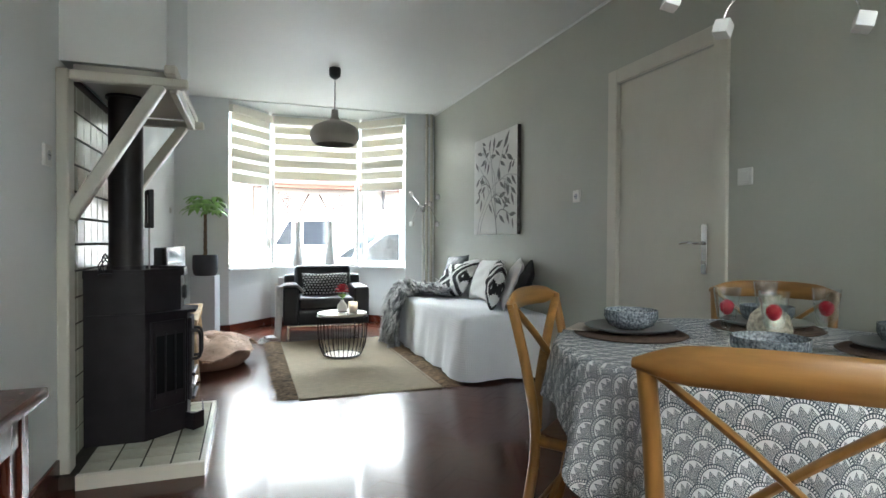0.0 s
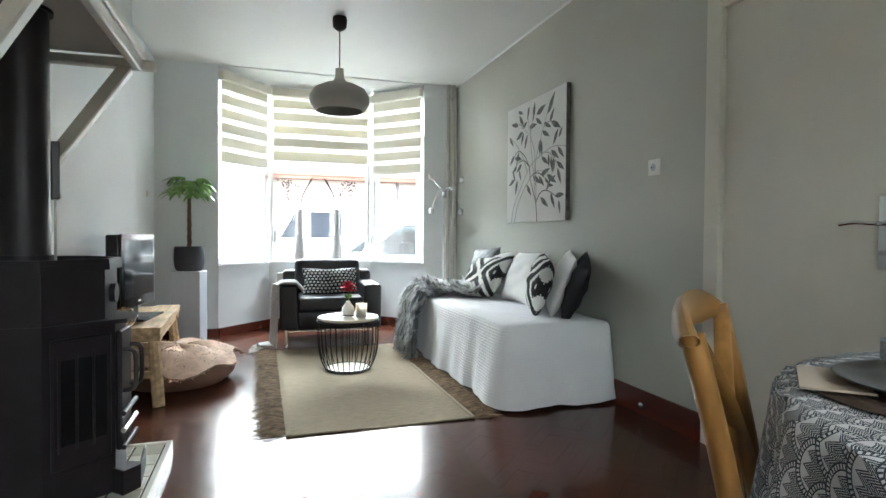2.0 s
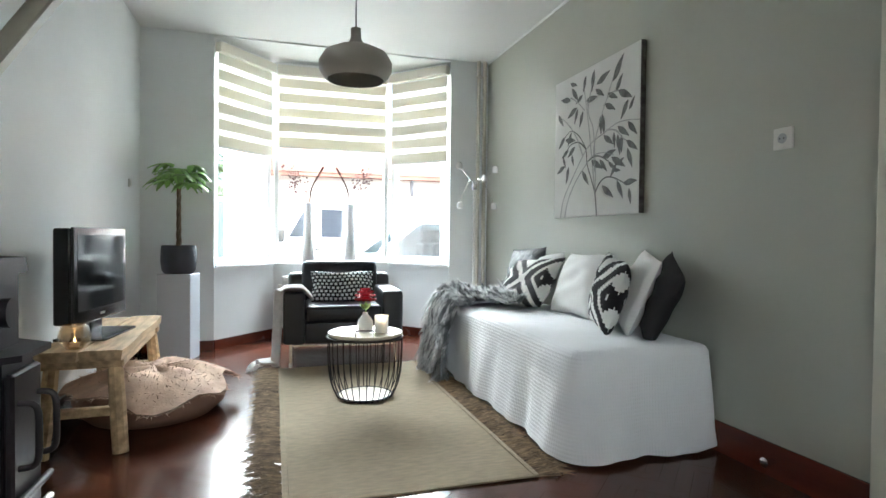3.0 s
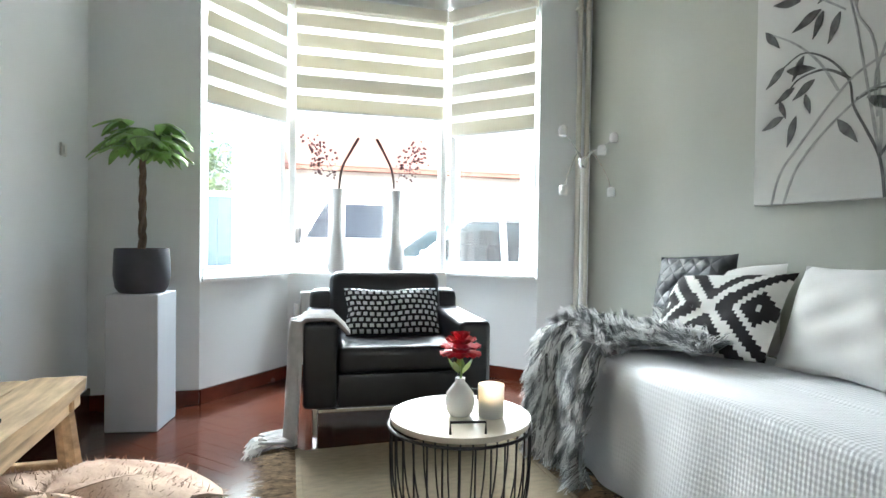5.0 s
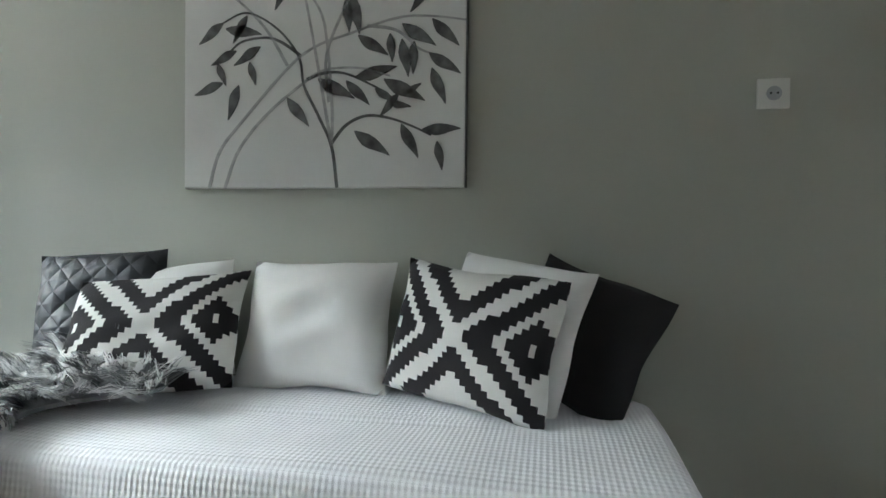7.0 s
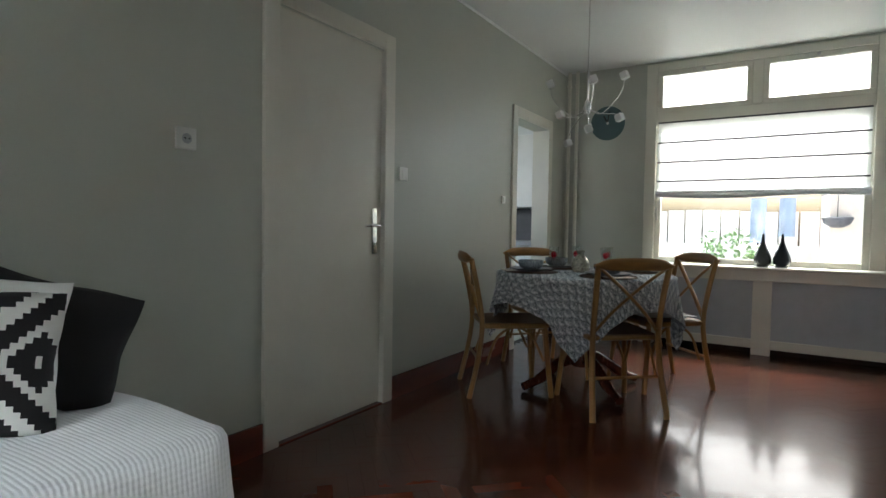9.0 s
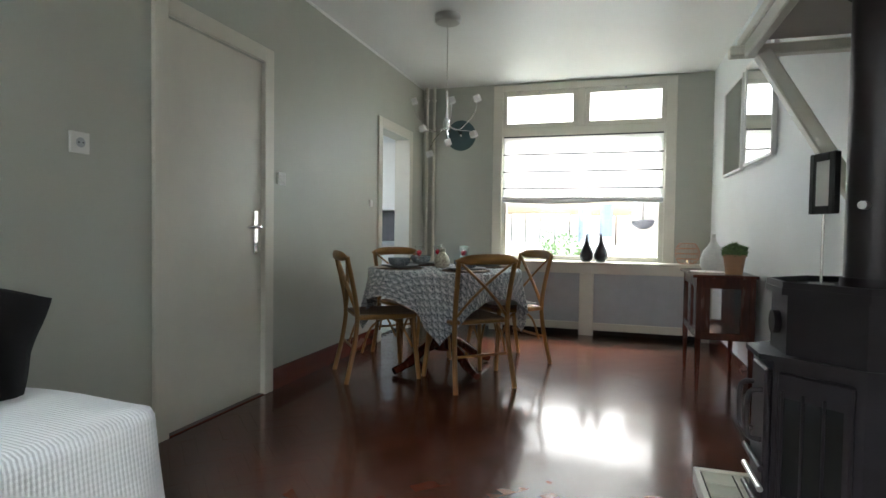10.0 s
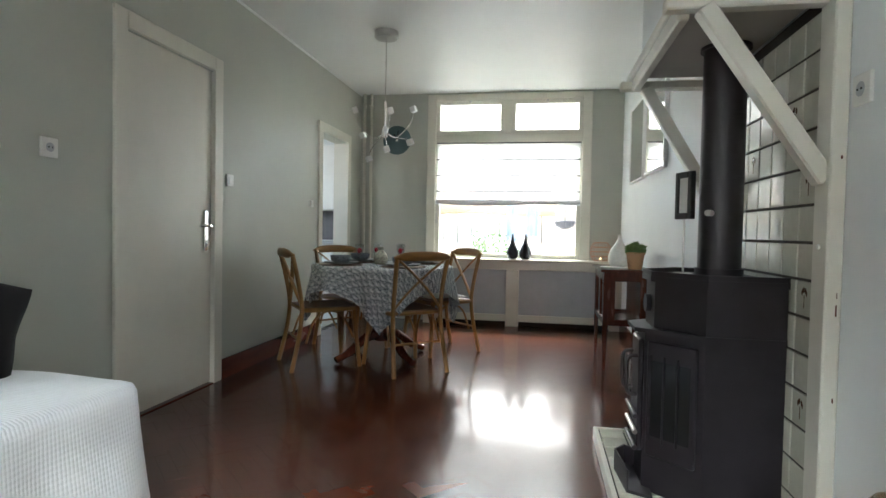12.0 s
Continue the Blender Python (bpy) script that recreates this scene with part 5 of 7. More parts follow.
bench()
tv = thing("television", (-0.165, 4.77, 0.459), -7, "black flat screen television on a stand", "television")
part("housing", B(-0.055, 0.02, -0.285, 0.285, 0.085, 0.515, 0.014, seg=3), M_TV, tv, "", 40)
part("bezel", B(0.02, 0.034, -0.29, 0.29, 0.08, 0.52, 0.006, seg=2), M_TV, tv, "", 40)
part("screen", B(0.0335, 0.036, -0.255, 0.255, 0.14, 0.485), M_SCREEN, tv, "dark reflecting screen")
part("neck", B(-0.03, 0.01, -0.06, 0.06, 0.012, 0.095, 0.006), M_TV, tv)
part("foot", B(-0.10, 0.12, -0.19, 0.19, 0.0, 0.014, 0.006, seg=2), M_TV, tv)
part("badge", B(0.034, 0.0355, -0.025, 0.025, 0.105, 0.115), M_STEEL, tv)
tl = thing("tealight_bowl", (-0.145, 4.415, 0.459), 0, "gold crackled glass bowl with a lit tealight", "candle holder")
part("bowl", lathe(bmesh.new(), [(0.001, 0), (0.03, 0), (0.058, 0.03), (0.062, 0.06), (0.05, 0.095), (0.042, 0.105), (0.039, 0.104), (0.05, 0.08), (0.054, 0.05), (0.03, 0.01), (0.001, 0.008)], 28), glass_mat("amber_glass", (0.84, 0.76, 0.64), 0.12, 0.12), tl, "", 50)
part("tealight", lathe(bmesh.new(), [(0.001, 0.01), (0.019, 0.01), (0.019, 0.026), (0.001, 0.026)], 18), M_CANDLE, tl, "", 40)
part("flame", lathe(bmesh.new(), [(0.001, 0.028), (0.004, 0.034), (0.0005, 0.048)], 8), glow_mat("tealight_flame", (1.0, 0.6, 0.25), 6.0), tl, "", 60)


def pouf():
    p = thing("pouf", (0.05, 5.0, 0), 20, "round floor pouf draped with a tan sheepskin", "pouf")
    part("body", lathe(bmesh.new(), [(0.001, 0), (0.30, 0.0), (0.355, 0.05), (0.372, 0.10), (0.34, 0.17), (0.22, 0.21), (0.001, 0.22)], 36), M_SUEDE, p, "brown suede cushion body", 60)
    rnd = random.Random(21)

    def f(u, v):
        a = 2 * math.pi * u
        r = v * (0.42 + 0.05 * math.sin(3 * a) + 0.03 * math.sin(7 * a + 1))
        z = 0.226 - 0.4 * max(0, r - 0.20) ** 1.3 * 1.5 + 0.014 * math.sin(6 * a + 9 * r)
        return Vector((r * math.cos(a), r * math.sin(a), max(z, 0.03)))
    part("sheepskin_back", sheet(bmesh.new(), f, 40, 12, 0.012), M_SHEEP, p, "", 60)
    bm = bmesh.new()
    for k in range(5000):
        u, v = rnd.random(), rnd.random() ** 0.5
        o = f(u, v)
        a = 2 * math.pi * u
        d = Vector((math.cos(a) * 0.5 + rnd.uniform(-0.5, 0.5), math.sin(a) * 0.5 + rnd.uniform(-0.5, 0.5), rnd.uniform(0.1, 0.7) - 0.5 * v)).normalized() * rnd.uniform(0.02, 0.04)
        w = d.cross(Vector((rnd.uniform(-1, 1), rnd.uniform(-1, 1), 1))).normalized() * 0.0035
        e = o + d
        e.z = max(e.z, 0.006)
        bm.faces.new([bm.verts.new(q) for q in (o - w, o + w, e)])
    tagged(part("wool", bm, M_SHEEP, p, "soft tan wool tufts"), kind="stuff")


pouf()

# ---- pedestal with the money tree ----
pd = thing("pedestal", (-0.03, 6.35, 0), -9, "plain grey-white square pedestal", "pedestal")
part("column", B(-0.12, 0.12, -0.12, 0.12, 0, 0.655, 0.004), M_PED, pd)


def money_tree():
    t = thing("potted_money_tree", (-0.03, 6.35, 0.656), 0, "green money tree with braided trunk in a dark pot", "potted plant")
    part("pot", lathe(bmesh.new(), [(0.001, 0), (0.10, 0), (0.118, 0.025), (0.128, 0.09), (0.124, 0.19), (0.121, 0.215), (0.112, 0.215), (0.112, 0.17), (0.001, 0.165)], 36), M_POT, t, "", 50)
    part("soil", lathe(bmesh.new(), [(0.001, 0.172), (0.112, 0.172), (0.112, 0.178), (0.001, 0.182)], 24), M_TRUNK, t)
    for k in range(3):
        pts = [(0.011 * math.cos(z * 26 + k * 2.094) * (1.2 - z), 0.011 * math.sin(z * 26 + k * 2.094) * (1.2 - z), 0.17 + z) for z in [i * 0.02 for i in range(25)]]
        part("braided_stem", tube(bmesh.new(), pts, 0.009, 7), M_TRUNK, t, "", 60)
    rnd = random.Random(17)
    top = Vector((0, 0, 0.66))
    for k in range(20):
        a = k * 2.4 + rnd.uniform(-0.3, 0.3)
        el = rnd.uniform(-0.15, 1.25)
        L = rnd.uniform(0.05, 0.16)
        d = Vector((math.cos(a) * math.cos(el), math.sin(a) * math.cos(el), math.sin(el)))
        tip = top + d * L + Vector((0, 0, 0.04))
        tw = part("twig", tube(bmesh.new(), [top - Vector((0, 0, 0.03)), top + d * L * 0.6 + Vector((0, 0, 0.02)), tip], 0.003, 5), M_LEAF, t)
        for j in range(6):
            b = a + (j - 2.5) * 0.62
            ll, lw = rnd.uniform(0.095, 0.155), rnd.uniform(0.04, 0.058)
            out = Vector((math.cos(b), math.sin(b), 0))
            sd = Vector((-math.sin(b), math.cos(b), 0))
            drop = rnd.uniform(0.4, 1.0)
            part("leaf", sheet(bmesh.new(), lambda p, q: tip + out * (ll * p) + sd * ((q - 0.5) * lw * math.sin(math.pi * min(1, p * 0.93 + 0.05)) ** 0.8) + Vector((0, 0, 0.02 * p - drop * 0.11 * p * p - abs(q - 0.5) * 0.012)), 5, 2, 0.0008), M_LEAF, tw, "", 60)


money_tree()

# ---- bay sill vases with branches ----
M_TWIG = mat("dark_twig", (0.06, 0.035, 0.03), 0.8, var=0.3, scale=20, bump=0.3)
M_BERRY = mat("dusty_pink_blossom", (0.07, 0.032, 0.036), 0.7, var=0.4, scale=30, bump=0.2)


def tall_vase(x, y, mirror, seed):
    v = thing("tall_vase", (x, y, SILL), 0, "tall slim white ceramic vase with a dry branch", "vase", "pair of vases on the bay sill")
    part("body", lathe(bmesh.new(), [(0.001, 0), (0.042, 0), (0.057, 0.03), (0.062, 0.09), (0.055, 0.18), (0.037, 0.30), (0.033, 0.41), (0.037, 0.51), (0.041, 0.56), (0.034, 0.56), (0.027, 0.42), (0.001, 0.38)], 30), M_CERAMIC, v, "", 50)
    rnd = random.Random(seed)
    s = mirror
    part("branch", tube(bmesh.new(), smooth_path([(0, 0, 0.40), (0.01 * s, 0, 0.56), (0.03 * s, 0.0, 0.70), (0.09 * s, -0.01, 0.82), (0.135 * s, -0.01, 0.90)], 5), [0.009] * 16 + [0.011] * 5, 6), M_TWIG, v, "", 60)
    spray = part("spray", tube(bmesh.new(), smooth_path([(0, 0, 0.50), (-0.03 * s, 0.02, 0.68), (-0.10 * s, 0.02, 0.80), (-0.17 * s, 0.02, 0.84)], 4), 0.0022, 5), M_TWIG, v)
    for k in range(85):
        t = rnd.uniform(0.2, 1.0)
        p = Vector(((-0.02 - 0.16 * t + rnd.uniform(-0.06, 0.06)) * s, rnd.uniform(-0.05, 0.05), 0.66 + 0.18 * t + rnd.uniform(-0.09, 0.09)))
        r = rnd.uniform(0.006, 0.012)
        bm = bmesh.new()
        bmesh.ops.create_icosphere(bm, subdivisions=1, radius=r, matrix=Matrix.Translation(p))
        part("blossom", bm, M_BERRY, spray)


tall_vase(0.97, 7.045, 1, 1)
tall_vase(1.36, 7.045, -1, 2)


# ---- floor lamp ----
def floor_lamp():
    l = thing("floor_lamp", (2.34, 6.28, 0), 0, "slim steel floor lamp with five frosted bulbs on arms", "floor lamp")
    part("base", lathe(bmesh.new(), [(0.001, 0), (0.12, 0), (0.125, 0.01), (0.11, 0.02), (0.001, 0.024)], 32), M_STEEL, l, "", 40)
    part("pole", tube(bmesh.new(), [(0, 0, 0.02), (0, 0, 1.42)], 0.011, 12), M_PLASTIC, l, "", 40)
    hub = part("hub", lathe(bmesh.new(), [(0.001, 1.36), (0.02, 1.37), (0.028, 1.40), (0.02, 1.43), (0.001, 1.44)], 18), M_CHROME, l, "", 40)
    for dx, dz in ((-0.16, 0.17), (0.05, 0.06), (0.17, 0.15), (-0.15, -0.17), (0.16, -0.17)):
        dy = -0.05 if abs(dx) > 0.1 else -0.12
        arm = part("arm", tube(bmesh.new(), smooth_path([(0, 0, 1.40), (dx * 0.3, dy * 0.4, 1.40 + 0.06), (dx * 0.8, dy, 1.40 + dz * 0.6 + 0.03), (dx, dy, 1.40 + dz)], 5), 0.0035, 6), M_CHROME, l)
        part("bulb", lathe(bmesh.new(), [(0.001, -0.03), (0.022, -0.028), (0.026, -0.01), (0.024, 0.02), (0.012, 0.03), (0.001, 0.032)], 16, (dx, dy, 1.40 + dz)), M_BULB, arm, "frosted white glass bulb", 50)


floor_lamp()


# ---- painting ----
def painting():
    y0, y1, z0, z1 = 4.29, 5.245, 1.095, 2.035
    p = thing("painting", (XR - 0.002, 0, 0), 0, "large canvas of dark bamboo-like leaves on white", "painting")
    part("canvas", B(-0.034, 0, y0, y1, z0, z1, 0.003), M_CANVAS, p)
    part("edge", B(-0.033, -0.001, y0 - 0.003, y0, z0, z1), M_PAINT, p, "dark side edge of the canvas")
    W, H = y1 - y0, z1 - z0
    xs = -0.0365

    def at(u, v):
        return Vector((xs, y1 - u * W, z0 + v * H))

    def stroke(pts, w, material):
        ps = smooth_path([at(u, v) for u, v in pts], 6)
        bm = bmesh.new()
        rows = []
        for i, q in enumerate(ps):
            d = (ps[min(i + 1, len(ps) - 1)] - ps[max(i - 1, 0)]).normalized()
            nn = Vector((0, -d.z, d.y)) * w * (1 - 0.5 * i / len(ps))
            rows.append((bm.verts.new(q - nn), bm.verts.new(q + nn)))
        for a, b in zip(rows, rows[1:]):
            bm.faces.new((a[0], a[1], b[1], b[0]))
        thicken(bm, 0.0012)
        part("stem_stroke", bm, material, p)
    lower = (([(0.10, 0.0), (0.14, 0.13), (0.23, 0.24), (0.39, 0.41), (0.49, 0.48), (0.62, 0.52), (0.77, 0.56), (0.88, 0.56), (1.0, 0.54)], 1),
             ([(0.16, 0.0), (0.21, 0.13), (0.31, 0.25), (0.45, 0.36), (0.53, 0.40), (0.65, 0.40), (0.75, 0.37)], 1),
             ([(0.46, 0.37), (0.53, 0.39), (0.61, 0.38), (0.73, 0.32)], 0),
             ([(0.57, 0.0), (0.55, 0.14), (0.50, 0.25), (0.45, 0.35), (0.43, 0.45), (0.35, 0.55), (0.24, 0.61), (0.15, 0.58)], 0),
             ([(0.44, 0.45), (0.37, 0.50), (0.31, 0.52), (0.22, 0.51), (0.17, 0.47)], 0))
    upper = (([(0.55, 0.14), (0.55, 0.29), (0.52, 0.56), (0.46, 0.68), (0.44, 0.80)], 1), ([(0.55, 0.14), (0.50, 0.41), (0.45, 0.66), (0.40, 0.86)], 1),
             ([(0.55, 0.15), (0.60, 0.21), (0.67, 0.24), (0.75, 0.23), (0.83, 0.20), (0.89, 0.17)], 0), ([(0.39, 0.42), (0.31, 0.55), (0.20, 0.66), (0.08, 0.74)], 1),
             ([(0.67, 0.54), (0.77, 0.52), (0.84, 0.46), (0.88, 0.44)], 1), ([(0.54, 0.29), (0.53, 0.45), (0.60, 0.62), (0.68, 0.76), (0.73, 0.85)], 1),
             ([(0.79, 0.76), (0.71, 0.76), (0.63, 0.70)], 1), ([(0.45, 0.72), (0.48, 0.83), (0.52, 0.92)], 1), ([(0.22, 0.85), (0.31, 0.80), (0.41, 0.72)], 1))
    for pts, g in lower + upper:
        stroke(pts, 0.0055, M_PAINT_GREY if g else M_PAINT)
    rnd = random.Random(6)

    def leaf(u, v, ang, L):
        w = L * 0.125
        bm = bmesh.new()
        o = at(u, v)
        d = Vector((0, -math.cos(ang), math.sin(ang)))
        nn = Vector((0, -d.z, d.y))
        prof = (0.0, 0.55, 0.95, 1.0, 0.8, 0.45, 0.0)
        a = [o + d * (L * k / 6) + nn * (w * q + 0.002) + nn * 0.03 * L * math.sin(k) for k, q in enumerate(prof)]
        b = [o + d * (L * k / 6) - nn * (w * q + 0.002) for k, q in enumerate(prof)]
        va, vb = [bm.verts.new(q) for q in a], [bm.verts.new(q) for q in b]
        for k in range(6):
            bm.faces.new((va[k], va[k + 1], vb[k + 1], vb[k]))
        thicken(bm, 0.0015)
        part("leaf_stroke", bm, M_PAINT, p)
    low_west = [(0.15, 0.58, -2.5, 11), (0.16, 0.56, -0.2, 13), (0.24, 0.6, -2.1, 10), (0.2, 0.48, -2.7, 10), (0.13, 0.44, -1.2, 8), (0.29, 0.49, -2.6, 11), (0.25, 0.44, -1.3, 8), (0.15, 0.37, -2.8, 11), (0.21, 0.36, -1.9, 12), (0.39, 0.31, -0.9, 12), (0.5, 0.37, -0.5, 14), (0.6, 0.36, -0.8, 11), (0.63, 0.37, 0.2, 14), (0.7, 0.33, -0.6, 8), (0.73, 0.36, -0.5, 15), (0.8, 0.31, 0.5, 6)]
    low_east = [(0.78, 0.31, -2.3, 9), (0.75, 0.28, -0.2, 7), (0.64, 0.51, -0.6, 12), (0.75, 0.51, -1.5, 9), (0.79, 0.49, -1.4, 12), (0.83, 0.48, -1.6, 10), (0.79, 0.54, -0.6, 13), (0.89, 0.55, -0.8, 12), (0.88, 0.44, -0.6, 12), (0.89, 0.39, -1.2, 12), (0.86, 0.19, 0.0, 12), (0.63, 0.19, -0.6, 14), (0.79, 0.21, -1.1, 12), (0.91, 0.15, -1.4, 9)]
    high = [(0.22, 0.95, -0.4, 9), (0.42, 0.95, -1.9, 10), (0.52, 0.96, -1.8, 13), (0.55, 0.86, 0.3, 15), (0.73, 0.83, 0.9, 17), (0.76, 0.76, 0.9, 11), (0.79, 0.76, -0.5, 15), (0.68, 0.77, -0.5, 11), (0.54, 0.83, -0.6, 11), (0.43, 0.78, 0.0, 12), (0.22, 0.83, 2.9, 13), (0.24, 0.91, -0.9, 13), (0.38, 0.83, -2.7, 9), (0.31, 0.76, -2.8, 13), (0.32, 0.75, -2.0, 10), (0.39, 0.72, -2.0, 11), (0.05, 0.76, -0.9, 11), (0.65, 0.71, -0.5, 12), (0.6, 0.64, -1.5, 11), (0.89, 0.68, -2.2, 12), (0.62, 0.65, -1.4, 13), (0.90, 0.62, 0.9, 8)]
    for u, v, a, n in low_west + low_east + high:
        leaf(u, v, a, n / 100)


painting()


# ---- switches and sockets ----
def wall_plate(name, y, z, w, label, socket, x=XR, face=-1, turn=0):
    s = thing(name, (x, y, z), 0 if face < 0 else 180, label, "socket" if socket else "switch")
    part("plate", B(-0.012, 0, -w / 2, w / 2, -w / 2, w / 2, 0.004, seg=2), M_PLASTIC, s)
    if socket:
        # raised grey disc and black pins paint the shade of recess and holes
        part("recess_shade", lathe(bmesh.new(), [(0.001, 0), (0.02, 0), (0.02, 0.002), (0.001, 0.002)], 20), M_PANEL, s).matrix_local = pose(-0.0125, 0, 0, 0, -90, 0)
        for d in (-0.009, 0.009):
            part("pin_hole_shade", tube(bmesh.new(), [(-0.0165, d, 0), (-0.0125, d, 0)], 0.003, 8), M_VOID, s)
    else:
        part("rocker", B(-0.017, -0.012, -w * 0.3, w * 0.3, -w * 0.33, w * 0.33, 0.003), M_PLASTIC, s)


wall_plate("wall_socket", 3.42, 1.355, 0.085, "white plastic wall socket beside the door", True)
wall_plate("light_switch", 2.00, 1.345, 0.08, "white plastic light switch beside the door", False)
wall_plate("light_switch", 0.62, 1.26, 0.06, "small white switch beside the doorway", False)
wall_plate("light_switch", 6.30, 1.33, 0.06, "small white switch on the party wall", False, XL, 1)
wall_plate("wall_socket", 3.815, 1.43, 0.085, "white plastic socket beside the hearth post", True, XL, 1)
wall_plate("wall_socket", 2.585, 1.365, 0.085, "white plastic socket behind the hearth post", True, XL, 1)
ds = thing("door_stop", (XR - 0.02, 3.42, 0.07), 0, "chrome door stop on the skirting board", "door stop")
part("knob", tube(bmesh.new(), [(0, 0, 0), (-0.05, 0, 0), (-0.052, 0, 0)], [0.012, 0.02, 0.016], 16), M_CHROME, ds, "", 40)


# ---- pendants ----
def pendant():
    p = thing("pendant_lamp", (1.14, 5.13, 0), 0, "taupe metal pendant lamp hanging from the ceiling", "pendant lamp")
    part("ceiling_cup", lathe(bmesh.new(), [(0.001, ZC - 0.10), (0.02, ZC - 0.10), (0.05, ZC - 0.075), (0.055, ZC - 0.02), (0.05, ZC), (0.001, ZC)], 24), M_BLACKPL, p, "black ceiling cup", 50)
    part("cord", tube(bmesh.new(), [(0, 0, 2.18), (0, 0, ZC - 0.09)], 0.004, 8), M_BLACKPL, p)
    part("shade", lathe(bmesh.new(), [(0.012, 2.225), (0.03, 2.22), (0.032, 2.16), (0.05, 2.125), (0.12, 2.10), (0.19, 2.065), (0.222, 2.01), (0.22, 1.965), (0.20, 1.93), (0.175, 1.905), (0.17, 1.907), (0.195, 1.935), (0.214, 1.968), (0.216, 2.008), (0.186, 2.058), (0.12, 2.09), (0.045, 2.115), (0.012, 2.12)], 44), M_SHADE, p, "", 35)
    part("bulb", lathe(bmesh.new(), [(0.001, 1.96), (0.02, 1.965), (0.03, 1.99), (0.025, 2.02), (0.013, 2.05), (0.012, 2.115)], 18), M_BULB, p, "", 50)


pendant()


def cluster_lamp():
    p = thing("cluster_pendant", (1.74, 1.18, 0), 0, "chrome pendant with small cube glass shades on wires", "pendant lamp")
    part("ceiling_disc", lathe(bmesh.new(), [(0.001, ZC - 0.055), (0.085, ZC - 0.055), (0.095, ZC - 0.045), (0.095, ZC), (0.001, ZC)], 32), M_STEEL, p, "", 40)
    part("cord", tube(bmesh.new(), [(0, 0, 2.02), (0, 0, ZC - 0.05)], 0.003, 6), M_STEEL, p)
    part("stem", tube(bmesh.new(), [(0, 0, 1.78), (0, 0, 2.05)], 0.009, 10), M_CHROME, p, "", 40)
    hub = part("hub", lathe(bmesh.new(), [(0.001, 1.76), (0.022, 1.77), (0.026, 1.81), (0.018, 1.85), (0.001, 1.86)], 16), M_CHROME, p, "", 40)
    for side, deep, z in ((-0.237, 0.02, 1.975), (-0.178, 0.10, 1.79), (-0.128, 0.20, 1.615), (0.014, -0.10, 1.657), (0.196, -0.15, 1.71), (0.219, -0.12, 1.97), (0.037, -0.20, 1.935)):
        dx, dy = -0.961 * side + 0.277 * deep, -0.277 * side - 0.961 * deep
        r, a = math.hypot(dx, dy), math.degrees(math.atan2(dy, dx))
        c, s = dx / r, dy / r
        arm = part("arm", tube(bmesh.new(), smooth_path([(0, 0, 1.81), (0.4 * r * c, 0.4 * r * s, 1.76), (r * c * 0.9, r * s * 0.9, (z + 1.76) / 2), (r * c, r * s, z - 0.02)], 5), 0.0028, 6), M_CHROME, p)
        part("glass_shade", B(-0.022, 0.022, -0.022, 0.022, -0.02, 0.025, 0.006, seg=2, m=pose(r * c, r * s, z, 20 * s, 20 * c, a)), M_BULB, arm, "frosted cube glass shade", 40)


cluster_lamp()


# ---- dining table ----
TX, TY, TH = 1.74, 1.17, 0.745
tb = thing("dining_table", (TX, TY, 0), 20, "round dark mahogany pedestal table", "table")
part("tabletop", lathe(bmesh.new(), [(0.001, TH - 0.03), (0.53, TH - 0.03), (0.545, TH - 0.022), (0.545, TH - 0.008), (0.535, TH), (0.001, TH)], 48), M_MAHOG, tb, "", 40)
part("column", lathe(bmesh.new(), [(0.001, 0.14), (0.06, 0.14), (0.075, 0.20), (0.055, 0.28), (0.07, 0.40), (0.05, 0.52), (0.06, 0.62), (0.11, 0.70), (0.11, TH - 0.03), (0.001, TH - 0.03)], 28), M_MAHOG, tb, "", 40)
for k in range(4):
    a = radians(k * 90 + 30)
    c, s = math.cos(a), math.sin(a)
    part("leg", tube(bmesh.new(), smooth_path([(0.04 * c, 0.04 * s, 0.20), (0.16 * c, 0.16 * s, 0.17), (0.30 * c, 0.30 * s, 0.075), (0.42 * c, 0.42 * s, 0.03)], 5), [0.04] * 5 + [0.034] * 6 + [0.027] * 5, 10), M_MAHOG, tb, "", 50)


def tablecloth():
    """A square cloth over the round top, its corners hanging low."""
    half, R = 0.725, 0.552
    cl = thing("tablecloth", (TX, TY, 0), 60, "blue-grey and white fan print tablecloth", "tablecloth")
    bm = bmesh.new()
    uvl = bm.loops.layers.uv.new("UVMap")
    n = 72
    grid, flat = [], {}
    for i in range(n + 1):
        row = []
        for j in range(n + 1):
            px, py = (2 * i / n - 1) * half, (2 * j / n - 1) * half
            r = math.hypot(px, py)
            a = math.atan2(py, px)
            if r <= R:
                v = Vector((px, py, TH + 0.004))
            else:
                k = r - R
                fold = math.sin(a * 13) * 0.6 + math.sin(a * 21 + 1.0) * 0.4
                rr = R + 0.012 + 0.07 * k + fold * min(k, 0.3) * 0.17
                da = 0.05 * math.cos(a * 13) * min(k * 3, 1) * 0.5
                v = Vector((rr * math.cos(a + da), rr * math.sin(a + da), TH + 0.004 - k * 0.98 - 0.012 * min(1, k * 20) * 0.4))
            bv = bm.verts.new(v)
            flat[bv] = (px, py)
            row.append(bv)
        grid.append(row)
    for i in range(n):
        for j in range(n):
            f = bm.faces.new((grid[i][j], grid[i + 1][j], grid[i + 1][j + 1], grid[i][j + 1]))
            for l in f.loops:
                x, y = flat[l.vert]
                l[uvl].uv = (y, x)
    thicken(bm, 0.002)
    part("cloth", bm, M_SCALES, cl, "", 60)


tablecloth()


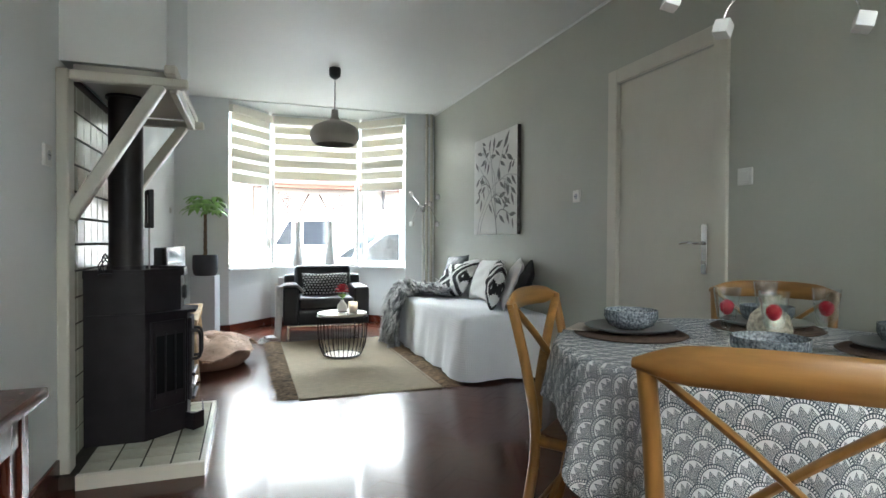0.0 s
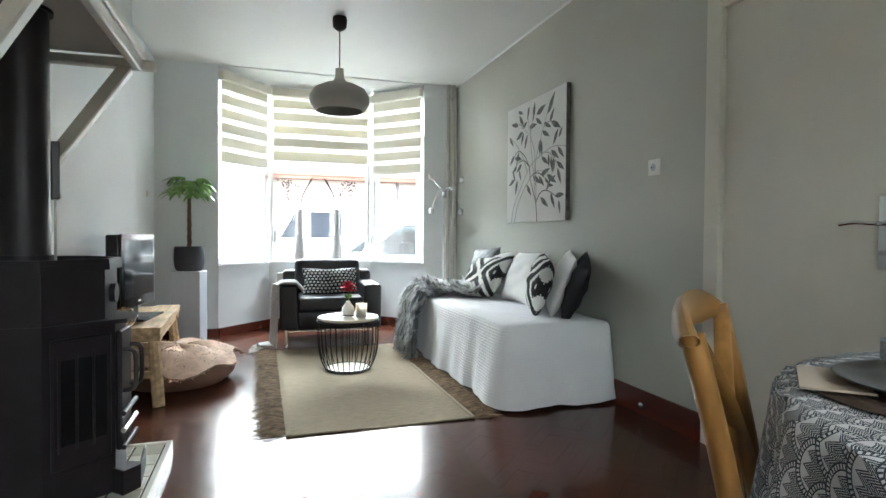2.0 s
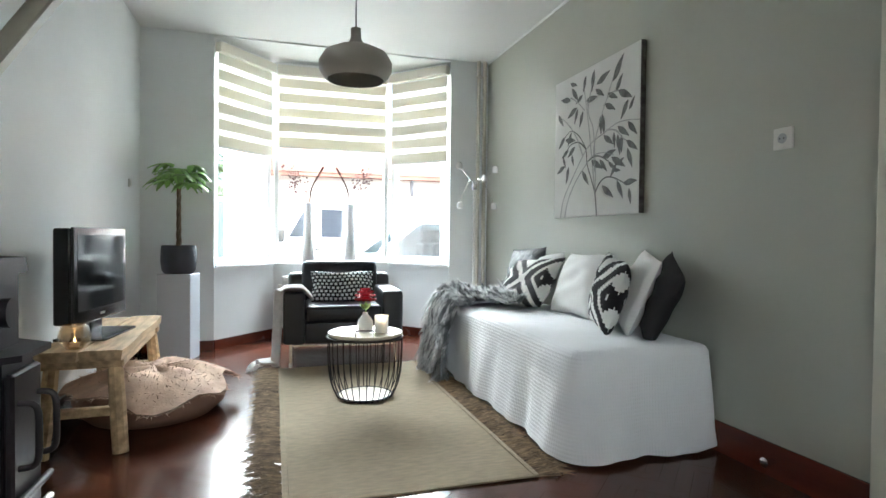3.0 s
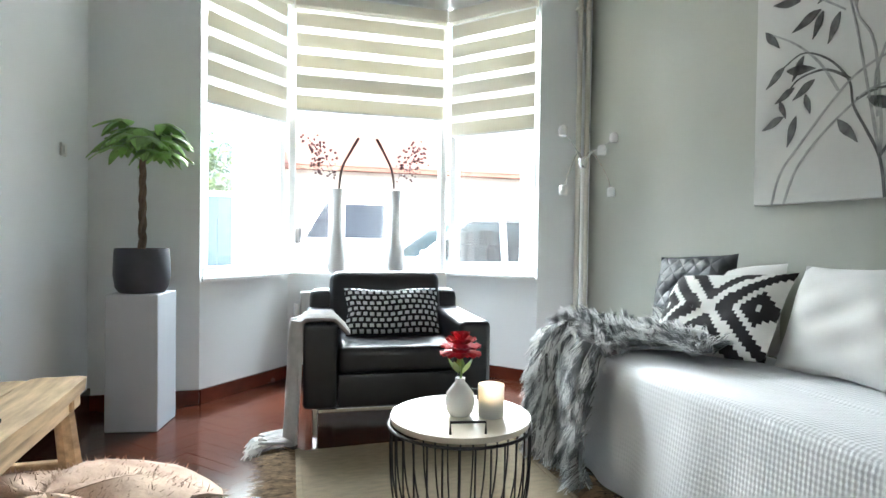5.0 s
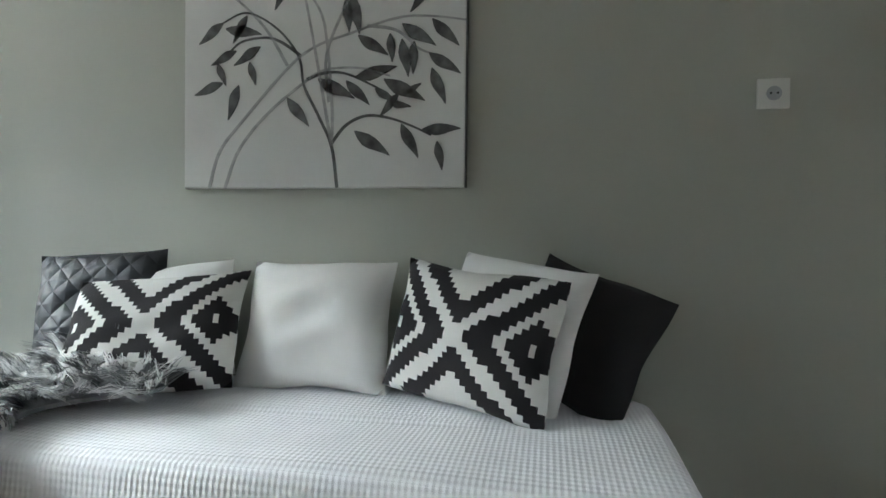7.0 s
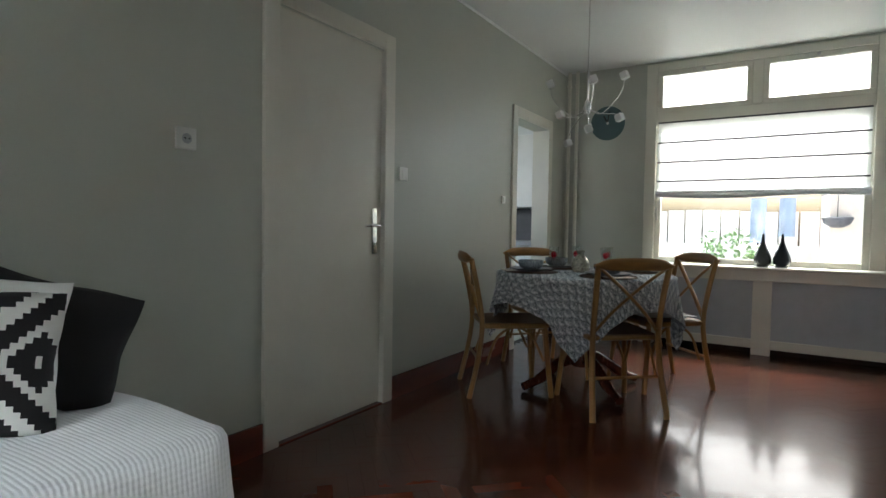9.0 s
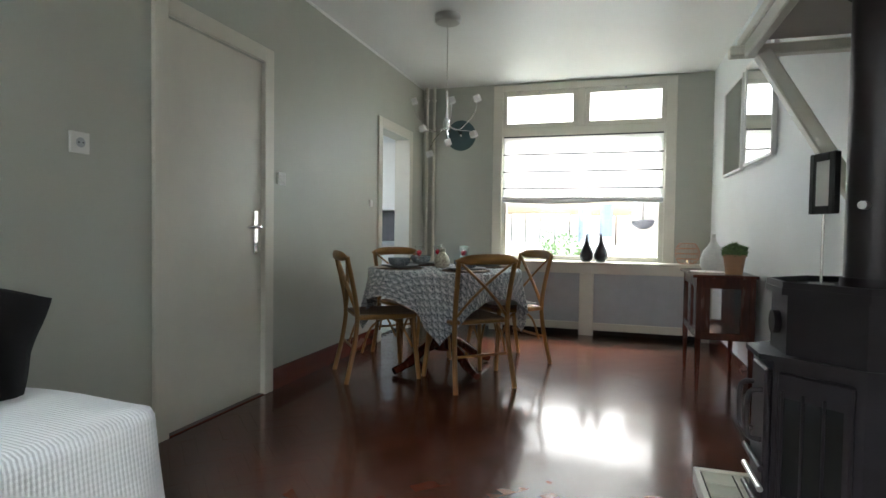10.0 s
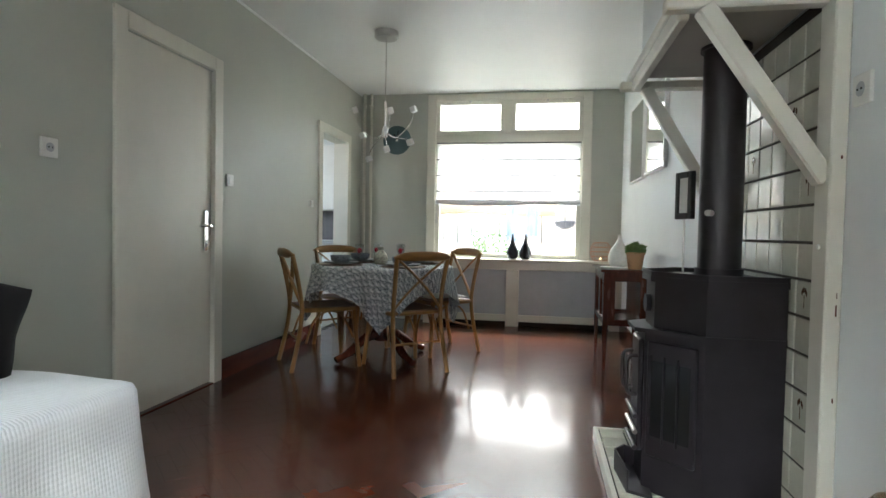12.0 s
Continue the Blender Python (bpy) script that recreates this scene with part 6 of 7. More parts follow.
# ---- cross-back chairs ----
def chair():
    c = thing("dining_chair", (0, 0, 0), 0, "honey oak cross-back dining chair", "chair", "chairs round the table")
    # local: back at y = 0, seat towards +y
    SHh = 0.455
    bm = sheet(bmesh.new(), lambda u, v: Vector(((2 * u - 1) * (0.195 + 0.02 * v) * (1 - 0.10 * (2 * v - 1) ** 4), 0.01 + 0.41 * v, SHh - 0.012 * (1 - (2 * u - 1) ** 2) * (1 - (2 * v - 1) ** 2))), 10, 10, 0.026)
    part("seat", bm, mat_seat, c, "brown woven seat", 50)
    part("seat_frame", tube(bmesh.new(), [(-0.195, 0.02, 0.436), (-0.21, 0.22, 0.436), (-0.20, 0.40, 0.436), (0, 0.425, 0.436), (0.20, 0.40, 0.436), (0.21, 0.22, 0.436), (0.195, 0.02, 0.436), (-0.195, 0.02, 0.436)], 0.017, 8), M_OAK, c, "", 50)
    for s in (-1, 1):
        part("back_leg", tube(bmesh.new(), smooth_path([(s * 0.215, -0.075, 0.0), (s * 0.20, -0.02, 0.25), (s * 0.192, 0.0, 0.45), (s * 0.195, -0.03, 0.65), (s * 0.205, -0.075, 0.845)], 5), 0.0165, 9), M_OAK, c, "", 50)
        part("front_leg", tube(bmesh.new(), smooth_path([(s * 0.225, 0.43, 0.0), (s * 0.205, 0.405, 0.25), (s * 0.195, 0.39, 0.435)], 5), 0.0165, 9), M_OAK, c, "", 50)
        part("cross_brace", tube(bmesh.new(), smooth_path([(s * 0.185, 0.0, 0.47), (s * 0.09, -0.02 - 0.006 * s, 0.58), (-s * 0.06, -0.045 - 0.006 * s, 0.72), (-s * 0.197, -0.068, 0.83)], 5), 0.0155, 8, 0.5), M_OAK, c, "", 50)
        part("bent_stay", tube(bmesh.new(), smooth_path([(s * 0.205, 0.03, 0.20), (s * 0.195, 0.09, 0.36), (s * 0.19, 0.20, 0.425), (s * 0.195, 0.30, 0.38), (s * 0.205, 0.385, 0.22)], 5), 0.0085, 7), M_OAK, c, "", 50)
    part("front_stay", tube(bmesh.new(), smooth_path([(-0.20, 0.40, 0.22), (-0.12, 0.40, 0.38), (0, 0.40, 0.425), (0.12, 0.40, 0.38), (0.20, 0.40, 0.22)], 5), 0.0085, 7), M_OAK, c, "", 50)
    part("stretcher", tube(bmesh.new(), [(-0.207, -0.01, 0.22), (0.207, -0.01, 0.22)], 0.009, 7), M_OAK, c)
    bm = bmesh.new()

    def rail(u, v):
        a = 2 * math.pi * v
        x = (2 * u - 1) * 0.225
        end = max(0.25, 1 - abs(2 * u - 1) ** 6)
        return Vector((x, -0.075 - 0.035 * (1 - (2 * u - 1) ** 2) + 0.014 * math.sin(a), 0.838 + 0.012 * (1 - (2 * u - 1) ** 2) + 0.033 * end * math.cos(a)))
    sheet(bm, rail, 16, 10)
    part("top_rail", bm, M_OAK_RAIL, c, "", 60)
    return c


mat_seat = mat("woven_cane_seat", (0.16, 0.085, 0.045), 0.6, var=0.2, scale=40, bump=0.6, fine=260)


def chair_pose(x, y):
    """A chair with its back at (x, y) turned to the table."""
    a = math.degrees(math.atan2(TY - y, TX - x)) - 90
    return pose(x, y, 0, 0, 0, a)


c0 = chair()
c0.matrix_world = chair_pose(1.355, 1.61)
copy_thing(c0, chair_pose(2.29, 1.60))
copy_thing(c0, chair_pose(1.20, 0.65))
copy_thing(c0, chair_pose(2.27, 0.72))
pad = part("seat_pad", pillow_mesh(0.36, 0.36, 0.04, 31, 12), M_CUSH_WHITE, None, "", 60)
pad.matrix_world = chair_pose(1.20, 0.65) @ pose(0, 0.03, 0.478, -90, 0, 0)
tagged(pad, "thin white seat pad on a dining chair", "seat pad")

# ---- place settings ----
M_MAT = mat("dark_woven_placemat", (0.085, 0.055, 0.04), 0.9, var=0.35, scale=40, bump=0.9, fine=200)
M_PLATE = mat("grey_stoneware", (0.13, 0.14, 0.15), 0.35, var=0.15, scale=20, bump=0.05)
M_BOWL = mat("blue_grey_speckled_bowl", (0.10, 0.13, 0.17), 0.25, var=0.7, scale=160, bump=0.05, col2=(0.34, 0.38, 0.42))
M_GLASSY = glass_mat("drinking_glass", (0.96, 0.97, 0.97), 0.03, 0.085)
M_BERRYRED = mat("red_berries", (0.42, 0.01, 0.025), 0.25, var=0.25, scale=30, bump=0.1)
M_NAPKIN = mat("beige_napkin", (0.55, 0.48, 0.40), 0.9, var=0.05, bump=0.4, fine=400)
T0 = TH + 0.0055
for k, (ax, ay) in enumerate(((1.355, 1.61), (2.29, 1.60), (1.20, 0.65), (2.27, 0.72))):
    d = (Vector((ax, ay)) - Vector((TX, TY))).normalized()
    px, py = TX + d.x * 0.35, TY + d.y * 0.35
    pm = thing("placemat", (px, py, T0), 0, "round dark woven placemat on the tablecloth", "placemat", "placemats")
    bm = lathe(bmesh.new(), [(0.001, 0), (0.165, 0), (0.17, 0.003), (0.165, 0.006), (0.001, 0.006)], 36)
    part("mat", bm, M_MAT, pm, "", 40)
    for j in range(6):
        part("braid_ring", tube(bmesh.new(), [((0.03 + 0.026 * j) * math.cos(q), (0.03 + 0.026 * j) * math.sin(q), 0.006) for q in [2 * math.pi * i / 32 for i in range(33)]], 0.003, 5), M_MAT, pm)
    pt = thing("dinner_plate", (px, py, T0 + 0.0095), 0, "grey stoneware dinner plate on a placemat", "plate", "dinner plates")
    part("plate", lathe(bmesh.new(), [(0.001, 0), (0.08, 0), (0.13, 0.012), (0.137, 0.017), (0.133, 0.019), (0.085, 0.007), (0.001, 0.006)], 40), M_PLATE, pt, "", 50)
    bo = thing("bowl", (px + 0.003, py, T0 + 0.0165), 0, "blue-grey speckled stoneware bowl on a plate", "bowl", "bowls")
    part("bowl", lathe(bmesh.new(), [(0.001, 0), (0.038, 0), (0.068, 0.014), (0.08, 0.038), (0.080, 0.060), (0.076, 0.060), (0.075, 0.04), (0.04, 0.012), (0.001, 0.009)], 40), M_BOWL, bo, "", 60)
    nk = part("napkin", sheet(bmesh.new(), lambda u, v: Vector(((u - 0.5) * 0.16, (v - 0.5) * 0.09, 0.003 * math.sin(7 * u) * v + 0.0045)), 8, 5, 0.003), M_NAPKIN, None, "", 60)
    nk.matrix_world = pose(px + d.x * 0.135, py + d.y * 0.135, T0 + 0.008, 0, 0, math.degrees(math.atan2(d.y, d.x)) + 90)
    tagged(nk, "folded beige napkin on a placemat", "napkin", "napkins")
    gx, gy = ((1.605, 1.155), (1.90, 1.29), (1.625, 1.03), (1.835, 1.05))[k]
    gl = thing("stem_glass", (gx, gy, T0), 0, "stemmed glass holding red berries", "glass", "stem glasses")
    part("glass", lathe(bmesh.new(), [(0.001, 0), (0.03, 0), (0.028, 0.003), (0.005, 0.007), (0.005, 0.05), (0.012, 0.062), (0.024, 0.085), (0.030, 0.125), (0.034, 0.165), (0.0325, 0.165), (0.0285, 0.125), (0.022, 0.088), (0.006, 0.07), (0.001, 0.069)], 26), M_GLASSY, gl, "", 60)
    bm = bmesh.new()
    rnd = random.Random(40 + k)
    bmesh.ops.create_uvsphere(bm, u_segments=14, v_segments=10, radius=0.021)
    for v in bm.verts:
        v.co.x *= 0.8 + 0.25 * (v.co.z / 0.021 + 0.4) * 0.5
        v.co.y *= 0.8 + 0.25 * (v.co.z / 0.021 + 0.4) * 0.5
        v.co += Vector((0, 0, 0.112))
    part("fruit", bm, M_BERRYRED, gl, "red fruit in the glass", 60)
jg = thing("glass_carafe", (1.765, 1.16, T0), 0, "squat gold patterned glass carafe with stopper", "carafe")
part("body", lathe(bmesh.new(), [(0.001, 0), (0.045, 0), (0.056, 0.016), (0.058, 0.05), (0.048, 0.085), (0.028, 0.105), (0.02, 0.115), (0.03, 0.14), (0.028, 0.141), (0.016, 0.115), (0.001, 0.10)], 30), mat("gold_lustre_glass", (0.55, 0.52, 0.42), 0.18, 0.5, var=0.5, scale=70, bump=0.5, fine=120), jg, "", 60)
part("stopper", lathe(bmesh.new(), [(0.001, 0.115), (0.012, 0.122), (0.013, 0.145), (0.018, 0.16), (0.012, 0.175), (0.001, 0.18)], 18), M_GLASSY, jg, "", 60)


# ---- display cabinet with what stands on it ----
def cabinet():
    c = thing("display_cabinet", (XL + 0.03, 0.50, 0), 0, "small dark mahogany display table with glass doors", "cabinet")
    w, d, h, b = 0.35, 0.68, 0.765, 0.34
    part("top", B(-0.012, w + 0.025, -0.025, d + 0.025, h - 0.022, h, 0.006, seg=2), M_MAHOG, c)
    for x in (0, w - 0.035):
        for y in (0, d - 0.035):
            bm = bmesh.new()
            box(bm, x, x + 0.035, y, y + 0.035, b, h - 0.022, 0.002)
            part("corner_post", bm, M_MAHOG, c)
            part("leg", tube(bmesh.new(), [(x + 0.0175, y + 0.0175, 0), (x + 0.0175, y + 0.0175, 0.12), (x + 0.0175, y + 0.0175, b)], [0.011, 0.014, 0.021], 8), M_MAHOG, c, "", 50)
    part("bottom", B(0.035, w - 0.035, 0.035, d - 0.035, b, b + 0.02), M_MAHOG, c)
    for y in (0.003, d - 0.03):
        part("rail", B(0.035, w - 0.035, y, y + 0.027, b, b + 0.045, 0.002), M_MAHOG, c)
        part("rail", B(0.035, w - 0.035, y, y + 0.027, h - 0.09, h - 0.022, 0.002), M_MAHOG, c)
        part("stile", B(0.035, 0.085, y, y + 0.027, b + 0.045, h - 0.09, 0.002), M_MAHOG, c)
        part("stile", B(w - 0.085, w - 0.035, y, y + 0.027, b + 0.045, h - 0.09, 0.002), M_MAHOG, c)
        part("glass", B(0.085, w - 0.085, y + 0.011, y + 0.015, b + 0.045, h - 0.09), M_GLASS, c)
    part("rail", B(w - 0.03, w - 0.003, 0.035, d - 0.035, b, b + 0.045, 0.002), M_MAHOG, c)
    part("rail", B(w - 0.03, w - 0.003, 0.035, d - 0.035, h - 0.09, h - 0.022, 0.002), M_MAHOG, c)
    for k in range(2):
        y0 = 0.035 + k * (d - 0.07) / 2
        y1 = y0 + (d - 0.07) / 2
        dr = part("door", B(w - 0.028, w - 0.006, y0, y0 + 0.035, b + 0.045, h - 0.09, 0.002), M_MAHOG, c)
        part("stile", B(w - 0.028, w - 0.006, y1 - 0.035, y1, b + 0.045, h - 0.09, 0.002), M_MAHOG, dr)
        part("pane", B(w - 0.019, w - 0.015, y0 + 0.035, y1 - 0.035, b + 0.045, h - 0.09), M_GLASS, dr)
    part("back", B(0.001, 0.008, 0.035, d - 0.035, b, h - 0.022), M_MAHOG, c)


cabinet()
HC = 0.765
dp = part("doily", lathe(bmesh.new(), [(0.001, 0), (0.12, 0), (0.12, 0.002), (0.001, 0.003)], 24), M_CUSH_WHITE, None, "", 40)
dp.matrix_world = pose(-0.10, 0.86, HC + 0.001)
tagged(dp, "small white cloth on the cabinet top", "doily")
pp = thing("herb_pot", (-0.22, 1.06, HC), 0, "green herb in a terracotta pot", "potted plant")
part("pot", lathe(bmesh.new(), [(0.001, 0), (0.05, 0), (0.066, 0.11), (0.07, 0.112), (0.07, 0.13), (0.062, 0.13), (0.06, 0.10), (0.001, 0.10)], 26), mat("terracotta", (0.42, 0.24, 0.13), 0.7, var=0.15, bump=0.2), pp, "", 40)
bm = bmesh.new()
rnd = random.Random(77)
for k in range(700):
    a, r = rnd.uniform(0, 6.28), 0.075 * rnd.random() ** 0.6
    p = Vector((r * math.cos(a), r * math.sin(a), 0.12 + rnd.uniform(0, 0.075) * (1.2 - r * 7)))
    d = Vector((rnd.uniform(-1, 1), rnd.uniform(-1, 1), rnd.uniform(0, 1.2))).normalized() * 0.018
    e = d.cross(Vector((rnd.random(), 1, rnd.random()))).normalized() * 0.006
    bm.faces.new([bm.verts.new(q) for q in (p - d * 0.3, p + e, p + d, p - e)])
tagged(part("leaves", bm, M_HEDGE, pp, "dense small green leaves"), kind="stuff")
bv = thing("bottle_vase", (-0.15, 0.70, HC), 0, "white patterned bottle vase", "vase")
part("body", lathe(bmesh.new(), [(0.001, 0), (0.07, 0), (0.085, 0.03), (0.088, 0.08), (0.07, 0.14), (0.035, 0.185), (0.018, 0.22), (0.014, 0.25), (0.018, 0.262), (0.001, 0.262)], 30), mat("white_relief_ceramic", (0.7, 0.7, 0.68), 0.35, var=0.06, scale=40, bump=0.9, fine=50), bv, "", 60)
ln = thing("wire_lantern", (-0.14, -0.68, 0.739), 0, "round copper wire lantern with a tealight", "lantern")
for k in range(14):
    a = 2 * math.pi * k / 14
    part("wire", tube(bmesh.new(), smooth_path([(0.07 * math.cos(a), 0.07 * math.sin(a), 0.004), (0.105 * math.cos(a), 0.105 * math.sin(a), 0.06), (0.105 * math.cos(a), 0.105 * math.sin(a), 0.14), (0.07 * math.cos(a), 0.07 * math.sin(a), 0.20)], 4), 0.002, 5), mat_cu if k else (mat_cu := mat("copper_wire", (0.5, 0.25, 0.18), 0.35, 0.9, bump=0)), ln)
for z, r in ((0.004, 0.07), (0.05, 0.10), (0.10, 0.107), (0.15, 0.10), (0.20, 0.07)):
    part("hoop", tube(bmesh.new(), [(r * math.cos(q), r * math.sin(q), z) for q in [2 * math.pi * i / 32 for i in range(33)]], 0.0025, 6), mat_cu, ln)
part("tealight", lathe(bmesh.new(), [(0.001, 0.002), (0.02, 0.002), (0.02, 0.02), (0.001, 0.02)], 16), M_CANDLE, ln)
part("flame", lathe(bmesh.new(), [(0.001, 0.022), (0.004, 0.028), (0.0005, 0.042)], 8), glow_mat("lantern_flame", (1.0, 0.6, 0.25), 6.0), ln)
for x in (0.80, 0.66):
    dv = thing("drop_vase", (x, YR + 0.12, 0.739), 0, "black glazed drop-shaped vase", "vase", "pair of drop vases on the sill")
    part("body", lathe(bmesh.new(), [(0.001, 0), (0.045, 0), (0.064, 0.03), (0.068, 0.065), (0.055, 0.11), (0.03, 0.165), (0.015, 0.21), (0.010, 0.25), (0.008, 0.275), (0.001, 0.28)], 28), M_DARKCER, dv, "", 60)

# clock and pictures
ck = thing("wall_clock", (2.16, YR, 2.07), 0, "round teal glass wall clock", "clock")
M_TEAL = mat("teal_glass_face", (0.09, 0.135, 0.14), 0.15, var=0.08, bump=0)
part("face", tube(bmesh.new(), [(0, 0.012, 0), (0, 0.022, 0)], 0.165, 40), M_TEAL, ck, "", 40)
part("mount", tube(bmesh.new(), [(0, 0.0, 0), (0, 0.012, 0)], 0.04, 20), M_STEEL, ck)
part("hour_hand", B(-0.007, 0.007, 0.023, 0.026, -0.01, 0.08, m=pose(0, 0, 0, 0, 28, 0)), M_VOID, ck)
part("minute_hand", B(-0.005, 0.005, 0.027, 0.03, -0.01, 0.11, m=pose(0, 0, 0, 0, -8, 0)), M_VOID, ck)
part("centre_cap", tube(bmesh.new(), [(0, 0.022, 0), (0, 0.034, 0)], 0.012, 14), M_STEEL, ck)
M_MIRROR = mat("mirror", (0.86, 0.87, 0.87), 0.03, 1.0, var=0.0, bump=0, rvar=0.01)
for y0, y1, z0, z1 in ((-0.02, 0.62, 1.50, 2.20), (0.78, 1.42, 1.50, 2.20)):
    mi = thing("wall_mirror", (XL + 0.014, (y0 + y1) / 2, z0), 2 if y0 > 0.5 else 0.8, "square wall mirror with a narrow white frame", "mirror", "pair of mirrors")
    hw, hh = (y1 - y0) / 2, z1 - z0
    part("glass", B(0.004, 0.022, -hw + 0.02, hw - 0.02, 0.02, hh - 0.02), M_MIRROR, mi, "clear mirror glass")
    for a in ((-hw, -hw + 0.02, 0, hh), (hw - 0.02, hw, 0, hh), (-hw + 0.02, hw - 0.02, 0, 0.02), (-hw + 0.02, hw - 0.02, hh - 0.02, hh)):
        part("frame", B(0.0, 0.028, *a, 0.002), M_WHITE, mi)

# things on the stove
pf = thing("photo_stand", (-0.075, 3.12, 0.872), 0, "small black picture frame on a steel stand", "picture frame")
part("foot", lathe(bmesh.new(), [(0.001, 0), (0.035, 0), (0.035, 0.004), (0.001, 0.006)], 20), M_STEEL, pf)
part("rod", tube(bmesh.new(), [(0, 0, 0.003), (0, 0, 0.24)], 0.004, 8), M_STEEL, pf)
m = pose(0, 0, 0.22, 0, 0, 108)
for a in ((-0.055, -0.033, 0, 0.19), (0.033, 0.055, 0, 0.19), (-0.033, 0.033, 0, 0.025), (-0.033, 0.033, 0.165, 0.19)):
    part("frame", B(a[0], a[1], -0.012, 0.012, a[2], a[3], 0.003, m=m), M_BLACKPL, pf)
part("photo", B(-0.033, 0.033, -0.004, 0.004, 0.025, 0.165, m=m), M_CANVAS, pf, "pale photo under glass")
ih = thing("iron_lantern", (XL + 0.13, 2.94, 0.868), 0, "small black wrought iron ornament", "ornament")
part("base", lathe(bmesh.new(), [(0.001, 0), (0.03, 0), (0.03, 0.006), (0.012, 0.012), (0.001, 0.012)], 14), M_IRON, ih)
for k in range(6):
    a = 2 * math.pi * k / 6
    part("bar", tube(bmesh.new(), smooth_path([(0.012 * math.cos(a), 0.012 * math.sin(a), 0.01), (0.03 * math.cos(a), 0.03 * math.sin(a), 0.04), (0.012 * math.cos(a + 1), 0.012 * math.sin(a + 1), 0.08), (0, 0, 0.10)], 3), 0.003, 5), M_IRON, ih)

# ---- parquet ----
def parquet():
    """Herringbone blocks; those of the front room are single pieces."""
    BW, BL = 0.06, 0.24
    me_cache = {}

    def block_mesh(flip):
        bm = bmesh.new()
        lx, ly = (BL, BW) if flip else (BW, BL)
        box(bm, 0.0003, lx - 0.0003, 0.0003, ly - 0.0003, -0.012, 0, 0.0004)
        me = bpy.data.meshes.new("parquet_block")
        bm.to_mesh(me)
        bm.free()
        me.materials.append(M_PARQ)
        return me
    near = [block_mesh(False), block_mesh(True)]
    verts, faces = [], []
    count = 0
    turn = Matrix.Rotation(radians(45), 4, "Z")
    for i in range(-70, 110):
        for j in range(-40, 60):
            for flip in (0, 1):
                x = i * BW - j * BL
                y = i * BW + j * BL
                if flip:
                    x, y = x + BW, y
                else:
                    x, y = x, y
                lx, ly = (BL, BW) if flip else (BW, BL)
                c = turn @ Vector((x + lx / 2, y + ly / 2, 0)) + Vector((1.1, 2.0, 0))
                if not (XL - 0.12 < c.x < XR + 0.12 and YR - 0.1 < c.y < 7.3):
                    continue
                if c.y > YF and not (BAY[0][0] + (c.y - YF) * 0.9 - 0.1 < c.x < BAY[3][0] - (c.y - YF) * 0.9 + 0.1):
                    continue
                h = 0.0006 * ((i * 7 + j * 13 + flip * 5) % 5 - 2) * 0.25
                o = turn @ Vector((x, y, 0)) + Vector((1.1, 2.0, h))
                if 4.6 < c.y < 6.2 and -0.3 < c.x < 1.0 and count < 300:
                    ob = new("parquet_block", near[flip])
                    ob.matrix_world = Matrix.Translation(o) @ turn
                    ob.parent = floor
                    count += 1
                else:
                    k = len(verts)
                    for px, py, pz in ((0, 0, -0.012), (lx, 0, -0.012), (lx, ly, -0.012), (0, ly, -0.012), (0.0004, 0.0004, 0), (lx - 0.0004, 0.0004, 0), (lx - 0.0004, ly - 0.0004, 0), (0.0004, ly - 0.0004, 0)):
                        verts.append(tuple(o + turn.to_3x3() @ Vector((px, py, pz))))
                    faces += [tuple(k + q for q in f) for f in ((4, 5, 6, 7), (0, 1, 5, 4), (1, 2, 6, 5), (2, 3, 7, 6), (3, 0, 4, 7))]
    me = bpy.data.meshes.new("parquet_field")
    me.from_pydata(verts, [], faces)
    me.materials.append(M_PARQ)
    rest = new("parquet_field", me)
    rest.parent = floor
    rest["kind"] = "stuff"


parquet()


def tiles(parent, origin, ux, uy, nrm, nu, nv, size, gap, material, name="tile"):
    """Glazed tiles on a grid, each a piece of its own."""
    bm = bmesh.new()
    box(bm, gap / 2, size - gap / 2, gap / 2, size - gap / 2, 0, 0.007, 0.002)
    me = bpy.data.meshes.new(name)
    bm.to_mesh(me)
    bm.free()
    me.materials.append(material)
    rot = Matrix((ux, uy, nrm)).transposed().to_4x4()
    for a in range(nu):
        for b in range(nv):
            ob = new(name, me)
            ob.matrix_world = Matrix.Translation(Vector(origin) + Vector(ux) * (a * size) + Vector(uy) * (b * size)) @ rot
            ob.parent = parent


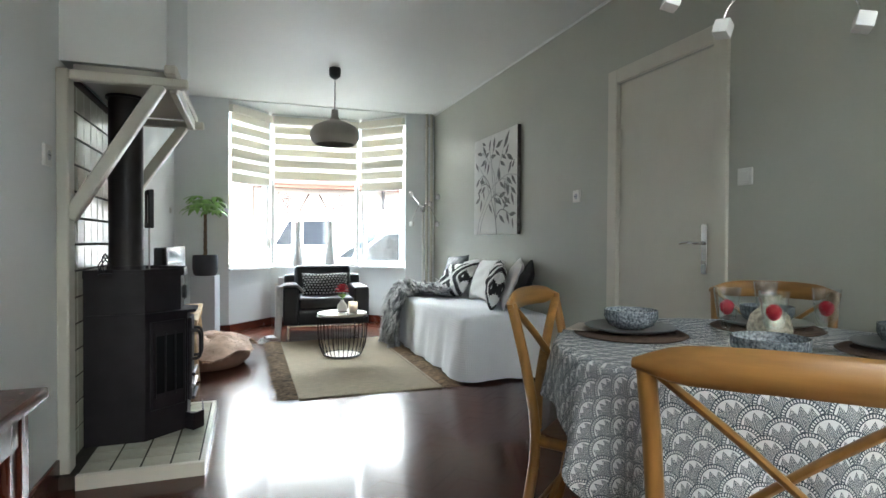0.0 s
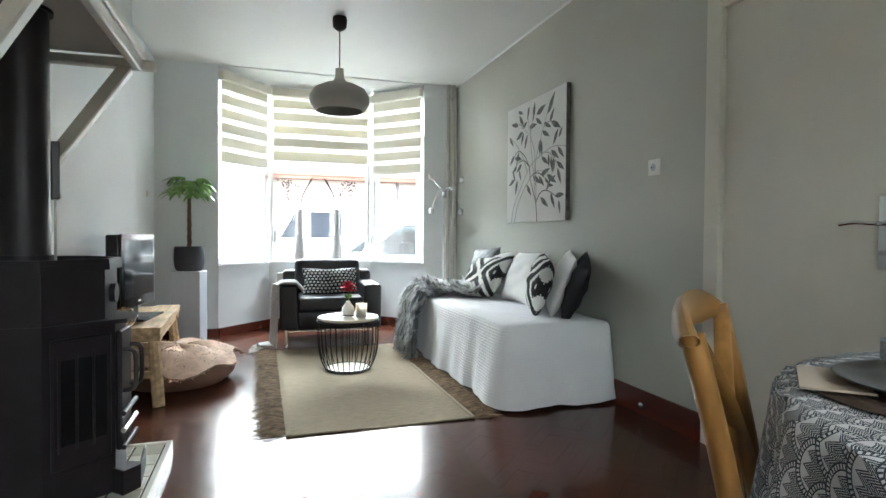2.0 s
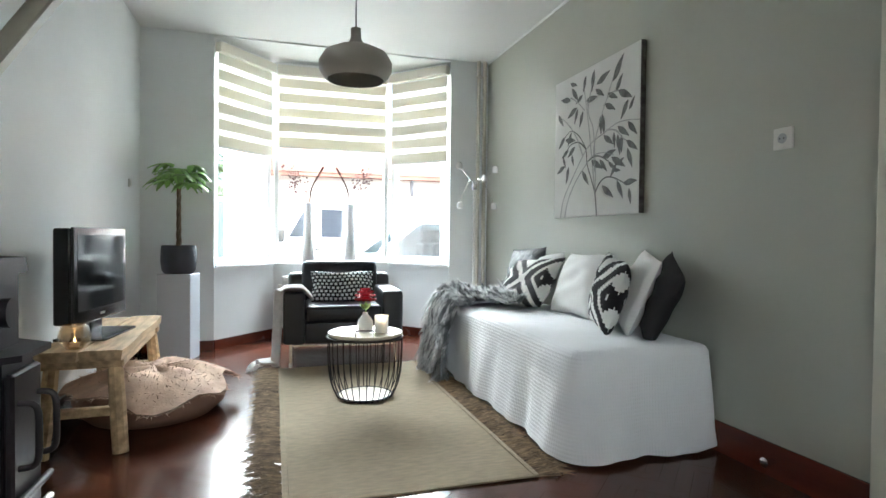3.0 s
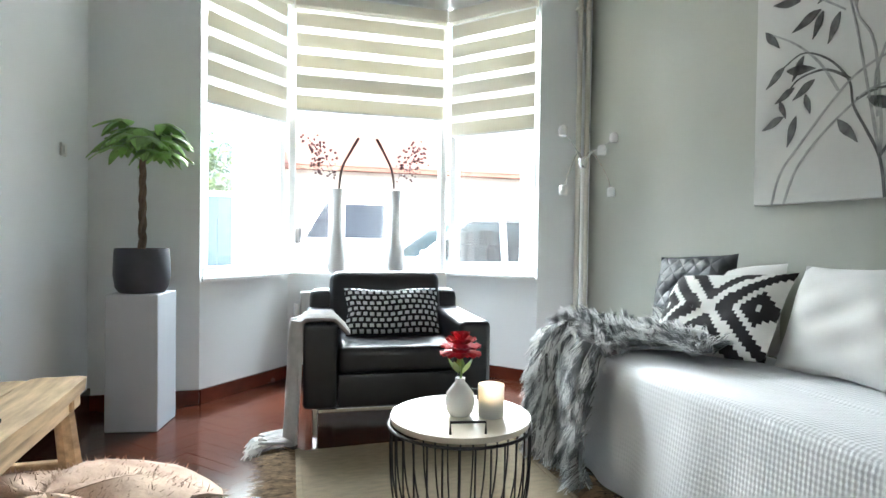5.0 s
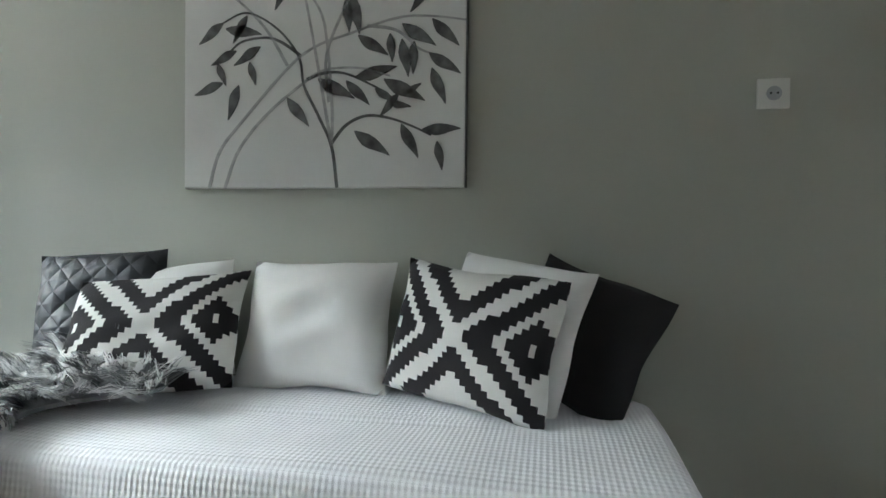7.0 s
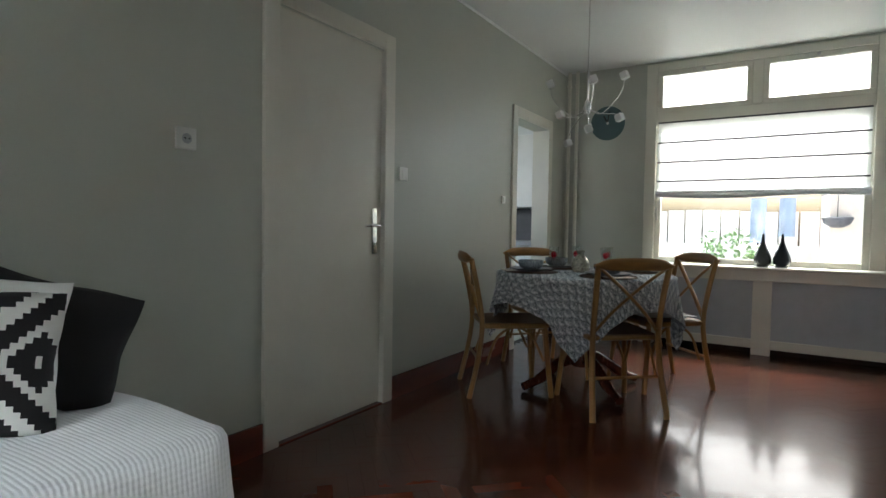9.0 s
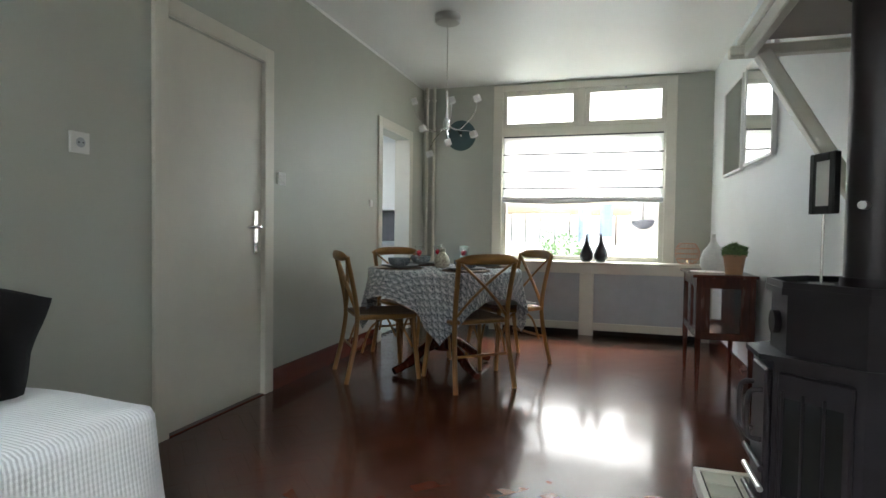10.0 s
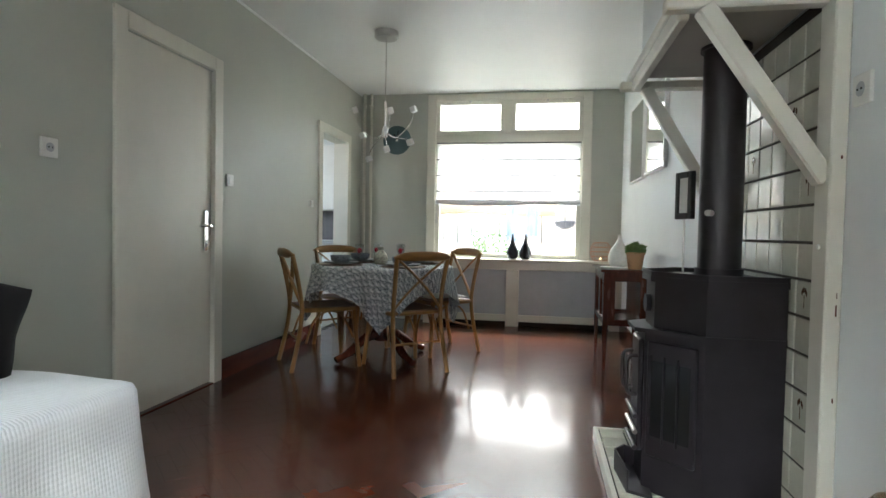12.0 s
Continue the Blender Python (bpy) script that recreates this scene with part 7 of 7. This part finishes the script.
bed_t = tagged(part("hearth_plinth", B(XL + 0.001, 0.19, 2.665, 3.605, -0.011, 0.052), M_GROUT), "raised hearth with cream tiles and a white edge", "hearth", "", "structure")
part("edge_strip", B(XL + 0.08, 0.212, 2.64, 2.664, -0.011, 0.061, 0.003), M_CREAM, bed_t)
part("edge_strip", B(XL + 0.08, 0.212, 3.606, 3.63, -0.011, 0.061, 0.003), M_CREAM, bed_t)
part("edge_strip", B(0.191, 0.212, 2.664, 3.606, -0.011, 0.061, 0.003), M_CREAM, bed_t)
tiles(bed_t, (XL + 0.08, 2.667, 0.052), (1, 0, 0), (0, 1, 0), (0, 0, 1), 4, 8, 0.117, 0.008, M_TILE)
back = tagged(part("hearth_back_wall", B(XL + 0.001, XL + 0.018, 2.792, 3.628, 0.0, 1.765), M_GROUT), "cream glazed tile wall behind the stove", "tiled wall", "", "structure")
tiles(back, (XL + 0.018, 2.796, 0.06), (0, 1, 0), (0, 0, 1), (1, 0, 0), 7, 14, 0.1188, 0.009, M_TILE)


def motif(a, b, seed):
    """A small brown painted sprig on a wall tile, raised by the glaze."""
    rnd = random.Random(seed)
    bm = bmesh.new()
    for k in range(5):
        ang = radians(20 + 35 * k + rnd.uniform(-9, 9))
        c = Vector((0, 0.016 * math.cos(ang), 0.016 * abs(math.sin(ang)) + 0.012))
        bmesh.ops.create_circle(bm, cap_ends=True, segments=8, radius=0.007, matrix=Matrix.Translation(c) @ Matrix.Rotation(radians(90), 4, "Y") @ Matrix.Diagonal((1.4, 0.8, 1, 1)))
    box(bm, -0.0003, 0.0003, -0.002, 0.002, -0.03, 0.012)
    ob = part("tile_motif", bm, M_MOTIF, back)
    ob.matrix_world = Matrix.Translation((XL + 0.0256, 2.796 + (a + 0.5) * 0.1188, 0.06 + (b + 0.5) * 0.1188))


M_MOTIF = mat("brown_tile_glaze", (0.12, 0.075, 0.05), 0.2, var=0.3, scale=60, bump=0.05)
for k, (a, b) in enumerate(((6, 9), (6, 6), (5, 11), (6, 3), (0, 8), (2, 10))):
    motif(a, b, 60 + k)
